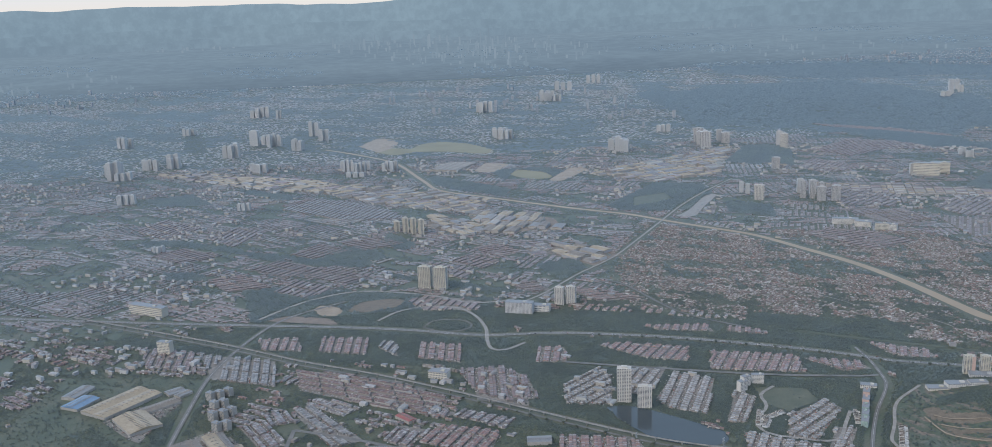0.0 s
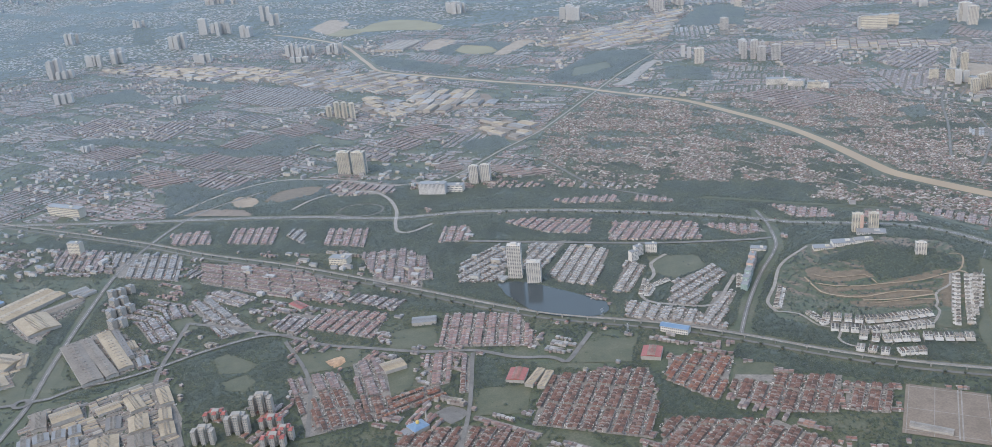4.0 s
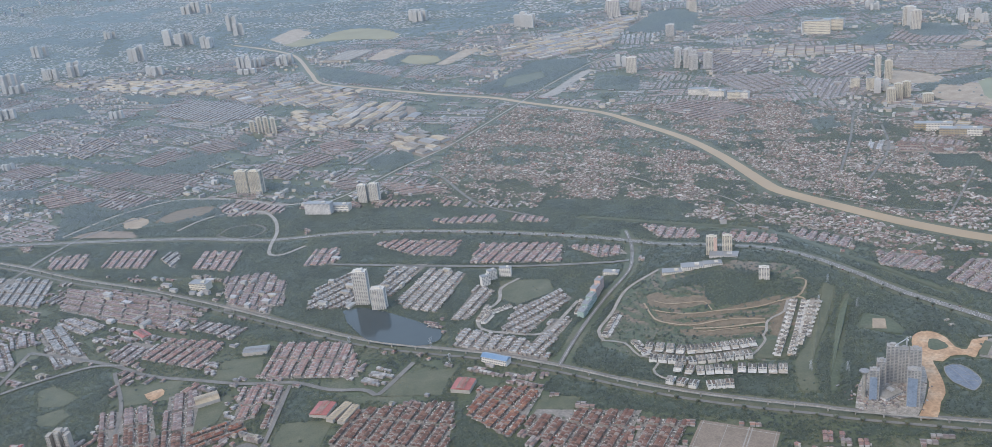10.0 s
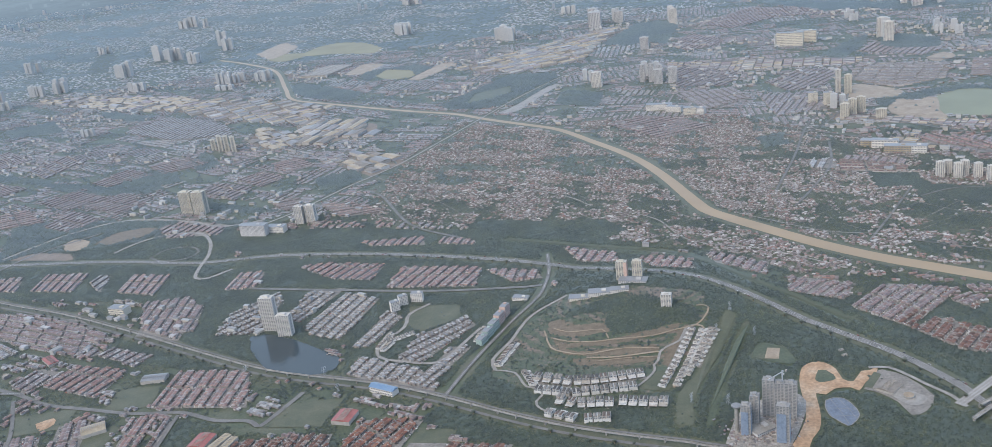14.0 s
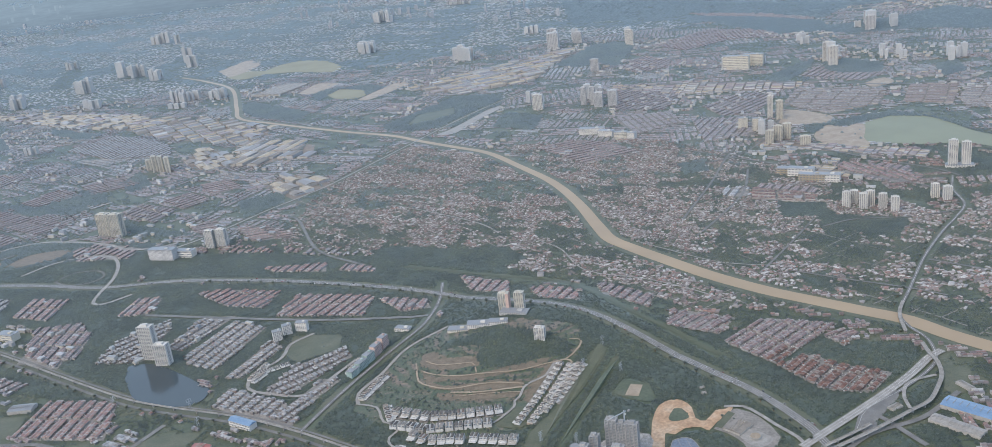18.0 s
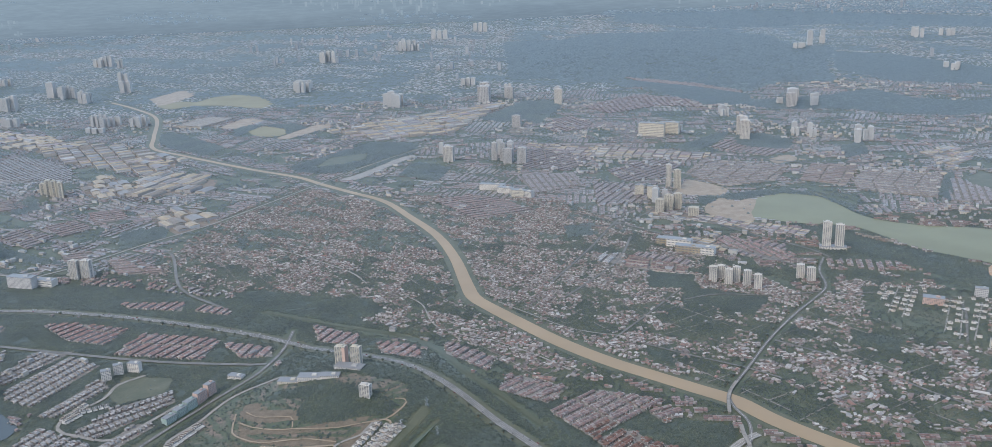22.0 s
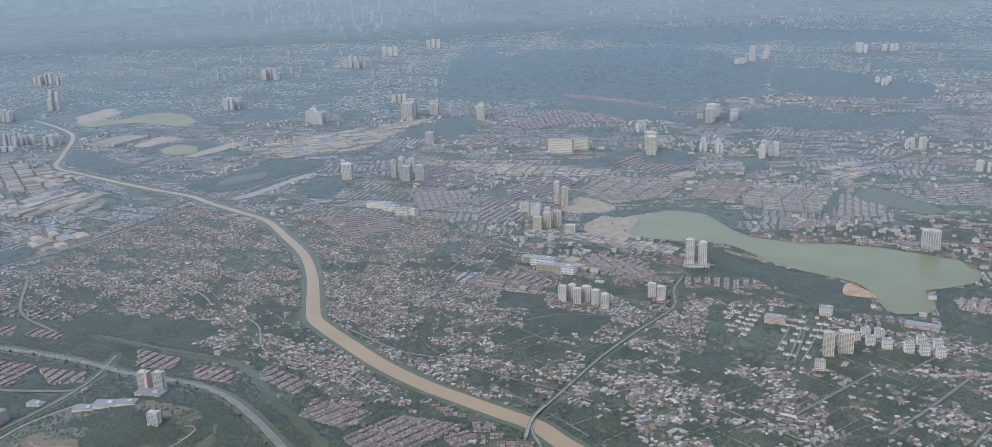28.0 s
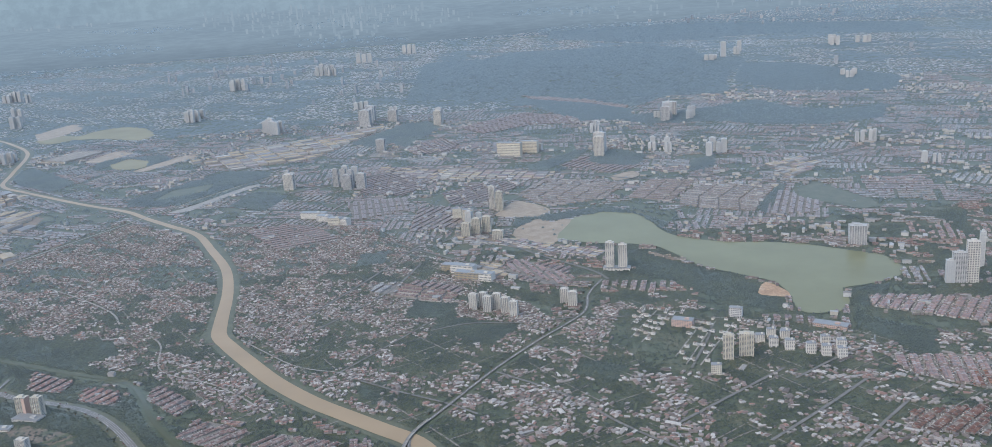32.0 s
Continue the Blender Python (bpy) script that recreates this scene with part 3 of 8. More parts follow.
road("road", [(56.7, 323.9), (64.7, 337.9), (74.1, 352.2), (82.9, 364.2), (80.2, 367.6)], 1.1, "sand", label="narrow earth lane between new houses", verge=0.3)
road("road", [(17.1, 380.3), (22.5, 375.2), (33.2, 370), (41.7, 368.5), (51, 366.4), (60.5, 365.1), (70.9, 366.6), (80.2, 367.6), (86.2, 373.2), (90.2, 379.7), (88.6, 382.3), (85.2, 382.7)], 0.8, "sand", label="bare earth track across the hill", verge=0.3)
road("road", [(14.3, 389), (14.3, 376.7), (16.4, 370.1), (27.3, 362.1), (40.6, 360.8), (48.9, 359.4), (59.7, 355.2)], 0.8, "sand", label="bare earth track across the hill", verge=0.3)
road("road", [(31.2, 355), (38.6, 353.9), (46.8, 352.3), (57.5, 349.8)], 0.5, "sand", label="thin pale footpath along a terrace", verge=0.2)
road("road", [(18.9, 388.7), (24.3, 382.8), (32.7, 380), (39.3, 378), (40.5, 373.2), (40.5, 369.6)], 0.6, "sand", label="thin earth track near the hilltop", verge=0.2)
road("road", [(28, 359), (41, 355), (59, 353)], 1.0, "sand", label="bare earth terrace on the hill", verge=0.3)
road("road", [(-37, 443), (-48, 434), (-51, 420), (-63, 404), (-63, 392), (-54, 385), (-36, 378), (-22, 395), (-14, 406)], 1.8, "concrete", label="pale road round the white houses", verge=0.3)
road("road", [(-136, 502), (-86, 480), (-32, 458), (22, 443)], 2.4, label="grey road below the estates", verge=1.5)
road("road", [(-235, 407), (-223, 367), (-222, 321)], 1.8, label="estate road edged with trees")
road("road", [(-151, 368), (-158, 325), (-165, 297)], 1.8, label="estate road edged with trees")
road("road", [(-271, 329), (-279, 358), (-291, 388), (-285, 444)], 2.2, label="grey road beside the factories")
road("road", [(340, 343), (375, 364), (412, 386)], 1.6, label="village lane between low houses", verge=0.4)
road("road", [(377, 323), (409, 343), (442, 365)], 1.6, label="village lane between low houses", verge=0.4)
road("road", [(280, 421), (308, 385), (324, 352), (341, 325)], 1.5, label="village lane between low houses", verge=0.4)
road("road", [(453, 345), (420, 320), (404, 307)], 1.5, label="village lane between low houses", verge=0.4)
road("road", [(208, 436), (231, 413), (253, 393), (265, 379)], 1.3, label="village lane between low houses", verge=0.4)
road("road", [(253, 486), (275, 490), (303, 482), (333, 481)], 1.5, label="grey road below the white towers", verge=0.6)
road("road", [(412, 374), (447, 393), (468, 400)], 1.4, label="village lane between low houses", verge=0.4)
road("road", [(341, 476), (373, 471), (388, 463), (399, 446), (371, 398)], 1.3, label="pale lane through the open plots", verge=0.4)
road("road", [(183, 500), (205, 525), (235, 564), (257, 613)], 1.6, label="village lane between low houses", verge=0.6)
road("road", [(196, 435), (227, 469), (255, 501)], 1.3, label="village lane between low houses", verge=0.5)
road("road", [(95, 528), (104, 510), (108, 482), (116, 467), (140, 448), (158, 426), (170, 407)], 1.0, "concrete", label="winding pale village lane", verge=0.4)
road("road", [(6, 644), (32, 616), (61, 579), (72, 554)], 1.2, "concrete", label="pale village road between houses", verge=0.4)
road("road", [(149, 504), (161, 486), (182, 457), (207, 441)], 0.9, "concrete", label="pale village lane along the river", verge=0.4)
road("road", [(292, 706), (332, 613), (362, 559), (368, 538)], 1.9, label="straight grey town road", verge=1)
road("road", [(219, 649), (256, 645), (299, 685), (342, 754)], 1.7, label="straight grey town road", verge=1)
road("road", [(147, 875), (272, 933), (390, 870), (488, 789), (613, 798), (803, 894)], 3.2, label="wide far expressway", verge=2)
road("road", [(234, 680), (275, 620), (317, 565), (340, 528), (337, 499)], 1.6, label="straight grey town road", verge=1)
road("road", [(185, 532), (223, 593), (263, 662), (316, 729), (390, 821)], 1.6, label="straight grey town road", verge=0.8)
road("road", [(156, 268), (177, 281), (200, 286), (222, 299)], 2.2, label="grey junction ramp among trees", verge=1.5)
road("road", [(134, 314.6), (141, 312.6), (144.8, 305.5), (148, 296.2), (152, 286.6), (153, 278)], 1.6, "concrete", label="pale lane along the building site", verge=0.8)
road("road", [(-92, 639), (-66, 649), (-44, 572), (-12, 530)], 2.0, label="grey road winding past houses", verge=1)
road("road", [(-346, 386), (-336, 386), (-326, 392), (-309, 394), (-292, 400), (-274, 409), (-248, 417), (-233, 413)], 2.2, label="two lane road past the factory halls", verge=1.2, lanes=1)
road("road", [(-350, 385), (-360, 385), (-370, 384)], 2.2, label="two lane road leaving the roundabout", verge=1)
RX, RY = -347.3, 384.8
RING = [(RX + 3.2 * math.cos(k * 0.7854), RY + 3.2 * math.sin(k * 0.7854)) for k in range(9)]
road("roundabout", RING, 2.0, lift=0.34, label="small roundabout with a green island", verge=0.6)
BRIDGE = [(229, 351), (236, 369), (253, 391), (280, 425), (307, 454), (325, 471), (341, 489), (350, 516), (364, 539)]
road("road", [(174, 285), (184, 297), (202, 306), (221, 318), (229, 327), (234, 342), (233, 355)] + BRIDGE[1:], 1.6, label="grey road crossing the river", verge=2, lanes=1)

road("road", [(151, 280), (165, 288), (179, 296), (196, 306), (213, 317), (226, 327), (234, 331)], 3.6, "concrete", label="wide pale road up to the river bridge", verge=1.5, lanes=3)
road("road", [(199, 293), (201, 301), (206, 309), (212, 312), (221, 313)], 1.4, "concrete", label="pale loop ramp under the flyover", verge=0.6)
road("road", [(183, 297), (187, 288), (190, 276), (192, 269)], 2.2, label="grey road crossing the junction", verge=1)
junction = [(173, 285), (183, 299), (192, 304), (200, 308), (200, 303), (193, 296), (184, 289), (179, 281)]
sheet("junction", junction, M["asphalt"], 0.36, "structure", "wide grey road junction with worn paint", "road", True)
mark(junction, ROAD)

# ---- estates, woods and fields ----
def field(pts, label, mat="grass"):
    sheet("field", pts, M[mat], 0.15, "structure", label, "field", False)
    mark(pts, FIELD)


WOODS = [
    [(375, 2104), (505, 2098), (625, 2201), (762, 2162), (884, 2140), (940, 1960), (889, 1764), (952, 1699), (807, 1439), (741, 1274), (665, 1298), (586, 1225), (555, 1313), (471, 1429), (405, 1404), (356, 1467), (295, 1463)],
    [(569, 1194), (568, 1151), (668, 1154), (747, 1187), (757, 1098), (807, 1055), (863, 1064), (810, 986), (734, 976), (683, 1008), (639, 1063), (573, 1076), (554, 1102)],
    [(458, 1400), (537, 1290), (577, 1202), (550, 1118), (501, 1148), (479, 1247)],
    [(909, 1610), (979, 1551), (1018, 1293), (936, 1172), (815, 1250), (813, 1411)],
    [(793, 2732), (1217, 2574), (1476, 2275), (1589, 2134), (1465, 1952), (1226, 2184), (909, 2211), (744, 2532)],
]
DARK_WOODS = [
    [(455, 927), (491, 940), (501, 885), (483, 860), (450, 875)],
    [(382, 896), (423, 936), (460, 959), (470, 974), (440, 921), (382, 858)],
    [(251, 1116), (311, 1255), (322, 1185), (272, 1070)],
    [(536, 856), (566, 868), (546, 818), (517, 807)],
    [(521, 664), (570, 732), (573, 724), (517, 642)],
    [(-3, 900), (70, 1005), (127, 985), (73, 917), (39, 871)],
    [(-179, 1123), (-160, 1148), (-83, 1034), (-96, 996), (-147, 1051)],
    [(-93, 1169), (-19, 1168), (3, 1125), (-19, 1081), (-29, 1134), (-56, 1167), (-68, 1128), (-81, 1097)],
    [(-279, 757), (-284, 799), (-254, 814), (-242, 783), (-246, 740)],
    [(-497, 1101), (-448, 1120), (-413, 1050), (-471, 1057)],
    [(-226, 860), (-204, 806), (-215, 787), (-235, 817)],
    [(-453, 886), (-421, 883), (-355, 830), (-350, 809), (-410, 858), (-445, 863)],
    [(-526, 1507), (-571, 1788), (-532, 1709), (-484, 1475)],
    [(-110, 687), (-103, 722), (-86, 696), (-87, 666), (-102, 663)],
    [(-396, 1140), (-317, 1063), (-339, 1052), (-390, 1110)],
    [(-234, 719), (-190, 689), (-132, 640), (-159, 649), (-219, 696)],
    [(-412, 769), (-382, 759), (-371, 735), (-404, 745)],
    [(-355, 824), (-290, 777), (-239, 796), (-231, 764), (-282, 752), (-345, 797)],
    [(248, 541), (273, 525), (266, 501), (239, 510)],
    [(217, 650), (237, 650), (230, 621), (214, 624)],
    [(462, 938), (488, 941), (507, 898), (486, 866), (440, 892)],
    [(208, 1128), (283, 1249), (329, 1224), (291, 1118), (230, 1095)],
]
for p in DARK_WOODS:
    mark(p, WOOD, False)
for w in WOODS:
    mark(w, WOOD)


def drape(name, pts, mat, lift, label, category, step=2.0):
    """A patch that follows the lie of the land."""
    lo, hi = np.min(pts, 0), np.max(pts, 0)
    xs, ys = np.arange(lo[0], hi[0] + step, step), np.arange(lo[1], hi[1] + step, step)
    gx, gy = np.meshgrid(xs, ys)
    idx = np.arange(gx.size).reshape(gx.shape)
    f = np.stack([idx[:-1, :-1], idx[:-1, 1:], idx[1:, 1:], idx[1:, :-1]], -1)[inside(pts, gx[:-1, :-1] + step / 2, gy[:-1, :-1] + step / 2)]
    return thing(name, mesh_data(name, np.stack([gx, gy, gz(gx, gy) + lift], -1).reshape(-1, 3), f, mat, True), label, category, kind="structure")


# bare patches, pale ground and the like
def patch(name, pts, mat, label, lift=0.22, code=FIELD, rounded=True):
    if name in ("dirt_road", "building_site", "tarped_basin", "reservoir_pad", "concrete_yard"):
        code = ROAD
    lift += 0.003 * (len(bpy.data.meshes) % 20)
    sheet(name, pts, M[mat], lift, "structure", label, name.replace("_", " "), rounded)
    mark(pts, code)
    p = np.array(list(pts) + [pts[0]], float)
    mark_line(p, 1.2, code)


patch("dirt_road", [(80, 268), (88, 277), (95, 286), (98, 292), (102, 305), (105, 314), (110, 323), (116, 326), (120, 324), (122, 318), (121, 310), (124, 307), (130, 313), (134, 313), (138, 315), (134, 309), (128, 305), (123, 300), (121, 303), (115, 304), (110, 301), (107, 303), (105, 297), (102, 288), (98, 280), (93, 275), (86, 266)], "soil", "broad orange earth road at a building site")
patch("thicket", [(115, 319), (118, 318), (119, 312), (117, 310), (112, 310), (111, 313)], "ground", "green thicket inside the bend of the earth road", 0.3)
patch("bare_plot", [(94.9, 338.3), (102, 348.4), (109.6, 342), (110.4, 329.9), (106.6, 327.4), (98.6, 334.1)], "ground", "scrubby clearing among trees", 0.16)
patch("bare_plot", [(99, 334.9), (103.5, 343.2), (108.2, 341.1), (104.2, 332.6)], "sand", "walled pinkish plot among trees", 0.26, FIELD, False)
patch("waterworks_yard", [(125, 300.6), (136, 311.6), (139.7, 310.3), (144.1, 304.4), (146.4, 288.5), (138.7, 280), (132.4, 279.1), (132.2, 288.4), (129, 296)], "street", "pale paved yard of the waterworks", 0.14)
patch("lawn", [(125.6, 302.1), (134.5, 311.2), (136.3, 308.6), (128, 300)], "grass", "clipped lawn beside the waterworks hall", 0.22, FIELD, False)
patch("reservoir_pad", [(132.4, 292.6), (137.6, 297), (143.2, 289.5), (142, 286), (137.2, 284), (134, 287)], "concrete", "rounded pale reservoir pad")
patch("building_site", [(63, 281), (75, 299), (90, 307), (101, 304), (98, 292), (80, 269), (69, 274)], "rubble", "cluttered grey building site round new towers", 0.2)
BASIN = [(108, 297), (112, 298), (115, 296), (116, 290), (115, 284), (111, 280), (108, 279), (106, 284), (105, 287), (106, 293)]
patch("tarped_basin", BASIN, "liner", "basin lined with grey blue sheeting")
seams = tagged(new("liner_seams", None), "pale seams and rim on the basin lining", "seam", kind="structure")
part("rim", mesh_data("rim", *ribbon(smooth_line(BASIN + [BASIN[0]], 2), 0.3, 0.42), M["concrete"]), seams)
for ax, ay, bx, by in ((106, 292, 115.5, 288), (106, 286, 115, 284), (110, 297, 109, 280), (113, 297, 113, 282)):
    part("seam", mesh_data("seam", *ribbon(np.array([(ax, ay), ((ax + bx) / 2 + 0.4, (ay + by) / 2), (bx, by)], float), 0.16, 0.4), M["concrete"]), seams)
patch("grass_corridor", [(97, 376.5), (100, 372), (90, 354.7), (81.2, 342), (70, 326.7), (60.4, 310.5), (56, 296), (50, 298), (57, 318.5), (69.3, 332.5), (80, 349), (90.6, 365)], "grass", "mown green strip under the power lines", 0.15, FIELD)
patch("grass_corridor", [(95.8, 356.8), (103.5, 366), (102.3, 360.7), (90, 342.8), (76, 319), (62.7, 293.8), (60.4, 294.6), (79.7, 331)], "ground", "narrow grassy cutting between trees", 0.15, FIELD)
patch("lawn", [(54, 339), (58, 338), (54.1, 329), (57, 326.7), (53.9, 323), (46, 326), (44, 329), (49.5, 333)], "grass", "dull green lawn inside the villa lane", 0.2, FIELD)
patch("rough_grass", [(227.7, 319.9), (235.5, 313.5), (224.1, 297.9), (217.8, 301.6)], "grass", "rough grass plot beside the flyover", 0.16)
patch("concrete_yard", [(7, 290), (31, 274), (13, 245), (-12, 261)], "yard", "large flat brownish concrete yard", 0.22, FIELD, False)
yd = [(7, 290), (31, 274), (13, 245), (-12, 261)]
ya, yb, yc, ye = [np.array(p, float) for p in yd]
yard_mark = tagged(new("yard_kerb", None), "low pale kerbs across the concrete yard", "kerb", kind="structure")
for f in (0.04, 0.35, 0.62, 0.66, 0.96):
    part("kerb", mesh_data("kerb", *ribbon(np.array([ya + (yb - ya) * f, ye + (yc - ye) * f]), 0.5 if f > 0.6 and f < 0.7 else 0.25, 0.34), M["concrete"]), yard_mark)
for f in (0.05, 0.5, 0.93):
    part("kerb", mesh_data("kerb", *ribbon(np.array([ya + (ye - ya) * f, yb + (yc - yb) * f]), 0.3, 0.33), M["concrete"]), yard_mark)
patch("bare_ground", [(-261, 629), (-253, 646), (-232, 650), (-221, 643), (-227, 631), (-249, 623)], "earth", "bare brown earth inside the interchange loop")
patch("bare_ground", [(-282, 630), (-282, 641), (-271, 640), (-264, 630), (-268, 621), (-278, 623)], "sand", "pale sandy ground beside the interchange")
patch("sand_patch", [(-285, 636), (-280, 647), (-267, 638), (-268, 629)], "sand", "pale sand patch beside the ramp")
patch("sand_patch", [(445, 490), (455, 502), (460, 479), (458, 473), (443, 482)], "soil", "tan sand spit on the lake shore")
patch("sand_patch", [(329, 642), (353, 628), (368, 671), (353, 696), (331, 670)], "sand", "pale sandy shore of the lake")
patch("sand_patch", [(446, 820), (472, 833), (471, 811), (447, 800)], "sand", "pale cleared earth near the lake")
patch("dirt_patch", [(-216, 381), (-209, 384), (-207, 378), (-212, 374)], "soil", "round orange earth patch in grass")
patch("pale_yard", [(46, 846), (66, 867), (107, 930), (120, 931), (88, 881), (63, 841)], "concrete", "long pale strip beside the expressway", 0.2)
patch("car_park", [(-172, 324), (-165, 327), (-159, 320), (-167, 314)], "asphalt", "small grey car park", 0.2)
patch("plaza", [(-315, 621), (-302, 628), (-274, 616), (-268, 602)], "yard", "dull brown toll plaza beside the highway", 0.2)
patch("dirt_patch", [(-110, 1166), (-87, 1224), (-60, 1202), (-89, 1150)], "sand", "bare brown earth beside a far lake", 0.28)
patch("sand_patch", [(-34, 1071), (11, 1149), (30, 1136), (-17, 1066)], "sand", "pale bare earth beside a far pond", 0.28)
patch("sand_patch", [(-255, 1455), (-222, 1538), (-193, 1477), (-223, 1385)], "sand", "pale sandy shore of a far lake", 0.28)
patch("field", [(569, 708), (599, 723), (607, 665), (607, 633), (588, 632), (564, 682)], "grass", "broad green field beyond the lake", 0.26, FIELD, False)
patch("field", [(22, 903), (34, 945), (72, 958), (69, 927), (44, 910)], "grass", "rough green field among dark woods", 0.26, FIELD, False)
patch("sand_patch", [(331, 740), (350, 760), (369, 723), (356, 702), (325, 718)], "sand", "pale cleared earth near the lake", 0.32)
patch("sand_patch", [(326, 659), (375, 689), (372, 670), (349, 639)], "sand", "bare earth bank beside the lake", 0.28)
HILL = [(-14, 358), (-11, 373), (11, 406), (31, 422), (58, 415), (92, 394), (88, 373), (62, 332), (48, 323), (31, 320), (4, 335)]
drape("hillside", HILL, M["hill"], 0.1, "rough grassy slope cut into bare earth terraces", "hillside")
mark([(41, 380), (44, 372), (60, 368), (68, 374), (82, 369), (87, 378), (75, 391), (66, 398), (50, 405), (30, 405), (24, 396), (44, 393)], WOOD, False)
mark(HILL, HILLSIDE, False)
for k, pts in enumerate(([(17, 396), (24, 396), (29, 387), (43, 383), (43, 375), (26, 377), (16, 385)],
                         [(17, 373), (26, 365), (60, 358), (59, 353), (37, 357), (20, 365)],
                         [(16, 383), (20, 374), (41, 369), (61, 370), (76, 371), (66, 365), (39, 365), (18, 371)],
                         [(22, 361), (39, 354), (57, 350), (55, 347), (38, 350), (23, 355)],
                         [(58, 343), (61, 352), (75, 369), (78, 369), (72, 359), (61, 342)])):
    drape("earth_terrace", pts, M["earth"], 0.14 + 0.01 * k, "bare reddish earth cut into the hill", "terrace", 1.0)
    mark(pts, FIELD)

PLOTS = [(360, 486), (428, 462), (375, 388), (358, 403), (342, 440)]
mark(PLOTS, HILLSIDE)
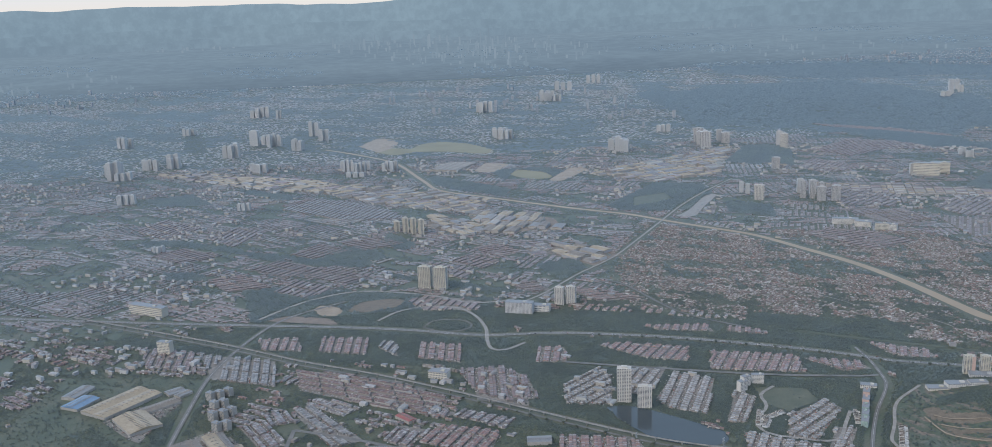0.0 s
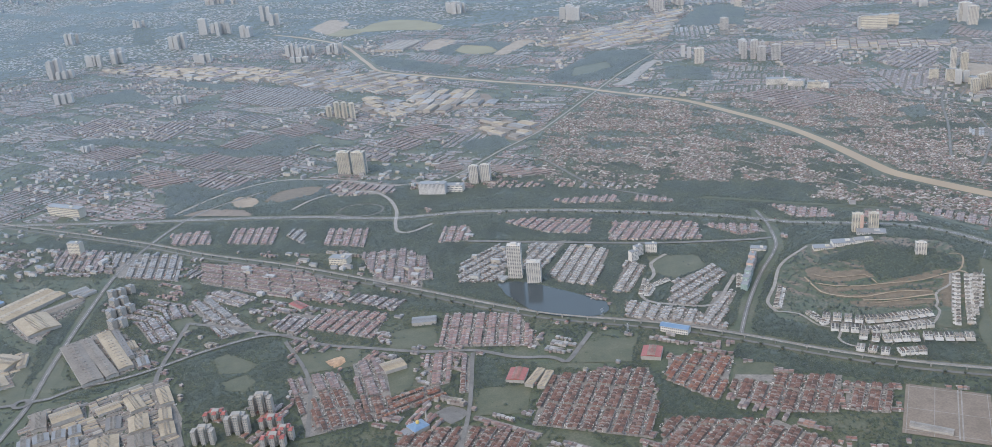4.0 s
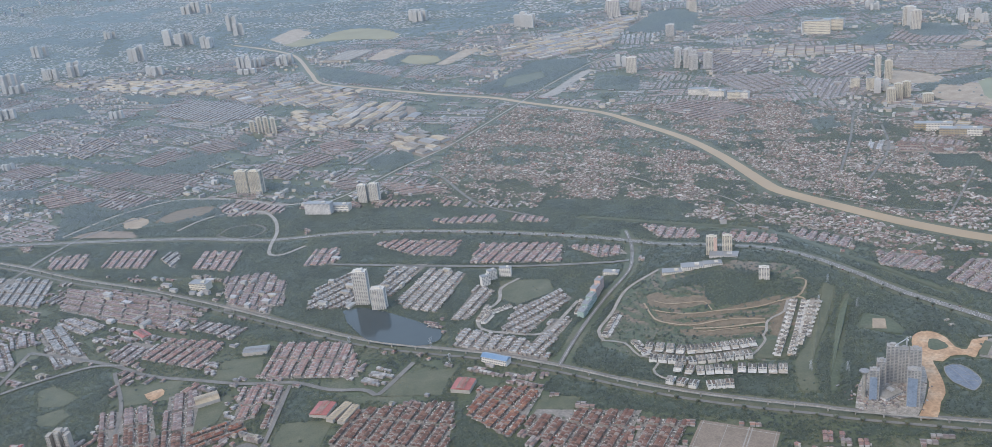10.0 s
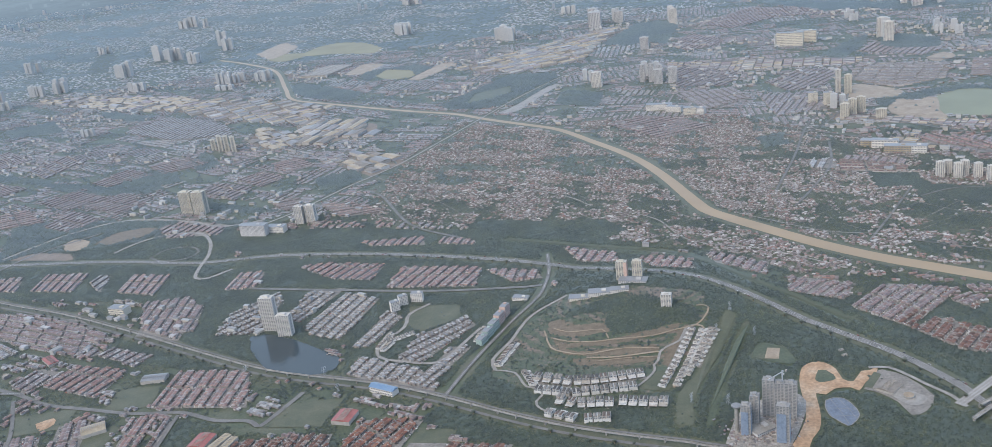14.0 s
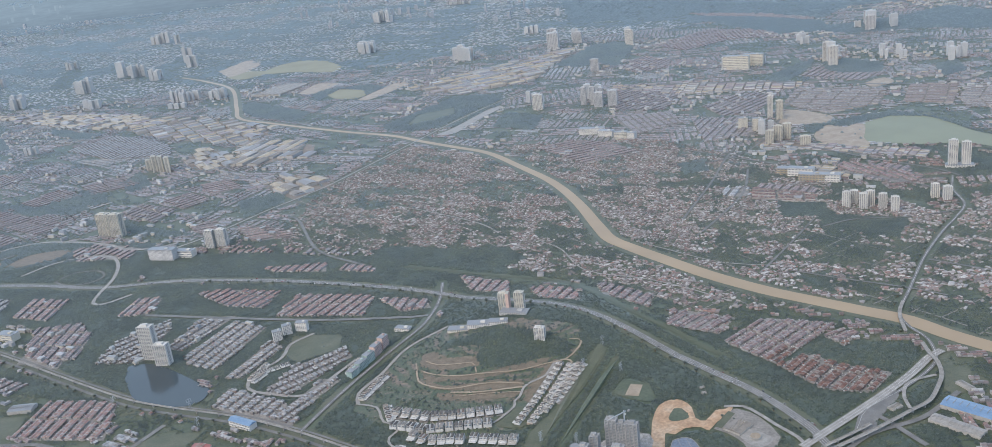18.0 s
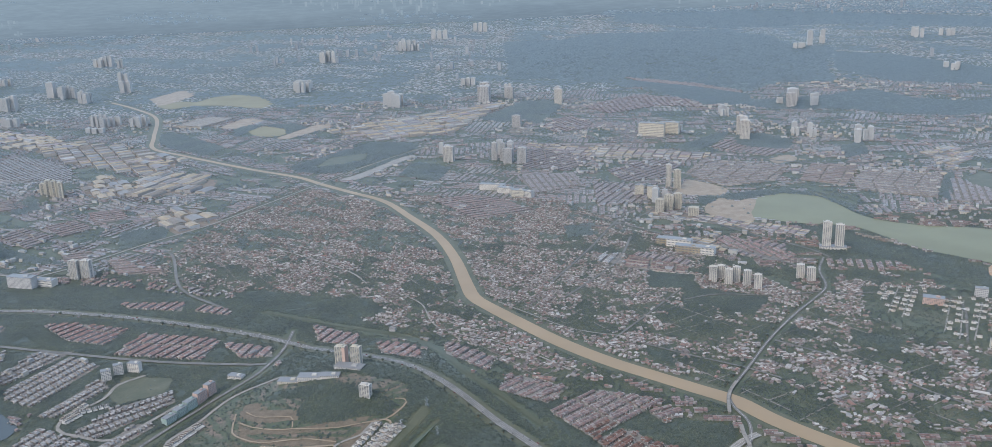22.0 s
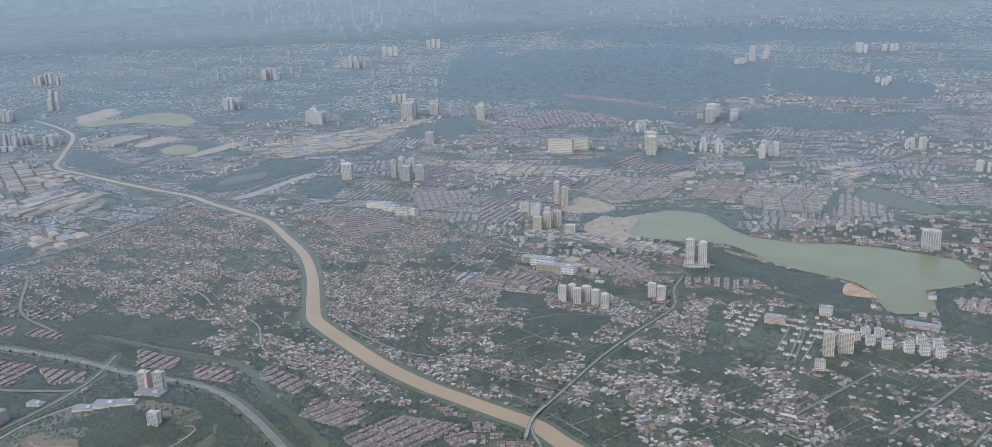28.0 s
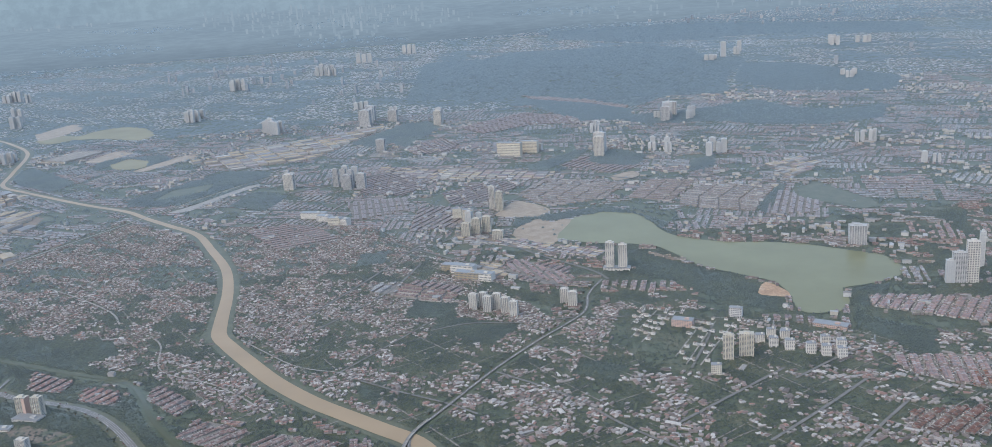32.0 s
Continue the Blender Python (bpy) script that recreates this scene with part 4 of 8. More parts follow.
# terraced housing: outline, direction of a row, roofs
ESTATES = [
    ([(-198, 506), (-172, 503), (-161, 485), (-160, 454), (-190, 463)], [(-187, 463), (-183, 502)], "brown"),
    ([(-289, 526), (-230, 495), (-204, 462), (-226, 450), (-285, 494)], [(-281, 501), (-222, 460)], "brown"),
    ([(-336, 999), (-300, 1048), (-225, 968), (-208, 912), (-273, 929)], [(-314, 964), (-284, 1023)], "pale"),
    ([(127, 745), (157, 760), (188, 732), (199, 697), (155, 682)], [(135, 734), (169, 743)], "red"),
    ([(244, 571), (275, 541), (268, 526), (235, 549)], [(237, 551), (267, 533)], "brown"),
    ([(321, 599), (350, 547), (335, 535), (308, 581)], [(314, 586), (317, 565)], "red"),
    ([(-220, 641), (-202, 653), (-169, 628), (-173, 609), (-209, 617)], [(-211, 624), (-200, 645)], "red"),
    ([(-232, 369), (-210, 369), (-199, 325), (-222, 321)], [(-229, 366), (-219, 320)], "brown"),
    ([(-204, 375), (-190, 376), (-188, 329), (-199, 325)], [(-204, 375), (-197, 325)], "brown"),
    ([(-172, 372), (-159, 369), (-164, 345), (-170, 344), (-173, 345)], [(-169, 371), (-173, 345)], "red"),
    ([(-191, 339), (-169, 346), (-166, 335), (-196, 325)], [(-196, 329), (-170, 339)], "red"),
    ([(-156, 367), (-152, 365), (-157, 335), (-161, 336)], [(-154, 366), (-159, 335)], "brown"),
    ([(-159, 410), (-124, 399), (-121, 365), (-165, 378)], [(-148, 404), (-154, 376)], "red"),
    ([(-225, 417), (-214, 435), (-186, 421), (-194, 396)], [(-223, 410), (-209, 432)], "red"),
    ([(-312, 452), (-300, 458), (-288, 428), (-300, 426)], [(-300, 426), (-312, 452)], "mixed"),
    ([(-302, 465), (-290, 468), (-286, 453), (-297, 451)], [(-297, 451), (-302, 465)], "mixed"),
    ([(-288, 467), (-277, 472), (-251, 425), (-266, 420)], [(-286, 468), (-262, 423)], "grey"),
    ([(-281, 474), (-274, 482), (-252, 463), (-262, 455)], [(-281, 474), (-262, 455)], "mixed"),
    ([(-284, 504), (-276, 508), (-231, 479), (-204, 446), (-211, 442), (-256, 478)], [(-262, 484), (-256, 496)], "mixed"),
    ([(-242, 424), (-234, 439), (-218, 429), (-232, 412)], [(-242, 424), (-234, 439)], "mixed"),
    ([(-206, 442), (-199, 450), (-176, 432), (-184, 426)], [(-206, 442), (-199, 450)], "mixed"),
    ([(-192, 460), (-190, 503), (-161, 487), (-167, 446)], [(-187, 460), (-184, 498)], "brown"),
    ([(-242, 552), (-238, 563), (-230, 559), (-230, 532)], [(-242, 552), (-238, 563)], "grey"),
    ([(-77, 552), (-36, 544), (-36, 530), (-67, 541)], [(-68, 542), (-64, 550)], "red"),
    ([(-29, 529), (-25, 538), (-6, 525), (-7, 517)], [(-29, 529), (-25, 538)], "red"),
    ([(-56, 384), (-44, 409), (-20, 421), (-16, 410), (-44, 380)], [(-50, 388), (-22, 408)], "pale"),
    ([(-52, 358), (-29, 391), (-20, 388), (-44, 354)], [(-46, 360), (-24, 387)], "pale"),
    ([(-350, 566), (-303, 543), (-299, 503), (-336, 522)], [(-328, 519), (-330, 556)], "grey"),
    ([(-388, 586), (-354, 570), (-347, 535), (-379, 552)], [(-372, 549), (-373, 577)], "brown"),
    ([(-122, 338), (-82, 332), (-87, 303), (-97, 283), (-137, 304)], [(-131, 302), (-113, 336)], "brown"),
    ([(-71, 339), (-45, 331), (-59, 306), (-65, 300), (-78, 320)], [(-69, 317), (-56, 334)], "red"),
    ([(-51, 316), (-12, 303), (-26, 279), (-45, 285), (-59, 301)], [(-54, 292), (-40, 312)], "brown"),
    ([(-13, 298), (2, 291), (-9, 273), (-23, 280)], [(-17, 280), (-6, 296)], "brown"),
    ([(-188, 311), (-160, 311), (-139, 298), (-141, 289), (-188, 304)], [(-172, 301), (-165, 313)], "brown"),
    ([(-88, 294), (-49, 281), (-35, 258), (-95, 276)], [(-86, 275), (-74, 287)], "brown"),
    ([(-144, 468), (-119, 489), (-116, 476), (-125, 439), (-148, 445)], [(-144, 459), (-121, 478)], "pale"),
    ([(-102, 485), (-82, 482), (-104, 445), (-113, 451)], [(-111, 451), (-89, 483)], "pale"),
    ([(-81, 473), (-63, 460), (-83, 417), (-99, 429), (-101, 442)], [(-95, 432), (-75, 469)], "pale"),
    ([(-58, 443), (-51, 432), (-68, 404), (-77, 407)], [(-73, 407), (-54, 438)], "pale"),
    ([(-73, 396), (-45, 375), (-37, 358), (-41, 350), (-77, 379)], [(-72, 377), (-64, 390)], "pale"),
    ([(-317, 586), (-291, 580), (-288, 556), (-312, 564)], [(-304, 563), (-303, 583)], "red"),
    ([(-277, 578), (-247, 569), (-249, 541), (-277, 552)], [(-265, 549), (-263, 573)], "red"),
    ([(-219, 528), (-216, 554), (-191, 544), (-195, 515)], [(-208, 524), (-205, 547)], "red"),
    ([(-147, 530), (-131, 526), (-135, 502), (-152, 505)], [(-146, 504), (-140, 527)], "red"),
    ([(-112, 525), (-93, 524), (-60, 508), (-68, 487), (-91, 498)], [(-97, 505), (-86, 519)], "red"),
    ([(-49, 499), (-6, 481), (-12, 456), (-61, 473)], [(-44, 469), (-31, 489)], "red"),
    ([(-5, 478), (22, 465), (24, 453), (8, 454)], [(8, 454), (13, 468)], "red"),
    ([(42, 493), (68, 473), (66, 457), (47, 467)], [(44, 471), (52, 485)], "red"),
    ([(77, 460), (98, 443), (100, 425), (80, 437)], [(80, 440), (88, 452)], "red"),
    ([(113, 453), (136, 424), (130, 410), (112, 433)], [(115, 431), (124, 442)], "brown"),
    ([(140, 407), (159, 388), (153, 376), (133, 390)], [(137, 389), (150, 399)], "brown"),
    ([(464, 385), (509, 373), (486, 340), (463, 364)], [(465, 364), (472, 380)], "red"),
    ([(498, 464), (556, 439), (533, 407), (491, 445)], [(500, 437), (517, 455)], "red"),
    ([(312, 604), (352, 569), (338, 534), (315, 554)], [(311, 555), (337, 577)], "brown"),
    ([(153, 367), (179, 384), (206, 368), (166, 341)], [(156, 364), (179, 380)], "brown"),
    ([(166, 340), (183, 346), (189, 334), (207, 320), (190, 308), (175, 316)], [(168, 325), (185, 339)], "brown"),
    ([(137, 402), (145, 405), (166, 389), (153, 375)], [(137, 394), (148, 402)], "brown"),
    ([(195, 358), (205, 363), (211, 356), (199, 347)], [(196, 357), (205, 360)], "brown"),
    ([(-340, 758), (-316, 786), (-279, 741), (-311, 726)], [(-337, 758), (-315, 782)], "brown"),
    ([(-313, 800), (-287, 831), (-258, 798), (-293, 780)], [(-310, 801), (-286, 827)], "brown"),
    ([(-393, 881), (-374, 927), (-341, 895), (-365, 841)], [(-389, 879), (-373, 924)], "brown"),
    ([(-470, 936), (-449, 985), (-403, 929), (-433, 889)], [(-470, 936), (-448, 981)], "brown"),
    ([(-371, 735), (-344, 742), (-319, 701), (-352, 698)], [(-368, 733), (-344, 739)], "red"),
    ([(-208, 724), (-195, 742), (-163, 714), (-173, 684)], [(-205, 725), (-195, 739)], "brown"),
    ([(-180, 743), (-162, 759), (-139, 730), (-157, 711)], [(-177, 743), (-162, 757)], "red"),
    ([(-157, 778), (-134, 788), (-118, 754), (-140, 741)], [(-153, 779), (-134, 785)], "red"),
    ([(-297, 727), (-277, 745), (-242, 712), (-262, 695)], [(-294, 727), (-276, 741)], "brown"),
    ([(-316, 689), (-300, 716), (-269, 687), (-292, 666)], [(-313, 689), (-299, 712)], "brown"),
    ([(-270, 832), (-238, 845), (-214, 812), (-251, 794)], [(-267, 833), (-238, 842)], "brown"),
    ([(-432, 827), (-407, 850), (-370, 814), (-401, 792)], [(-432, 827), (-406, 848)], "brown"),
    ([(-105, 640), (-88, 642), (-59, 606), (-90, 607)], [(-105, 640), (-88, 641)], "red"),
    ([(-337, 1018), (-306, 1051), (-238, 961), (-213, 905), (-282, 950)], [(-333, 1020), (-306, 1046)], "brown"),
    ([(-144, 664), (-124, 669), (-116, 642), (-132, 640)], [(-144, 664), (-124, 667)], "brown"),
    ([(353, 783), (391, 838), (454, 790), (419, 739), (370, 730)], [(391, 838), (454, 790)], "mixed"),
    ([(481, 725), (512, 761), (560, 720), (514, 654), (469, 694)], [(512, 761), (560, 720)], "mixed"),
    ([(438, 735), (477, 793), (509, 769), (466, 708)], [(477, 793), (509, 769)], "brown"),
    ([(270, 1058), (316, 1111), (335, 1065), (317, 1020), (281, 1011)], [(270, 1058), (315, 1106)], "red"),
    ([(556, 707), (589, 680), (552, 634), (517, 642)], [(556, 707), (523, 646)], "brown"),
    ([(290, 814), (339, 851), (363, 820), (329, 774), (294, 768)], [(294, 813), (338, 848)], "brown"),
    ([(226, 916), (271, 954), (297, 880), (256, 822), (217, 847)], [(226, 916), (270, 950)], "brown"),
    ([(415, 887), (453, 928), (444, 880), (487, 850), (449, 833)], [(415, 887), (451, 922)], "red"),
    ([(343, 1178), (443, 1250), (501, 1180), (492, 1120), (441, 1150), (368, 1111)], [(348, 1177), (441, 1244)], "red"),
    ([(471, 1429), (551, 1335), (587, 1236), (572, 1204), (493, 1292)], [(468, 1416), (577, 1217)], "red"),
    ([(250, 576), (279, 552), (270, 531), (239, 554)], [(243, 552), (258, 570)], "brown"),
    ([(314, 597), (343, 575), (344, 545), (330, 542), (308, 579)], [(308, 579), (323, 588)], "brown"),
    ([(267, 774), (308, 756), (294, 698), (253, 696)], [(249, 712), (284, 763)], "brown"),
    ([(206, 814), (259, 813), (257, 765), (212, 748)], [(205, 798), (206, 751)], "brown"),
    ([(225, 579), (242, 575), (237, 555), (221, 561)], [(222, 563), (233, 579)], "pale"),
    ([(442, 331), (476, 327), (459, 304), (435, 316)], [(438, 315), (457, 327)], "brown"),
]
VILLAGES = [
    [(11, 829), (102, 722), (117, 626), (127, 512), (154, 460), (207, 386), (150, 406), (107, 468), (27, 522), (-73, 597), (-66, 696)],
    [(101, 773), (224, 724), (292, 589), (320, 484), (387, 504), (441, 422), (365, 310), (254, 330), (211, 402), (173, 452), (143, 519), (135, 622)],
    [(365, 310), (441, 422), (470, 420), (520, 400), (600, 425), (660, 400), (580, 270), (440, 270)],
    [(89, 701), (264, 528), (368, 386), (473, 322), (454, 297), (247, 354)],
]
INDUSTRY = [
    ([(290, 686), (381, 599), (371, 582), (283, 667)], [(287, 673), (372, 592)], 5, ("tan_roof", "roof_brown", "roof_mixed")),
    ([(-99, 744), (-82, 778), (-41, 724), (-71, 697)], [(-99, 744), (-71, 699)], 15, ("tan_roof", "roof_shed", "grey_roof")),
    ([(-193, 882), (-174, 922), (-143, 879), (-135, 836), (-169, 827)], [(-193, 882), (-169, 830)], 13, ("tan_roof", "roof_shed", "grey_roof")),
    ([(-169, 988), (-138, 1011), (-113, 975), (-136, 934)], [(-170, 992), (-136, 938)], 15, ("tan_roof", "roof_shed")),
    ([(-147, 914), (-114, 919), (-67, 873), (-66, 825), (-135, 829)], [(-135, 829), (-114, 870)], 15, ("roof_shed", "grey_roof", "tan_roof")),
    ([(-115, 773), (-95, 783), (-93, 756), (-110, 737)], [(-115, 770), (-95, 779)], 6, ("roof_brown", "roof_shed")),
    ([(-531, 1295), (-420, 1245), (-307, 1167), (-242, 1077), (-302, 1079), (-416, 1168)], [(-531, 1295), (-402, 1166)], 14, ("tan_roof", "grey_roof", "roof_brown", "tan_roof")),
    ([(590, 807), (635, 828), (635, 787), (584, 743)], [(592, 806), (632, 823)], 8, ("tan_roof", "roof_red", "roof_shed")),
    ([(-319, 1106), (-268, 1127), (-163, 1034), (-116, 945), (-145, 918), (-232, 992)], [(-314, 1093), (-263, 1115)], 13, ("roof_mixed", "grey_roof", "tan_roof", "roof_shed")),
    ([(235, 958), (323, 923), (423, 851), (383, 837), (268, 887)], [(234, 932), (387, 856)], 8, ("tan_roof", "roof_shed", "roof_brown")),
    ([(27, 1093), (134, 1175), (252, 1243), (168, 1045), (84, 1026)], [(57, 1091), (139, 1118)], 14, ("tan_roof", "roof_shed", "roof_mixed")),
    ([(284, 593), (307, 601), (310, 568), (288, 562)], [(284, 590), (302, 571)], 7, ("tan_roof", "roof_shed")),
]
for pts, way, size, styles in INDUSTRY:
    mark(pts, WORKS, False)
YARDS = ([(-339, 352), (-340, 374), (-320, 380), (-307, 340), (-309, 332), (-338, 342)], [(-317, 377), (-304, 384), (-288, 388), (-274, 351), (-271, 327), (-308, 333)], [(-346, 438), (-322, 455), (-295, 407), (-322, 390)],
                         [(-384, 476), (-369, 490), (-349, 500), (-347, 492), (-359, 446), (-365, 451)], [(-378, 414), (-380, 436), (-360, 439), (-358, 416), (-358, 400)])
for pts in ([(-347, 490), (-346, 470), (-348, 425), (-350, 402), (-358, 398), (-362, 420), (-354, 440), (-356, 470)], [(-340, 500), (-331, 498), (-340, 450), (-341, 425), (-341, 460)],
            [(-398, 462), (-388, 470), (-370, 446), (-364, 440), (-382, 440)], [(-340, 395), (-318, 395), (-290, 402), (-288, 396), (-318, 384), (-334, 383)]):
    mark(pts, WOOD, False)
for k, pts in enumerate(YARDS):
    sheet("factory_yard", pts, M["street"], 0.1 + 0.006 * k, "structure", "pale paved yard round the factory halls", "yard")
    mark(pts, WORKS, False)
for pts in ([(-378, 408), (-358, 398), (-356, 432), (-351, 425), (-350, 401), (-348, 389), (-359, 383), (-370, 383)], [(-346, 407), (-346, 431), (-339, 410), (-322, 388), (-330, 381), (-345, 392)]):
    sheet("verge", pts, M["grass"], 0.12, "structure", "wide grass verge beside the roundabout", "verge")
    mark(pts, FIELD, False)
mark([(-422, 545), (-350, 527), (-335, 522), (-342, 433), (-311, 388), (-292, 400), (-276, 362), (-272, 329), (-361, 340), (-440, 420)], WORKS, False)
mark([(95, 262), (120, 285), (150, 300), (166, 282), (162, 240), (90, 235)], WOOD, False)
mark([(-283, 407), (-262, 413), (-234, 403), (-230, 369), (-232, 348), (-247, 353), (-260, 349), (-274, 356)], WOOD, False)
BELTS = [
    [(-10, 555), (5, 558), (37, 541), (75, 526), (83, 502), (69, 496), (87, 472), (70, 483), (37, 505), (-2, 534)],
    [(-3, 913), (79, 1017), (125, 995), (125, 955), (66, 869), (3, 886)],
    [(118, 901), (151, 867), (134, 816), (100, 848)],
    [(-285, 777), (-248, 809), (-238, 777), (-255, 752)],
    [(-115, 710), (-81, 725), (-77, 677), (-106, 678)],
    [(337, 703), (417, 714), (445, 650), (435, 635), (407, 697), (332, 681)],
    [(79, 324), (120, 355), (160, 294), (230, 318), (195, 259), (74, 294)],
    [(260, 510), (302, 479), (283, 453), (252, 484)],
    [(323, 426), (343, 409), (332, 393), (315, 408)],
    [(359, 434), (373, 426), (377, 404), (358, 405)],
    [(208, 425), (227, 427), (221, 400)],
    [(-443, 610), (-321, 600), (-159, 559), (30, 484), (25, 420), (-24, 348), (-80, 380), (-80, 410), (-129, 405), (-171, 447), (-187, 503), (-311, 552)],
    [(-342, 711), (-160, 635), (-161, 536), (-321, 600)],
    [(-153, 610), (-72, 578), (49, 468), (124, 426), (94, 384), (32, 472), (-83, 533), (-151, 553)],
    [(-279, 409), (-251, 419), (-235, 407), (-233, 370), (-250, 354), (-274, 361)],
    [(-151, 366), (-125, 350), (-129, 333), (-156, 339)],
    [(-82, 332), (-78, 320), (-65, 295), (-48, 268), (-68, 268), (-86, 300)],
    [(-32, 342), (15, 424), (32, 439), (104, 414), (112, 394), (128, 388), (148, 313), (105, 249), (57, 264), (60, 274), (-3, 311)],
    [(111, 406), (227, 340), (221, 321), (175, 294), (160, 294), (141, 348)],
    [(98, 430), (139, 395), (167, 364), (163, 323), (137, 362)],
    [(-118, 594), (21, 533), (60, 477), (95, 454), (132, 383), (162, 346), (94, 358), (6, 471), (-105, 558)],
    [(-289, 650), (-183, 632), (-131, 585), (-60, 561), (-12, 530), (28, 498), (23, 481), (-98, 549), (-273, 608)],
    [(-111, 551), (-35, 557), (19, 533), (53, 475), (-49, 512)],
    [(378, 613), (400, 596), (415, 564), (441, 516), (452, 488), (443, 448), (417, 487), (387, 559)],
    [(495, 476), (523, 479), (481, 437), (502, 404), (484, 376), (468, 422)],
    [(-32, 350), (1, 310), (28, 290), (24, 285), (-31, 312), (-46, 331)],
    [(-203, 463), (-172, 436), (-129, 405), (-133, 399), (-173, 421), (-204, 439)],
]
FIELDS = [
    ([(-47, 444), (-22, 437), (-23, 421), (-43, 412), (-52, 426)], "oval green playing field"),
    ([(-185, 402), (-164, 399), (-166, 380), (-187, 383)], "school playing field of dry grass"),
    ([(-191, 362), (-179, 369), (-175, 365), (-180, 346), (-191, 340)], "green field inside the estate"),
    ([(-152, 337), (-131, 334), (-137, 313), (-157, 317)], "green school field"),
    ([(-106, 363), (-78, 360), (-87, 339), (-112, 346)], "rough green field beside the railway"),
    ([(-47, 326), (-32, 320), (-39, 308), (-54, 312)], "rough green field among houses"),
    ([(-229, 391), (-200, 390), (-200, 373), (-226, 373)], "rough ground of dry grass"),
]
FIELDS += [
    ([(-268, 400), (-261, 404), (-246, 388), (-251, 382), (-263, 385)], "dark green school field"),
    ([(-294, 449), (-285, 452), (-278, 437), (-287, 431)], "small green field between the terraces"),
    ([(-261, 377), (-251, 380), (-246, 373), (-250, 365), (-259, 369)], "brownish green playing field"),
    ([(-360, 398), (-359, 437), (-354, 430), (-352, 396)], "long green verge beside the road"),
    ([(-349, 405), (-346, 433), (-338, 419), (-336, 391), (-346, 396)], "green plot beside the road"),
]
for pts, label in FIELDS:
    field(pts, label)

rng = np.random.default_rng(7)
UNIT, DEEP, PITCH = 0.92, 1.5, 5.8


def unit_roof(style, k):
    h = (0.3, 0.36, 0.26)[k]
    w, d = UNIT * 0.98, DEEP + 0.25
    v = [(-w / 2, -d / 2, 0), (w / 2, -d / 2, 0), (w / 2, d / 2, 0), (-w / 2, d / 2, 0), (-w / 2, 0, h), (w / 2, 0, h), (-w / 2, -d / 2, -0.08), (w / 2, -d / 2, -0.08)]
    return mesh_data("roof", v, [(0, 1, 5, 4), (2, 3, 4, 5), (1, 2, 5), (3, 0, 4), (6, 7, 1, 0)], M["unit_" + style])


ROOFS, WALLS, PORCH = {}, {}, {}
SAYS = {"red": "red tiled roofs", "brown": "weathered brown roofs", "grey": "dull grey roofs", "pale": "pale grey roofs", "mixed": "patched metal and tile roofs"}


def terrace(n, style, x, y, turn):
    """One terrace: long walls, a tiled roof for each house, and porches."""
    if n not in WALLS:
        WALLS[n] = mesh_data("walls", *boxes([(0, 0, -0.3, n * UNIT, DEEP, 1.2, 0)]), M["town_wall"])
        PORCH[n] = mesh_data("porch_roof", *boxes([(0, -DEEP / 2 - 0.22, 0.6, n * UNIT * 0.97, 0.38, 0.06, 0)]), M["unit_mixed"])
    ob = thing("terrace", WALLS[n], "terrace of low houses with " + SAYS[style], "terrace", "terraced rows",
               at=Matrix.Translation((x, y, float(gz(x, y)) + 0.2)) @ Matrix.Rotation(turn, 4, "Z"))
    for i in range(n):
        k = int(rng.integers(3))
        if (style, k) not in ROOFS:
            ROOFS[style, k] = unit_roof(style, k)
        part("roof", ROOFS[style, k], ob).location = ((i - (n - 1) / 2) * UNIT, 0.0, 0.9)
    part("porch_roof", PORCH[n], ob)


all_rows, clutter = [], []
for e, (pts, way, style) in enumerate(ESTATES):
    sheet("pavement", pts, M["street"], 0.2 + 0.004 * (e % 10), "structure", "pale estate streets between the houses", "street")
    d = np.array(way[1]) - np.array(way[0])
    turn = math.atan2(d[1], d[0])
    u, v = np.array([math.cos(turn), math.sin(turn)]), np.array([-math.sin(turn), math.cos(turn)])
    p = np.array(pts, float)
    a, b = p @ u, p @ v
    m_near = p[:, 1].mean() < 520
    for k, base in enumerate(np.arange(b.min() + 2.0, b.max(), PITCH / 2 if p[:, 1].mean() < 700 else 3.1)):
        off = base + (0.55 if k % 2 else -0.55)
        flip = math.pi if k % 2 == 0 else 0
        s = np.arange(a.min(), a.max(), UNIT)
        c = s[:, None] * u + off * v
        ok = inside(pts, c[:, 0], c[:, 1]) & ~np.isin(lies(c[:, 0], c[:, 1]), (ROAD, WATER, FIELD, ESTATE))
        i = 0
        while i < len(s):
            j = i
            while j < len(s) and ok[j] and j - i < (2 if style == "pale" and m_near else 16):
                j += 1
            n = (j - i) // 2 * 2
            if n >= (2 if style == "pale" and m_near else 4):
                m = c[i:i + n].mean(0)
                all_rows.append((m[1], n, style, m[0], m[1], turn + flip))
                for q in range(int(n * 1.3)):
                    f = (rng.uniform(-0.5, 0.5) * n * UNIT, (-1 if flip == 0 else 1) * (rng.uniform(1.3, 2.6) if q % 3 else -1.0))
                    clutter.append((m[0] + u[0] * f[0] + v[0] * f[1], m[1] + u[1] * f[0] + v[1] * f[1], turn + (0 if rng.random() < 0.3 else 1.57)))
            i = (j + 1 if m_near and style == "pale" else j + 2) if j > i else i + 1
    mark(pts, ESTATE, False)
all_rows.sort()
for r in all_rows[:215]:
    terrace(*r[1:])
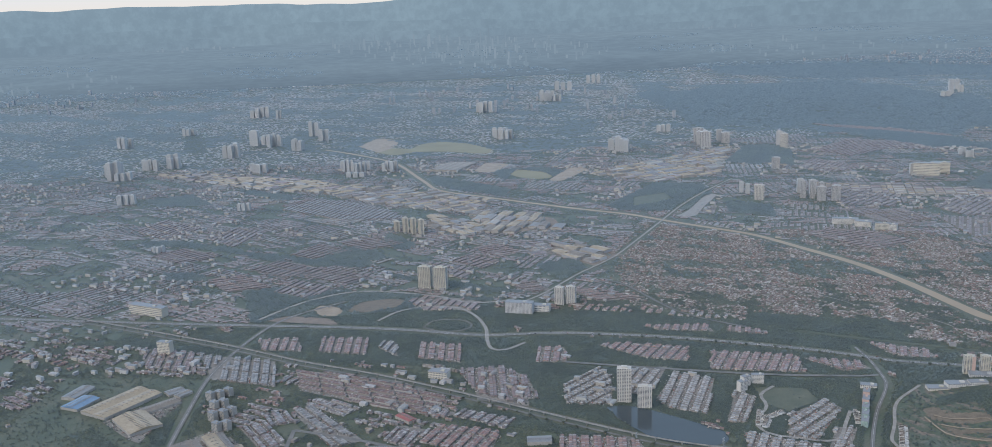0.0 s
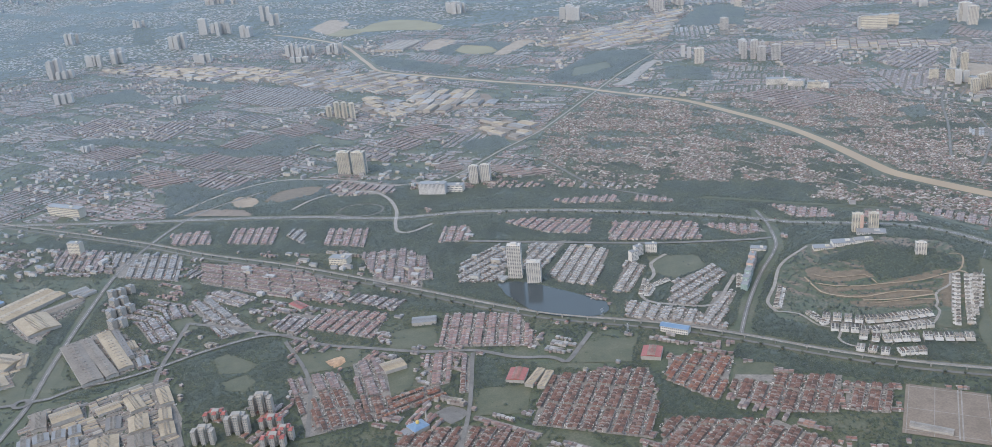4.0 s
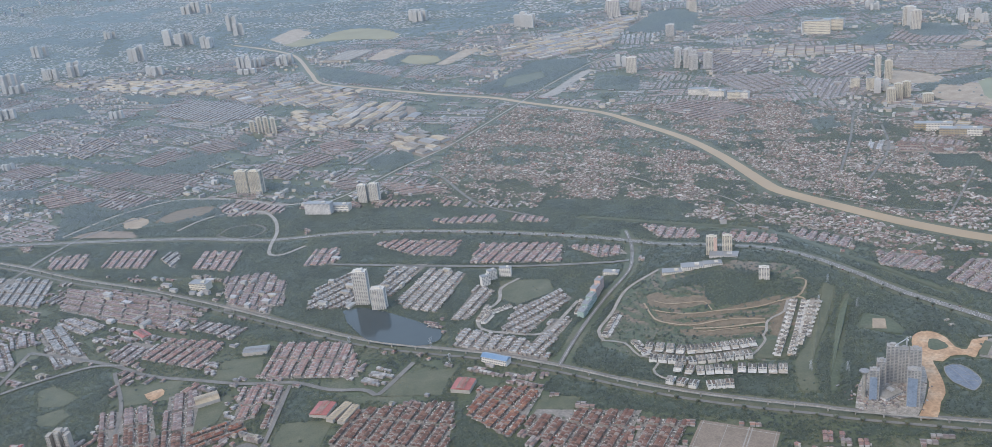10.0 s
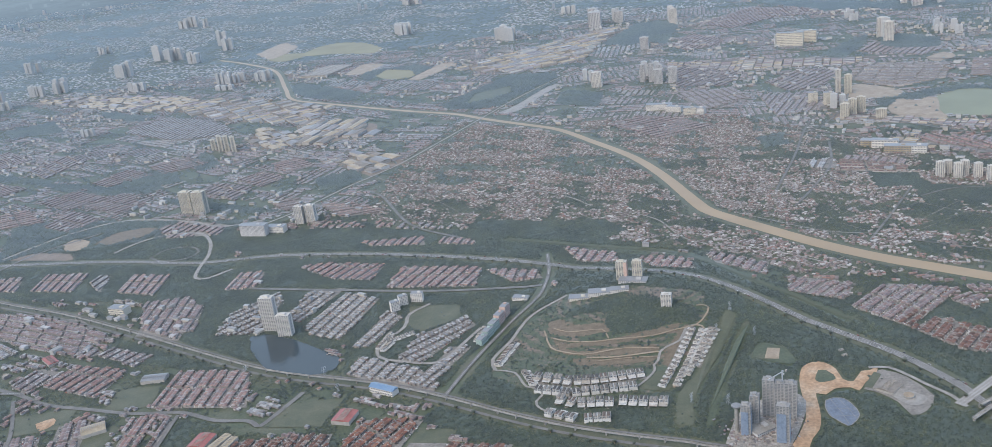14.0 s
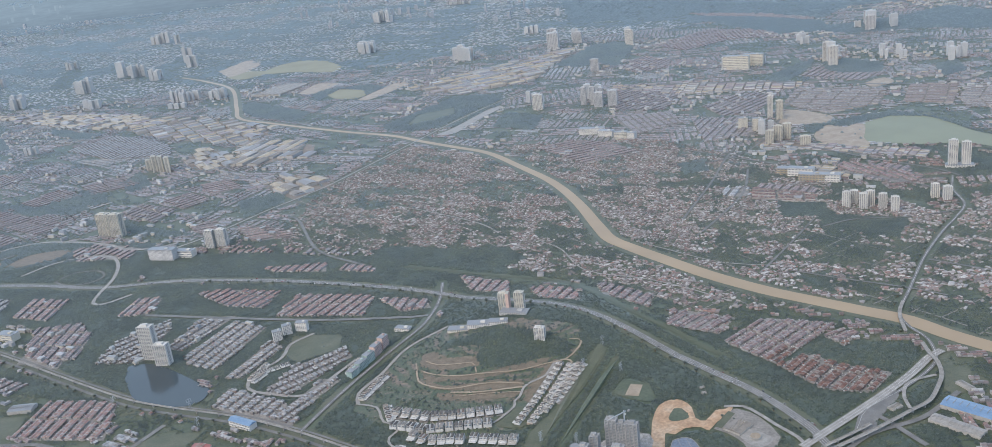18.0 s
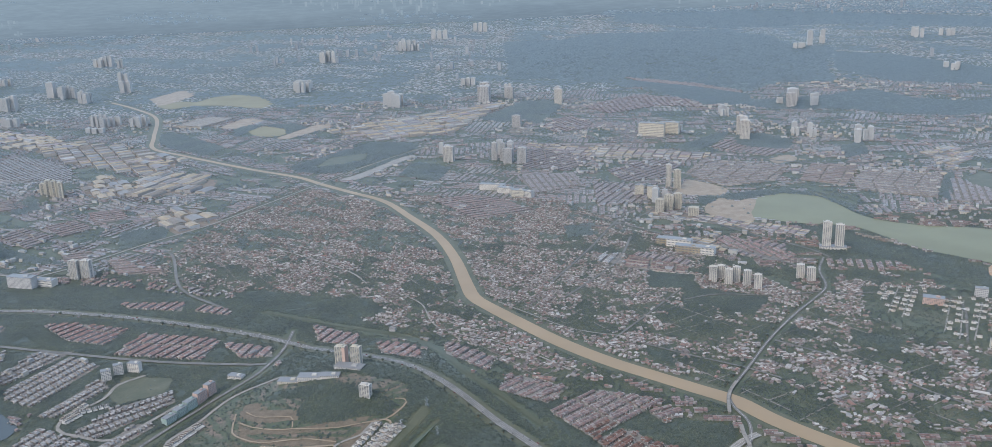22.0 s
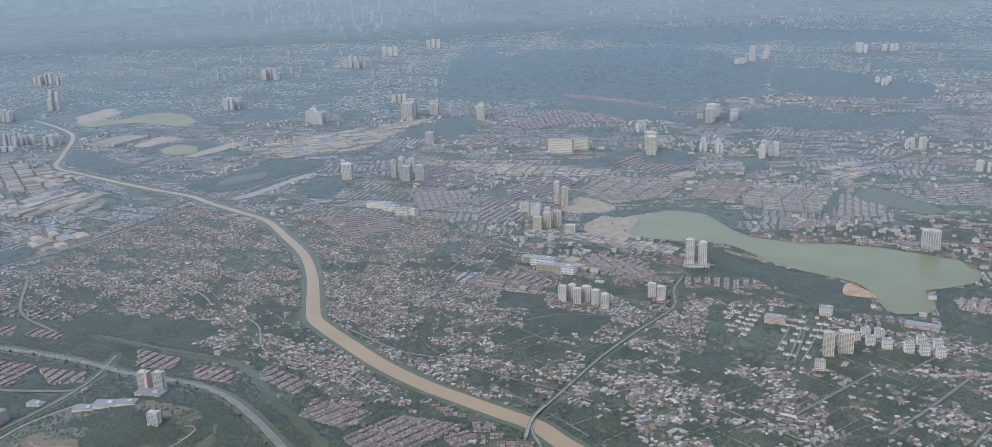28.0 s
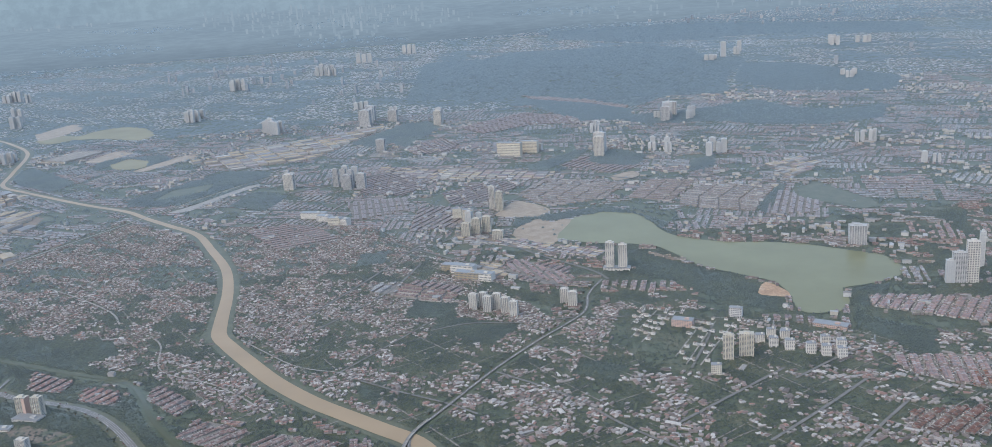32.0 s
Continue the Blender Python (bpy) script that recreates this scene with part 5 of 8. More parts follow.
for style in SAYS:
    for far in (False, True):
        rest = [r for r in all_rows[215:] if r[2] == style and (r[0] > 600) == far]
        if not rest:
            continue
        bx, rf = [], []
        for _, n, _, x, y, turn in rest:
            z = float(gz(x, y)) + 0.2
            bx.append((x, y, z - 0.3, n * UNIT, DEEP, 1.2, turn))
            for i in range(n):
                o = (i - (n - 1) / 2) * UNIT
                rf.append((x + math.cos(turn) * o, y + math.sin(turn) * o, z + 0.9, UNIT * 0.98, DEEP + 0.25, rng.uniform(0.26, 0.4), turn))
        thing("terraces", mesh_data("terraces", *boxes(bx), M["town_wall"]), "walls of far terraces of houses", "houses", kind="stuff")
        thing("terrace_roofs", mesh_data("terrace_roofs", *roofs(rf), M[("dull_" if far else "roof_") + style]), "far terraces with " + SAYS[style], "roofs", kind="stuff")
cl = np.array(clutter)
cl = cl[~np.isin(lies(cl[:, 0], cl[:, 1]), (ROAD, WATER))]
cl = cl[np.argsort(cl[:, 1])][:12000]
thing("parked_cars", mesh_data("parked_cars", *boxes(np.c_[cl[:, :2], gz(cl[:, 0], cl[:, 1]) + 0.2, rng.uniform(0.35, 0.75, len(cl)), rng.uniform(0.25, 0.42, len(cl)), rng.uniform(0.2, 0.4, len(cl)), cl[:, 2]]), M["car"]), "parked cars and lean-to roofs along estate streets", "cars", kind="stuff")
ex = []
for k, (_, n, _, x, y, turn) in enumerate(all_rows[:800]):
    for i in range(int(n * (3.4 if k < 400 else 1.8))):
        o, s = (rng.random() - 0.5) * n * UNIT, rng.choice([-1, 1, 1])
        off = s * rng.uniform(0.6, 1.3)
        ex.append((x + math.cos(turn) * o - math.sin(turn) * off, y + math.sin(turn) * o + math.cos(turn) * off, float(gz(x, y)) + 0.2,
                   rng.uniform(0.2, 0.6), rng.uniform(0.2, 0.5), rng.uniform(0.5, 1.05) - max(0, abs(off) - 0.9) * 0.6, turn))
thing("roof_extensions", mesh_data("roof_extensions", *boxes(ex), M["patchwork"]), "patched kitchen and porch roofs of the terraces", "roofs", kind="stuff")
for p in BELTS:
    mark(p, WOOD, False)
for p in VILLAGES:
    mark(p, VILLAGE, False)


# ---- the rest of the town: rows, sheds and village houses as joined geometry ----
built = np.zeros((NY, NX), bool)


def town(x0, x1, y0, y1, seg, name, seed, flat=False):
    """Districts of rectangular blocks, each with back-to-back rows of houses, cut by streets and tree lines."""
    r = np.random.default_rng(seed)
    size = 190.0
    cx, cy = [q.ravel() for q in np.meshgrid(np.arange(x0 - size, x1 + size, size), np.arange(y0 - size, y1 + size, size))]
    cx, cy = cx + r.uniform(-60, 60, cx.size), cy + r.uniform(-60, 60, cx.size)
    way = np.where(r.random(cx.size) < 0.72, -0.55, -0.3) + 0.22 * np.sin(cx / 210) + r.normal(0, 0.07, cx.size)
    rows = []
    for i in range(len(cx)):
        if not seen(cx[i], cy[i], 220):
            continue
        v = -size
        while v < size:
            high, u = int(r.integers(3, 7)) * 5.8, -size + r.uniform(0, 30)
            while u < size:
                long = r.uniform(24, 62)
                kind = int(r.choice(6, p=[0.2, 0.31, 0.3, 0.05, 0.06, 0.08]))
                if kind < 5:
                    turned = r.random() < 0.3
                    a, b = (high, long) if turned else (long, high)
                    base = np.arange(0, b - 2.0, 5.8)
                    vv = np.sort(np.r_[base + 0.9, base + 2.7])
                    vv = vv[vv < b - 0.6]
                    uu = np.arange(seg / 2, a, seg * 1.03)
                    q = np.stack(np.meshgrid(uu, vv), -1).reshape(-1, 2)
                    side = np.tile((np.arange(len(vv)) % 2)[:, None], (1, len(uu))).ravel()
                    q = np.c_[q[:, 1], q[:, 0]] if turned else q
                    c, n = math.cos(way[i]), math.sin(way[i])
                    px, py = cx[i] + (q[:, 0] + u) * c - (q[:, 1] + v) * n, cy[i] + (q[:, 0] + u) * n + (q[:, 1] + v) * c
                    rows.append(np.c_[px, py, np.full(len(q), way[i] + (math.pi / 2 if turned else 0)), np.full(len(q), kind), np.full(len(q), i), side])
                u += long + r.choice([2.4, 3.2, 6.5], p=[0.5, 0.3, 0.2])
            v += high + r.choice([1.2, 3.5, 7.0], p=[0.45, 0.35, 0.2])
    g = np.concatenate(rows)
    x, y = g[:, 0], g[:, 1]
    ok = (y > y0) & (y < y1) & (x > x0) & (x < x1) & seen(x, y)
    ok &= (lies(x, y) == FREE) | (x < X0) | (x > X0 + NX * CELL) | (y > Y0 + NY * CELL)
    ok &= (grove(x / 2.5, y / 2.5) < 0.85) if flat else (grove(x, y) < -0.3)
    g = g[ok & (r.random(len(g)) < 0.9)]
    x, y = g[:, 0], g[:, 1]
    d = (x[:, None] - cx) ** 2 + (y[:, None] - cy) ** 2 if len(x) < 1 else np.stack([(x - p) ** 2 + (y - q) ** 2 for p, q in zip(cx, cy)], 1)
    g = g[d.argmin(1) == g[:, 4]]
    x, y, a, k, side = g[:, 0], g[:, 1], g[:, 2], g[:, 3].astype(int), g[:, 5]
    for ox, oy in ((0, 0), (1.2, 0), (-1.2, 0), (0, 1.2), (0, -1.2)):
        wi, wj = ((x + ox - X0) / CELL).astype(int), ((y + oy - Y0) / CELL).astype(int)
        m = (wi >= 0) & (wi < NX) & (wj >= 0) & (wj < NY)
        built[wj[m], wi[m]] = True
    z = gz(x, y) + 0.1
    h = r.uniform(0.75, 1.05, len(x)) * (0.38 if flat else 1.0)
    ln, dp = seg * r.uniform(0.82, 1.0, len(x)), 1.55 * r.uniform(0.85, 1.1, len(x))
    sx, sy = np.sin(a) * (side * 2 - 1), -np.cos(a) * (side * 2 - 1)
    lane = np.c_[x - sx * 2.0, y - sy * 2.0, z - 0.08, np.full(len(x), seg * 1.04), np.full(len(x), 3.4 if flat else 1.1), np.full(len(x), 0.12), a]
    thing("estate_streets", mesh_data("estate_streets", *tops(lane[side == 1]), M["street"]), "pale streets between rows of town houses", "street", kind="structure")
    for j, style in enumerate(("red", "brown", "mixed", "pale", "shed")):
        m = k == j
        hh, dj = h[m] * (1.5 if style == "shed" else 1), dp[m] * (1.1 if style == "shed" else 1)
        if flat:
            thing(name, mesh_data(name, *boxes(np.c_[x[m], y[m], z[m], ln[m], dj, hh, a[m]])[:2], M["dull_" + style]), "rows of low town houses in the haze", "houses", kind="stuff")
            continue
        thing(name, mesh_data(name, *boxes(np.c_[x[m], y[m], z[m], ln[m], dj, hh, a[m]]), M["town_wall"]), "walls of rows of low town houses", "houses", kind="stuff")
        thing(name + "_roof", mesh_data(name, *roofs(np.c_[x[m], y[m], z[m] + hh, ln[m] * 1.02, dj * 1.12, 0.2 * dj, a[m]]), M["roof_" + style]), "roofs of rows of low town houses", "roofs", kind="stuff")
    # small lean-to roofs and parked cars that break up the rows
    m = r.random(len(x)) < (0.25 if flat else 1.0)
    o, e = r.uniform(-1.6, 1.3, m.sum()), r.uniform(-0.5, 0.5, m.sum()) * seg
    thing("lean_to_roofs", mesh_data("lean_to_roofs", *boxes(np.c_[x[m] + sx[m] * o + np.cos(a[m]) * e, y[m] + sy[m] * o + np.sin(a[m]) * e, z[m], r.uniform(0.4, 1.1, m.sum()), r.uniform(0.3, 0.8, m.sum()), np.where(np.abs(o) < 0.9, r.uniform(0.9, 1.25, m.sum()), r.uniform(0.3, 0.6, m.sum())), a[m]]), M["patchwork"]), "patched lean-to roofs and cars among town houses", "roofs", kind="stuff")
    return len(x)


town(-500, 760, 235, 620, 1.9, "town_houses", 31)
town(-760, 1000, 620, 880, 2.3, "town_houses", 32, True)
town(-900, 1350, 880, 1320, 3.0, "town_houses", 33, True)
plan[built & (plan == FREE)] = ESTATE


def far_town(n, x0, x1, y0, y1, lo, hi, seed):
    """Small far houses in loose clusters, thinning out with distance."""
    r = np.random.default_rng(seed)
    x, y = r.uniform(x0, x1, n), r.uniform(y0, y1, n)
    f = grove(x / 6, y / 6) + r.normal(0, 0.3, n)
    far = np.clip((y - y0) / (y1 - y0), 0, 1) if y0 > 2000 else 0
    g = (f < -0.45) & ((lies(x, y) == FREE) | (x < X0) | (x > X0 + NX * CELL) | (y > Y0 + NY * CELL)) & seen(x, y, 80) & (r.random(n) < 0.8 - 0.6 * far)
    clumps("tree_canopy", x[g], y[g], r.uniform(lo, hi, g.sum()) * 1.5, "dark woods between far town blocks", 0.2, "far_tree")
    m = (f > -0.35) & seen(x, y, 80)
    for w in WOODS:
        m &= ~inside(w, x, y)
    m &= (lies(x, y) == FREE) | (x < X0) | (x > X0 + NX * CELL) | (y > Y0 + NY * CELL)
    x, y = x[m], y[m]
    n = len(x)
    a = np.where(np.sin(x / 90) + np.sin(y / 110) > -0.6, -0.55, 1.02) + r.normal(0, 0.06, n)
    row = (lo + hi) * 0.9
    o = np.round((x * np.sin(-a) + y * np.cos(a)) / row) * row - (x * np.sin(-a) + y * np.cos(a))
    x, y = x - np.sin(a) * o * 0.8, y + np.cos(a) * o * 0.8
    thing("far_houses", mesh_data("far_houses", *boxes(np.c_[x, y, gz(x, y), r.uniform(lo, hi, n) * 1.4, r.uniform(lo, hi, n) * 0.6, r.uniform(0.15, 0.4, n) * lo, a]), M["far_roofs"]), "low far town houses in the haze", "houses", kind="stuff")


# shops, workshops and small blocks scattered between the rows
ox, oy = rng.uniform(-800, 1100, 16000), rng.uniform(440, 1300, 16000)
m = np.isin(lies(ox, oy), (FREE, ESTATE)) & seen(ox, oy) & (np.sin(ox / 37) + np.sin(oy / 29 + ox / 80) + rng.normal(0, 0.8, 16000) > 0.9)
ox, oy = ox[m], oy[m]
ol, od, oh = rng.uniform(1.5, 6, len(ox)), rng.uniform(1.3, 3, len(ox)), rng.uniform(1.2, 2.6, len(ox))
oa = np.where(rng.random(len(ox)) < 0.7, -0.55, 1.02) + rng.normal(0, 0.1, len(ox))
thing("shop_blocks", mesh_data("shop_blocks", *boxes(np.c_[ox, oy, gz(ox, oy), ol, od, oh, oa]), M["wall"]), "walls of scattered shops and workshops", "shops", kind="stuff")
thing("shop_roofs", mesh_data("shop_roofs", *roofs(np.c_[ox, oy, gz(ox, oy) + oh, ol * 1.03, od * 1.05, od * 0.12, oa]), M["roof_pale"]), "pale metal roofs of scattered shops", "roofs", kind="stuff")

# village houses, gathered along a loose grid of lanes
VT = 0.45
vu, vv = rng.uniform(-150, 700, 400000), rng.uniform(-300, 600, 400000)
pick = rng.random(len(vv)) < 0.55
vv = np.where(pick, np.round(vv / 2.7) * 2.7 + rng.normal(0, 0.4, len(vv)), vv)
vu = np.where(pick, vu, np.round(vu / 2.9) * 2.9 + rng.normal(0, 0.45, len(vu)))
vx, vy = vu * math.cos(VT) - vv * math.sin(VT), vu * math.sin(VT) + vv * math.cos(VT) + 200
sel = (lies(vx, vy) == VILLAGE) & (0.35 * grove(vx, vy) + 0.6 * grove(vx / 2.3, vy / 2.3) + 0.5 * grove(vx * 2.1, vy * 2.1) < -0.2 + 0.34 * np.clip((vy - 440) / 120, 0, 1) - 0.35 * np.clip((470 - vy) / 150, 0, 1) + rng.normal(0, 0.45, len(vx))) & (vx > -300) & (vx < 800) & (vy > 230)
sel &= rng.random(len(vx)) < 1 - 0.45 * np.clip((500 - vy) / 130, 0, 1)
vx, vy = vx[sel][:40000], vy[sel][:40000]
wide = 1 + 0.45 * np.clip((500 - vy) / 130, 0, 1)
va = np.where(rng.random(len(vx)) < 0.6, VT, VT + math.pi / 2) + 0.35 * grove(vx / 2, vy / 2) + rng.normal(0, 0.12, len(vx))
big = rng.random(len(vx)) < 0.05
vl, vd, vh = rng.uniform(0.7, 2.0, len(vx)) * (1 + 1.2 * big) * wide, rng.uniform(0.6, 1.15, len(vx)) * (1 + 0.5 * big) * wide, rng.uniform(0.4, 0.75, len(vx))
order = np.argsort(vy + 0.25 * np.abs(vx - 330))
near, rest = order[:240], order[240:]
VP = {}
for i in near:
    k = int(rng.integers(4))
    if k not in VP:
        style = ("mixed", "red", "grey", "brown")[k]
        VP[k] = (mesh_data("walls", *boxes([(0, 0, -0.3, 2.2, 1.5, 1.2, 0)]), M["wall"]), mesh_data("roof", *roofs([(0, 0, 0.9, 2.5, 1.8, 0.45, 0)], 0.22), M["unit_" + style]),
                 mesh_data("lean_to", *boxes([(0.4, -1.1, 0.55, 1.2, 0.7, 0.07, 0)]), M["roof_pale"]), mesh_data("door", *boxes([(-0.5, -0.76, 0, 0.25, 0.04, 0.5, 0)]), M["glass"]))
    ob = thing("village_house", VP[k][0], "low village house with " + ("patched metal roof", "red tiled roof", "grey metal roof", "brown tiled roof")[k], "house", "village houses",
               at=Matrix.Translation((vx[i], vy[i], float(gz(vx[i], vy[i])))) @ Matrix.Rotation(va[i], 4, "Z") @ Matrix.Diagonal((vl[i] / 2.2, vd[i] / 1.5, vh[i] / 0.9, 1)))
    for n, me in zip(("roof", "lean_to", "door"), VP[k][1:]):
        part(n, me, ob)
vx, vy, va, vl, vd, vh = (q[rest] for q in (vx, vy, va, vl, vd, vh))
thing("village_houses", mesh_data("village_houses", *boxes(np.c_[vx, vy, gz(vx, vy), vl, vd, vh, va]), M["town_wall"]), "walls of scattered village houses", "houses", kind="stuff")
thing("village_roofs", mesh_data("village_roofs", *roofs(np.c_[vx, vy, gz(vx, vy) + vh, vl * 1.1, vd * 1.15, 0.25 * vd, va], 0.2), M["village_roof"]), "mixed metal and tile roofs of village houses", "roofs", kind="stuff")

yx, yy = vx + rng.normal(0, 0.9, len(vx)), vy + rng.normal(0, 0.9, len(vx))
m = (lies(yx, yy) == VILLAGE) & (rng.random(len(vx)) < 0.3)
thing("village_yards", mesh_data("village_yards", *tops(np.c_[yx, yy, gz(yx, yy) + 0.02 + rng.uniform(0, 0.05, len(yx)), rng.uniform(0.8, 2.6, len(yx)), rng.uniform(0.5, 1.4, len(yx)), np.full(len(yx), 0.1), va][m]), M["street"]), "bare yards and drives beside village houses", "yards", kind="structure")
strips = []
for axis, gap in ((0, 16.0), (1, 24.0)):
    for off in np.arange(-400, 1000, gap):
        t = np.arange(-500, 1100, 4.0)
        o = off + 2.5 * np.sin(t / 31 + off) + 4 * math.sin(off * 7.7)
        lu, lv = (t, o) if axis == 0 else (o, t)
        lx, ly = lu * math.cos(VT) - lv * math.sin(VT), lu * math.sin(VT) + lv * math.cos(VT) + 200
        g = (lies(lx, ly) == VILLAGE) & (grove(lx / 3, ly / 3 + axis * 50) > -0.9)
        strips.append(np.c_[lx, ly, gz(lx, ly) + 0.06 + 0.03 * axis, np.full(len(t), 4.3), np.full(len(t), 0.65 + 0.15 * axis), np.full(len(t), 0.1), np.full(len(t), VT + axis * math.pi / 2)][g])
        for lxx, lyy in zip(lx[g], ly[g]):
            plan[int((lyy - Y0) / CELL), int((lxx - X0) / CELL)] = ROAD
strips = np.concatenate(strips)
thing("village_lanes", mesh_data("village_lanes", *tops(strips), M["street"]), "narrow pale lanes between village houses", "road", kind="structure")

# ---- towers ----
def tower(x, y, h, w, deep, turn, paint, name="apartment_tower", label="", floors=None, far=False):
    """A block of flats: body, crown, and a band of windows on every floor."""
    z = float(gz(x, y))
    ob = thing(name, mesh_data("body", *boxes([(0, 0, -1, w, deep, h + 1, 0), (0, 0, h, w * 0.45, deep * 0.5, h * 0.035 + 0.3, 0)]), M[paint]), label, "tower", "towers",
               at=Matrix.Translation((x, y, z)) @ Matrix.Rotation(turn, 4, "Z"))
    n = floors or min(max(4, int(h / 0.62)), 24)
    fh = h / n
    bays = min(max(2, int(w / 1.1)), 7)
    win = []
    for i in range(n):
        zz = (i + 0.3) * fh
        for k in range(bays):
            xx = (k + 0.5 - bays / 2) * w / bays
            win += [(xx, -deep / 2 - 0.01, zz, w / bays * 0.6, 0.06, fh * 0.5, 0), (xx, deep / 2 + 0.01, zz, w / bays * 0.6, 0.06, fh * 0.5, 0)]
        for s in (-1, 1):
            win.append((s * (w / 2 + 0.01), 0, zz, 0.06, deep * 0.5, fh * 0.5, 0))
    gv, gf = boxes(win)
    if far:
        gf = gf.reshape(-1, 5, 4)[:, :4].reshape(-1, 4)
        q = np.array([(i % 4 == 0 and s[1] < 0) or (i % 4 == 2 and s[1] > 0) or (i % 4 == 1 and s[0] > w / 2) or (i % 4 == 3 and s[0] < -w / 2) for s in win for i in range(4)])
        gf = gf[q]
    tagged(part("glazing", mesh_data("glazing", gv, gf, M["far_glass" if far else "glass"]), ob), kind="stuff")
    fins = [((k - bays / 2) * w / bays, s * (deep / 2 + 0.1), 0, 0.16, 0.3, h * 1.01, 0) for k in range(bays + 1) for s in (-1, 1)]
    tagged(part("facade_ribbing", mesh_data("facade_ribbing", *boxes(fins), M[paint]), ob), kind="stuff")
    return ob


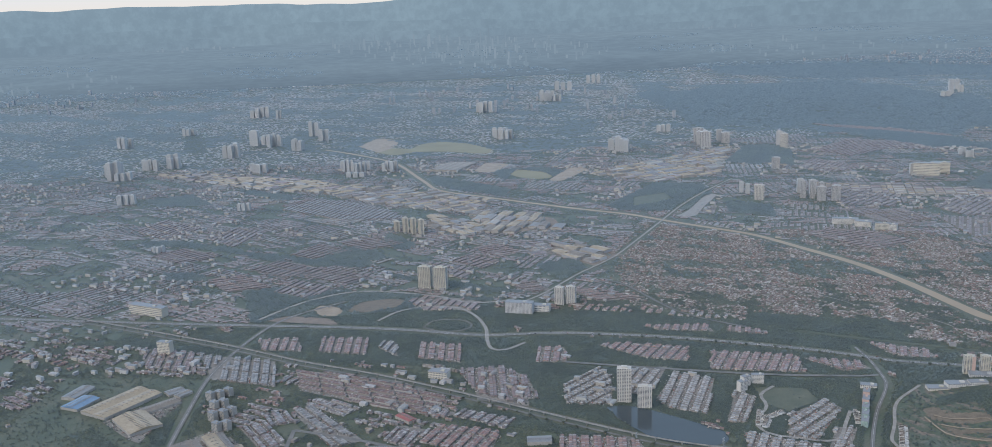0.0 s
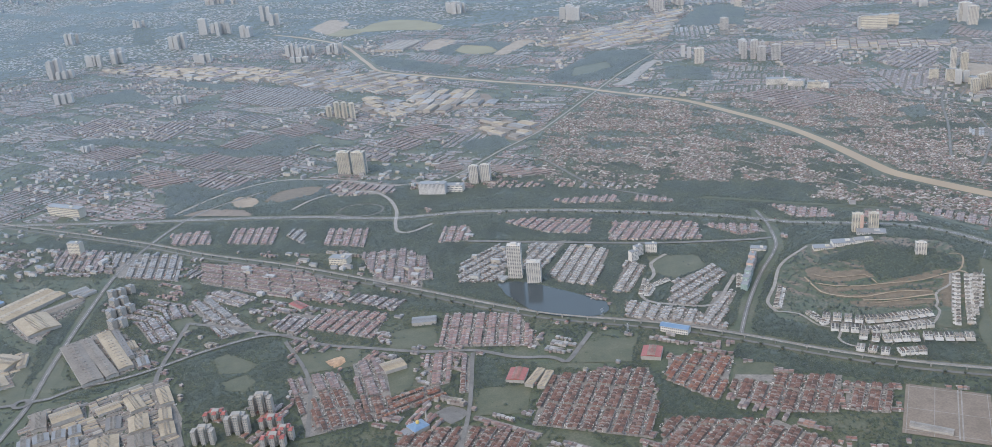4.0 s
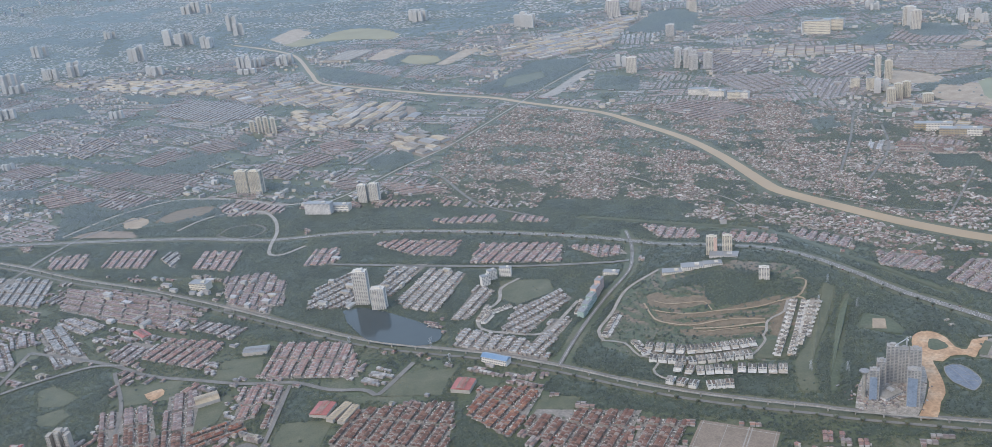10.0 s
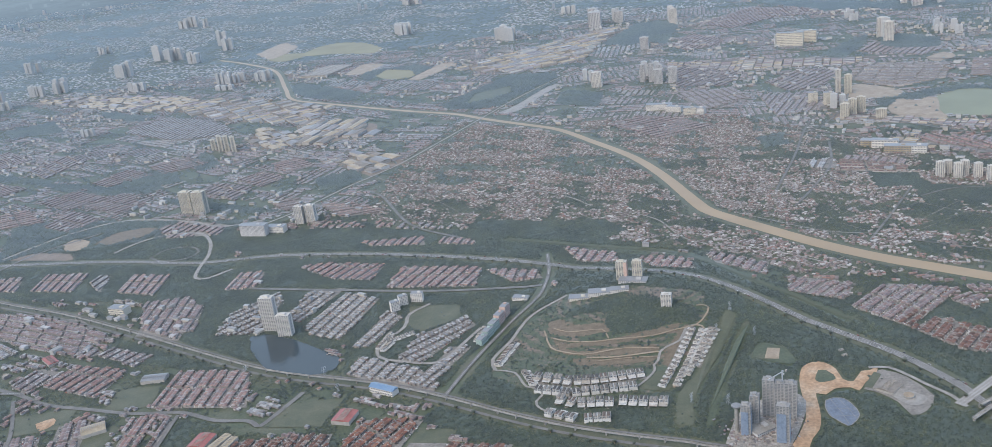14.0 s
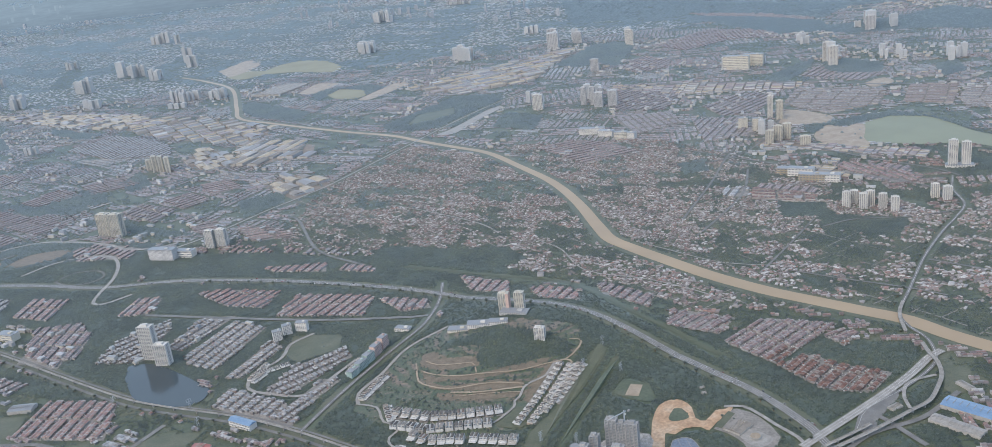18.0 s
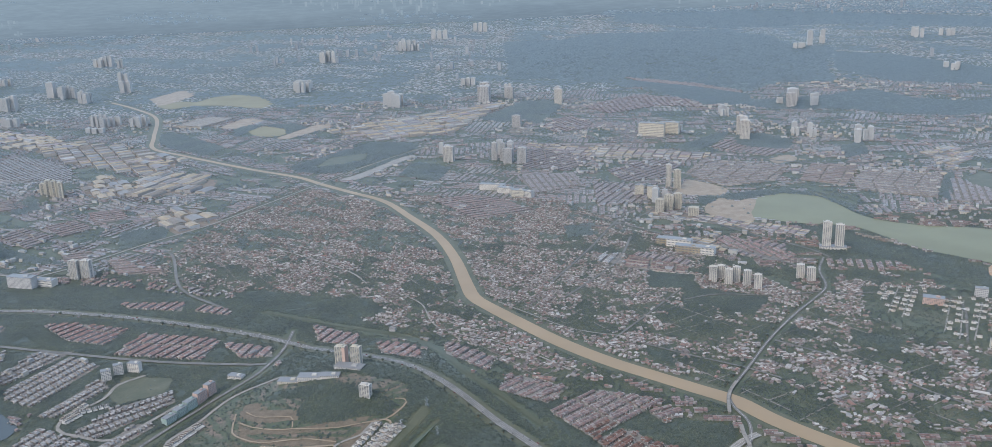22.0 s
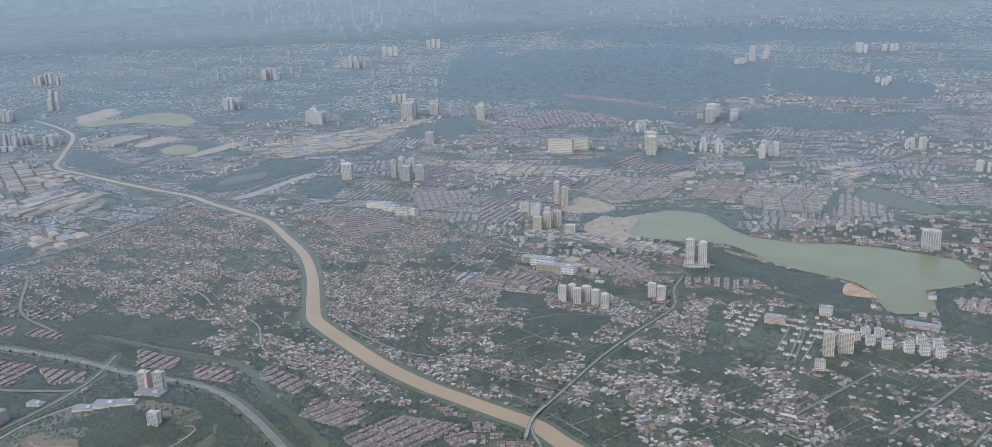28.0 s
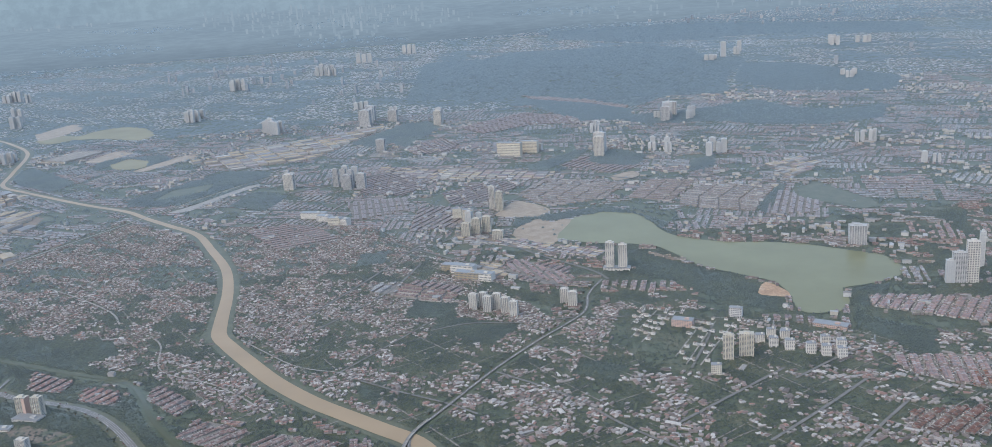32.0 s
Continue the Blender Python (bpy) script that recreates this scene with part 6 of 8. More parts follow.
TOWERS = [
    (-118.1, 442.0, 18.5, 7.1, 0.6, "tower_white", "tall white apartment tower above the pond"),
    (-110.0, 432.9, 11.6, 7.0, 0.6, "tower_white", "white apartment tower beside the pond"),
    (60.6, 424.2, 10.1, 5.2, 0.5, "tower_cream", "white and terracotta tower on a podium"),
    (67.9, 421.5, 9.7, 4.6, 0.5, "tower_cream", "white tower on a podium beside the highway"),
    (72.3, 386.0, 6.2, 4.7, 0.5, "tower_white", "small white block on the wooded hill"),
    (-204.5, 673.1, 16.2, 9.3, 0.5, "tower_cream", "tall cream apartment tower in pairs"),
    (-193.8, 665.0, 17.0, 9.2, 0.5, "tower_cream", "tall cream apartment tower in pairs"),
    (-117.1, 607.4, 12.7, 6.0, 0.5, "tower_white", "grey and white tower beside the mall"),
    (-109.3, 606.5, 12.7, 6.4, 0.5, "tower_white", "grey and white tower beside the mall"),
    (-218.4, 862.4, 9.8, 6.3, -0.5, "tower_cream", "slender cream tower in a tight cluster"),
    (-210.6, 853.6, 14.4, 6.3, -0.5, "tower_cream", "slender cream tower in a tight cluster"),
    (-203.8, 848.4, 14.7, 6.2, -0.5, "tower_cream", "slender cream tower in a tight cluster"),
    (-196.9, 843.1, 14.2, 6.2, -0.5, "tower_cream", "slender cream tower in a tight cluster"),
    (325.6, 743.8, 19.3, 4.5, 0.5, "tower_white", "slim tower standing on a wide podium"),
    (195.7, 889.5, 17.4, 5.2, 0.5, "tower_grey", "grey tower in a glassy group"),
    (203.2, 884.2, 17.7, 5.2, 0.5, "tower_grey", "grey tower in a glassy group"),
    (210.1, 879.5, 16.9, 5.2, 0.5, "tower_grey", "grey tower in a glassy group"),
    (243.7, 1060.4, 13.7, 9.7, 0.5, "tower_grey", "dark grey slab over low roofs"),
    (466.1, 939.3, 20.7, 8.8, 0.5, "tower_white", "tall pale tower over low roofs"),
    (236.9, 1307.2, 20.2, 14.0, 0.5, "tower_grey", "far grey tower beside the forest"),
    (609.6, 1128.5, 16.9, 14.3, 0.5, "tower_grey", "far grey tower before the forest"),
    (374.5, 557.0, 18.3, 5.3, 0.5, "tower_white", "slender white tower above the lake"),
    (382.2, 554.6, 16.6, 5.3, 0.5, "tower_white", "slender white tower above the lake"),
    (280.4, 512.9, 9.5, 4.5, 0.5, "tower_white", "slim white apartment tower in a group"),
    (286.6, 515.6, 8.7, 4.5, 0.5, "tower_white", "slim white apartment tower in a group"),
    (287.9, 506.4, 9.4, 4.4, 0.5, "tower_white", "slim white apartment tower in a group"),
    (293.7, 509.1, 9.4, 4.5, 0.5, "tower_white", "slim white apartment tower in a group"),
    (297.5, 501.5, 9.3, 4.4, 0.5, "tower_white", "slim white apartment tower in a group"),
    (301.1, 494.0, 9.2, 4.3, 0.5, "tower_white", "slim white apartment tower in a group"),
    (333.2, 506.8, 8.7, 4.5, 0.5, "tower_white", "slim white apartment tower in a group"),
    (336.4, 499.1, 9.0, 4.8, 0.5, "tower_white", "slim white apartment tower in a group"),
    (391.6, 404.0, 12.7, 5.0, 0.5, "tower_cream", "cream apartment tower over the village"),
    (401.5, 405.4, 11.7, 6.9, 0.5, "tower_cream", "cream and white apartment tower"),
    (151.3, 895.9, 15.0, 9.8, 0.5, "tower_white", "white office tower over low houses"),
    (206.7, 872.4, 14.1, 8.4, 0.5, "tower_grey", "grey office tower over low houses"),
    (219.6, 867.5, 15.3, 8.4, 0.5, "tower_grey", "grey office tower over low houses"),
    (461.2, 915.0, 20.4, 9.7, 0.5, "tower_white", "tall far apartment tower"),
    (330.4, 735.3, 16.1, 5.7, 0.5, "tower_cream", "slim tower with a stepped top"),
    (294.6, 667.5, 10.8, 6.2, 0.5, "tower_cream", "cream flats beside the lake shore"),
    (303.0, 672.0, 12.4, 6.2, 0.5, "tower_cream", "cream flats beside the lake shore"),
    (311.3, 674.8, 12.4, 6.2, 0.5, "tower_cream", "cream flats beside the lake shore"),
    (316.5, 653.2, 6.8, 7.5, 0.5, "tower_cream", "low cream flats beside the lake"),
    (229.0, 1257.3, 21.4, 15.3, 0.5, "tower_grey", "far grey tower beside the forest"),
    (267.0, 1280.1, 15.7, 12.2, 0.5, "tower_grey", "far grey tower beside the forest"),
    (322.1, 1207.4, 19.9, 9.9, 0.5, "tower_white", "far white tower beside the forest"),
    (588.3, 1086.0, 17.8, 10.8, 0.5, "tower_grey", "far grey tower in the haze"),
    (541.3, 553.3, 13.0, 10.9, 0.5, "tower_grey", "grey tower beyond the lake"),
    (555.4, 467.0, 17.9, 7.3, 0.5, "tower_grey", "grey apartment tower beside the lake"),
    (561.8, 464.8, 24.6, 6.5, 0.5, "tower_white", "tall apartment tower beside the lake"),
    (72.4, 285.0, 12.6, 3.4, 0.4, "tower_raw", "unfinished tower with blue glass on one side"),
    (77.2, 289.0, 13.4, 3.2, 0.4, "tower_raw", "unfinished grey tower behind a glassy one"),
    (84.8, 294.6, 15.5, 4.2, 0.4, "tower_raw", "grey unfinished tower with dark window strips"),
    (88.2, 292.6, 14.6, 3.4, 0.4, "tower_raw", "grey unfinished tower with dark window strips"),
    (91.6, 290.4, 15.0, 4.2, 0.4, "tower_raw", "grey unfinished tower with dark window strips"),
    (83.0, 276.8, 15.2, 4.4, 0.4, "tower_raw", "unfinished tower with blue glass on one side"),
]
for (x, y, h, w), turn, paint, label in [((r[0], r[1], r[2], r[3]), *r[4:]) for r in TOWERS]:
    ob = tower(x, y, h, w, max(w * 0.6, 3), turn - 0.9, paint, label=label)
    if "blue glass" in label:
        part("glass_wall", mesh_data("glass_wall", *boxes([(-w * 0.1, -max(w * 0.6, 3) / 2 - 0.28, 0, w * 0.75, 0.12, h * 0.8, 0), (w / 2 + 0.12, 0, 0, 0.14, max(w * 0.6, 3) * 0.8, h * 0.72, 0)]), M["teal_net"]), ob, "blue glass wall")
    if "terracotta" in label:
        part("side_panel", mesh_data("side_panel", *boxes([(w * 0.38, 0, 0, w * 0.3, max(w * 0.6, 3) + 0.7, h * 0.97, 0)]), M["tower_red"]), ob, "terracotta side panel")

# ---- trees ----
_r = np.arange(5) * 1.2566
DOME = (np.r_[np.c_[np.cos(_r) * 0.95, np.sin(_r) * 0.95, np.full(5, -0.35)], [[0.1, 0, 0.95]]], np.array([[i, (i + 1) % 5, 5] for i in range(5)]))


def clumps(name, x, y, size, label, squash=0.8, mat="tree"):
    v, f = DOME
    r = np.random.default_rng(len(x))
    n = len(x)
    a = r.uniform(0, 6.28, n)
    c, s = np.cos(a)[:, None], np.sin(a)[:, None]
    jit = 1 + r.uniform(-0.28, 0.28, (n, len(v)))
    q = v[None] * jit[..., None] * size[:, None, None]
    out = np.stack([q[..., 0] * c - q[..., 1] * s + x[:, None], q[..., 0] * s + q[..., 1] * c + y[:, None],
                    q[..., 2] * squash + (gz(x, y) + size * squash * 0.45)[:, None]], -1)
    thing(name, mesh_data(name, out.reshape(-1, 3), (f[None] + len(v) * np.arange(n)[:, None, None]).reshape(-1, 3), M[mat], True), label, "trees", kind="stuff")


def scatter(n, x0, x1, y0, y1, chance):
    x, y = rng.uniform(x0, x1, n), rng.uniform(y0, y1, n)
    k = lies(x, y)
    p = np.array([chance.get(c, 0) for c in range(9)])[k]
    gv = grove(x, y)
    p = np.where(k == FREE, p * np.clip(0.9 + 0.9 * gv, 0.08, 1.6), np.where(k == VILLAGE, p * np.clip(0.3 - 0.28 * np.clip((y - 440) / 120, 0, 1) + 0.3 * gv + 0.55 * grove(x / 2.3, y / 2.3) + 0.45 * grove(x * 2.1, y * 2.1) + 0.3 * np.clip((470 - y) / 150, 0, 1), 0.05, 1.0), p))
    m = (rng.random(n) < p) & seen(x, y)
    return x[m], y[m]


CH = {FREE: 0.6, ROAD: 0.0, WATER: 0, FIELD: 0.02, WOOD: 1, ESTATE: 0.1, VILLAGE: 1.05, HILLSIDE: 0.4, WORKS: 0.2}
tx, ty = scatter(330000, -460, 700, 235, 620, CH)
ts = rng.uniform(0.4, 0.95, len(tx)) * (1 + 0.25 * np.sin(tx / 7) * np.sin(ty / 9))
clumps("tree_canopy", tx, ty, ts, "dark green tree crowns among the houses", 0.72, "tree")
tx, ty = scatter(190000, -460, 700, 235, 620, {WOOD: 1})
clumps("tree_canopy", tx, ty, rng.uniform(0.4, 0.95, len(tx)), "dense dark green belts of trees", 0.75, "tree")
tx, ty = scatter(120000, -900, 1000, 620, 1300, CH)
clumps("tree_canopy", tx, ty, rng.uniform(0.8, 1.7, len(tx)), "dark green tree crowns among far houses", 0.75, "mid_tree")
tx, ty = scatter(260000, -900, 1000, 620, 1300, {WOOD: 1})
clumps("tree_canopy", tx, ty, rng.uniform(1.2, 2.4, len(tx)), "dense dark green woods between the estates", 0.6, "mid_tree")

# low leafy layer under the crowns
jj, ii = np.nonzero((plan[:734] == WOOD))
r2 = np.random.default_rng(3)
hh = r2.uniform(0.05, 0.35, (NY + 1, NX + 1))
wood = np.pad(plan == WOOD, 1)
full = wood[1:, 1:] & wood[:-1, 1:] & wood[1:, :-1] & wood[:-1, :-1]
hh[~full] = 0.0
used = np.zeros((NY + 1, NX + 1), bool)
for a, b in ((0, 0), (0, 1), (1, 1), (1, 0)):
    used[jj + a, ii + b] = True
num = np.cumsum(used.ravel()).reshape(used.shape) - 1
vj, vi = np.nonzero(used)
ux, uy = X0 + vi * CELL + r2.uniform(-0.4, 0.4, len(vi)), Y0 + vj * CELL + r2.uniform(-0.4, 0.4, len(vj))
thing("undergrowth", mesh_data("undergrowth", np.c_[ux, uy, gz(ux, uy) + hh[vj, vi] + 0.04], np.stack([num[jj, ii], num[jj, ii + 1], num[jj + 1, ii + 1], num[jj + 1, ii]], -1), M["undergrowth"], True), "low green scrub under the belts of trees", "scrub", kind="stuff")

# far forest
for i, w in enumerate(WOODS):
    lo, hi = np.min(w, 0), np.max(w, 0)
    big = float(np.mean(np.array(w)[:, 1])) / 1000
    x, y = rng.uniform(lo[0], hi[0], 14000), rng.uniform(lo[1], hi[1], 14000)
    m = inside(w, x, y)
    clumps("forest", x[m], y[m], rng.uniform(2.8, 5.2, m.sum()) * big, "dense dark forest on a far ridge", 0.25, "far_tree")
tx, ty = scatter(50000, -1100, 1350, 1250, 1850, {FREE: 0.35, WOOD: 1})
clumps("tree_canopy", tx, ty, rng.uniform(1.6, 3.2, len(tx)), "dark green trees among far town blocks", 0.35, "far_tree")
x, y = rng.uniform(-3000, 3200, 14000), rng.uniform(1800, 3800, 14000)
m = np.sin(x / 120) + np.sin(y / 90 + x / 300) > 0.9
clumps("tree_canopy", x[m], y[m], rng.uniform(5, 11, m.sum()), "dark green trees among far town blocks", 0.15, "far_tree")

far_town(90000, -1200, 1900, 1300, 2200, 1.5, 3.6, 5)
far_town(40000, -1500, 2400, 2200, 2740, 2.2, 5.0, 6)

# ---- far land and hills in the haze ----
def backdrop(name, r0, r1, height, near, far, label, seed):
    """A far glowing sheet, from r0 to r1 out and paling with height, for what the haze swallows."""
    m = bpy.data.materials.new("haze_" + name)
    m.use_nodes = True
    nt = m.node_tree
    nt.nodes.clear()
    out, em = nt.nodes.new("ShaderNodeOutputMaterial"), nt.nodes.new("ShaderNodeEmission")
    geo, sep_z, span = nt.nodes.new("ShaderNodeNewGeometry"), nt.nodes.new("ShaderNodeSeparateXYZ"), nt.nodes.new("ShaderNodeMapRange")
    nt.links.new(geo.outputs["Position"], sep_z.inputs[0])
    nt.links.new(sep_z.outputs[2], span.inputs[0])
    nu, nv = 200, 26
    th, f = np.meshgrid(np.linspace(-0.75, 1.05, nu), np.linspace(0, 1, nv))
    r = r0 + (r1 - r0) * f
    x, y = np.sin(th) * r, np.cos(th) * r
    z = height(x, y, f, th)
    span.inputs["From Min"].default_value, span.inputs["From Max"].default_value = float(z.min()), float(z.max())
    # haze is put into the glow: blue-grey, paler towards the top
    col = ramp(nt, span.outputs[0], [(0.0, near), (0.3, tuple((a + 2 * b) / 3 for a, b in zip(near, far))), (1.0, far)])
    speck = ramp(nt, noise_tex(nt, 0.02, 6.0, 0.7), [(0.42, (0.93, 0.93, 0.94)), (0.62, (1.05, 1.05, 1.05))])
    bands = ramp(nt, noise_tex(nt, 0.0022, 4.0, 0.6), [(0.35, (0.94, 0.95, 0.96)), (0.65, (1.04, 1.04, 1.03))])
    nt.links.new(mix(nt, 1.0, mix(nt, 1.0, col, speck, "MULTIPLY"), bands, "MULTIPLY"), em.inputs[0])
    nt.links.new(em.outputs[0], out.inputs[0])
    i = np.arange(nu * nv).reshape(nv, nu)
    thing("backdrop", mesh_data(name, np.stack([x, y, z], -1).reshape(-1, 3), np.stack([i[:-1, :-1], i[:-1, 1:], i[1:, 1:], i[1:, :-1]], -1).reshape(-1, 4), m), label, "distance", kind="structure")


def crest(base, high, seed):
    line = lambda t: noise.noise((t * 3 + seed, seed, 0)) + 0.5 * noise.noise((t * 9 + seed, 3, 0)) + 0.2 * noise.noise((t * 31, seed, 0))
    return lambda x, y, f, th: 60 + (base - 60 + high * np.vectorize(line)(th)) * f


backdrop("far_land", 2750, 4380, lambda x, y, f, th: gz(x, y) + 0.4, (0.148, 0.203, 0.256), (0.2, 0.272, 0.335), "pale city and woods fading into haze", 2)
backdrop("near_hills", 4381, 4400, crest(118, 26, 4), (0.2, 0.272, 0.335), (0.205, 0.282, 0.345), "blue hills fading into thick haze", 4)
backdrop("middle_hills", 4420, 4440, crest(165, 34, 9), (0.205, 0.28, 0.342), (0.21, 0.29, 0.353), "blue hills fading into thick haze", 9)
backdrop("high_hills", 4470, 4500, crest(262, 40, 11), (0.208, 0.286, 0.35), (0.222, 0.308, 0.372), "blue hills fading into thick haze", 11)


# ---- villas, sheds, blocks and landmarks ----
def block(name, x, y, w, d, h, turn, wall, roof, label, category="building", group="", rise=0.0, rows=0, hip=0.0):
    """A building with walls, a roof of its own and bands of windows."""
    ob = thing(name, mesh_data("walls", *boxes([(0, 0, -0.5, w, d, h + 0.5, 0)]), M[wall]), label, category, group,
               at=Matrix.Translation((x, y, float(gz(x, y)) + 0.15)) @ Matrix.Rotation(turn, 4, "Z"))
    if rise:
        part("roof", mesh_data("roof", *roofs([(0, 0, h, w * 1.03, d * 1.06, rise, 0)], hip), M[roof]), ob)
    else:
        top = part("roof", mesh_data("roof", *boxes([(0, 0, h, w * 1.02, d * 1.03, 0.12, 0)]), M[roof]), ob)
        part("plant_room", mesh_data("plant_room", *boxes([(w * 0.2, 0, h + 0.12, min(w * 0.2, 2.5), d * 0.35, 0.6, 0)]), M[wall]), top)
    if rows:
        fh, bays = h / rows, max(2, int(w / 0.9))
        win = [((k + 0.5 - bays / 2) * w / bays, s * d / 2, (i + 0.35) * fh, w / bays * 0.6, 0.08, fh * 0.45, 0) for i in range(rows) for k in range(bays) for s in (-1, 1)]
        tagged(part("glazing", mesh_data("glazing", *boxes(win), M["glass"]), ob), kind="stuff")
    return ob


def villa(x, y, turn, size=1.0):
    """A white cubic villa: ground floor, set-back upper floor, car porch, dark windows."""
    if villa_parts == []:
        villa_parts.extend([mesh_data("ground_floor", *boxes([(0, 0, -1.2, 2.7, 3.0, 1.95, 0), (0, -1.62, 0.55, 1.0, 0.5, 0.08, 0)]), M["villa"]),
                            mesh_data("upper_floor", *boxes([(-0.72, 0.3, 0.75, 1.1, 2.1, 0.8, 0), (0.72, 0.3, 0.75, 1.1, 2.1, 0.8, 0), (0, 0.6, 0.75, 0.5, 1.2, 0.55, 0)]), M["villa"]),
                            mesh_data("roof_slab", *roofs([(-0.72, 0.3, 1.56, 2.2, 1.0, 0.22, math.pi / 2), (0.72, 0.3, 1.56, 2.2, 1.0, 0.22, math.pi / 2)], 0.2), M["unit_grey"]),
                            mesh_data("car_porch", *boxes([(0, -1.95, 0.5, 2.5, 0.9, 0.08, 0)]), M["villa"]),
                            mesh_data("glazing", *boxes([(s * 0.72 + o, y, 0.9, 0.36, 0.06, 0.48, 0) for s in (-1, 1) for o in (-0.25, 0.25) for y in (-0.77, 1.37)] + [(s * 1.28, 0.3, 0.9, 0.06, 1.1, 0.4, 0) for s in (-1, 1)]), M["glass"]),
                            mesh_data("garage_door", *boxes([(-0.8, -1.51, 0.0, 0.8, 0.06, 0.5, 0), (0.8, -1.51, 0.0, 0.8, 0.06, 0.5, 0)]), M["glass"])])
    ob = thing("villa", villa_parts[0], "white cubic villa with a car porch", "villa", "villas",
               at=Matrix.Translation((x, y, float(gz(x, y)) + 0.2)) @ Matrix.Rotation(turn, 4, "Z"))
    ob.scale = (size * 1.25 * rng.uniform(0.92, 1.08), size * 1.45, size * 1.5 * rng.uniform(0.85, 1.1))
    for n, me in zip(("upper_floor", "roof_slab", "car_porch", "glazing", "garage_door"), villa_parts[1:]):
        p = part(n, me, upper if n in ("roof_slab", "glazing") else ob)
        if n == "upper_floor":
            upper = p
        if n == "glazing":
            tagged(p, kind="stuff")


villa_parts = []


def villa_line(ends, n, side=-1, size=1.0):
    (ax, ay), (bx, by) = ends
    turn = math.atan2(by - ay, bx - ax)
    o = np.array([math.sin(turn), -math.cos(turn)]) * size * (-side)
    ends = np.linspace((ax + o[0], ay + o[1]), (bx + o[0], by + o[1]), 5)
    thing("driveway", mesh_data("driveway", *ribbon(ends, 6.4 * size, 0.16 + 0.003 * (len(bpy.data.meshes) % 15)), M["street"]), "pale paved drives and garden walls of the villas", "driveway", kind="structure")
    for i in range(n):
        t = (i + 0.5) / n
        villa(ax + (bx - ax) * t, ay + (by - ay) * t, turn + (math.pi if side > 0 else 0) + rng.uniform(-0.06, 0.06), size)


villa_line([(3, 350), (18.7, 341)], 4)
villa_line([(18.7, 341), (29.3, 339.4)], 3)
villa_line([(29.3, 339.4), (48.5, 338.6)], 5)
villa_line([(2, 340), (16.1, 332)], 4, 1)
villa_line([(16.1, 332), (43, 329)], 7, 1)
villa_line([(9, 329.5), (16.8, 323.6)], 2)
villa_line([(16.8, 323.6), (31, 320)], 4)
villa_line([(33, 320.4), (51.5, 313)], 5)
villa_line([(3, 321), (14.5, 312.5)], 3, 1)
villa_line([(17, 311.5), (27.5, 309.5)], 3, 1)
villa_line([(0, 357), (2, 343)], 4, 1, 0.7)
villa_line([(52, 325), (78.5, 366)], 14, 1, 0.6)
villa_line([(57.5, 324.5), (82, 364)], 14, -1, 0.6)
villa_line([(64.4, 330.9), (85.6, 363.4)], 12, 1, 0.6)
villa_line([(69.7, 337.5), (88, 362.8)], 9, -1, 0.6)
villa_line([(-11, 365), (0, 384)], 8, -1, 0.7)
for a, b, n in (((-60, 405.6), (-46, 411.5), 6), ((-62, 397.3), (-57, 405), 4), ((-64, 400), (-57, 415), 6), ((-18, 391), (-12, 405), 5)):
    villa_line([a, b], n, -1, 0.6)

LANES = [[(375, 481), (360, 462)], [(380, 478), (354, 443)], [(386, 473), (358, 436)], [(399, 456), (368, 413)], [(404, 452), (370, 403)], [(412, 447), (376, 400)], [(401, 459), (439, 440)], [(370, 482), (394, 469)]]
for ends in LANES:
    line = np.array(ends, float)
    thing("road", mesh_data("road", *ribbon(line, 0.8, 0.25), M["concrete"]), "pale lane between bungalow plots", "road", kind="structure")
    d = line[1] - line[0]
    nrm = np.array([-d[1], d[0]]) / np.linalg.norm(d)
    for f in np.arange(0.1, 0.95, 0.16):
        for sd in (-1, 1):
            if rng.random() < 0.55:
                q = line[0] + d * f + nrm * sd * 2.0
                villa(q[0], q[1], math.atan2(d[1], d[0]) + (0 if sd > 0 else math.pi), 0.55)

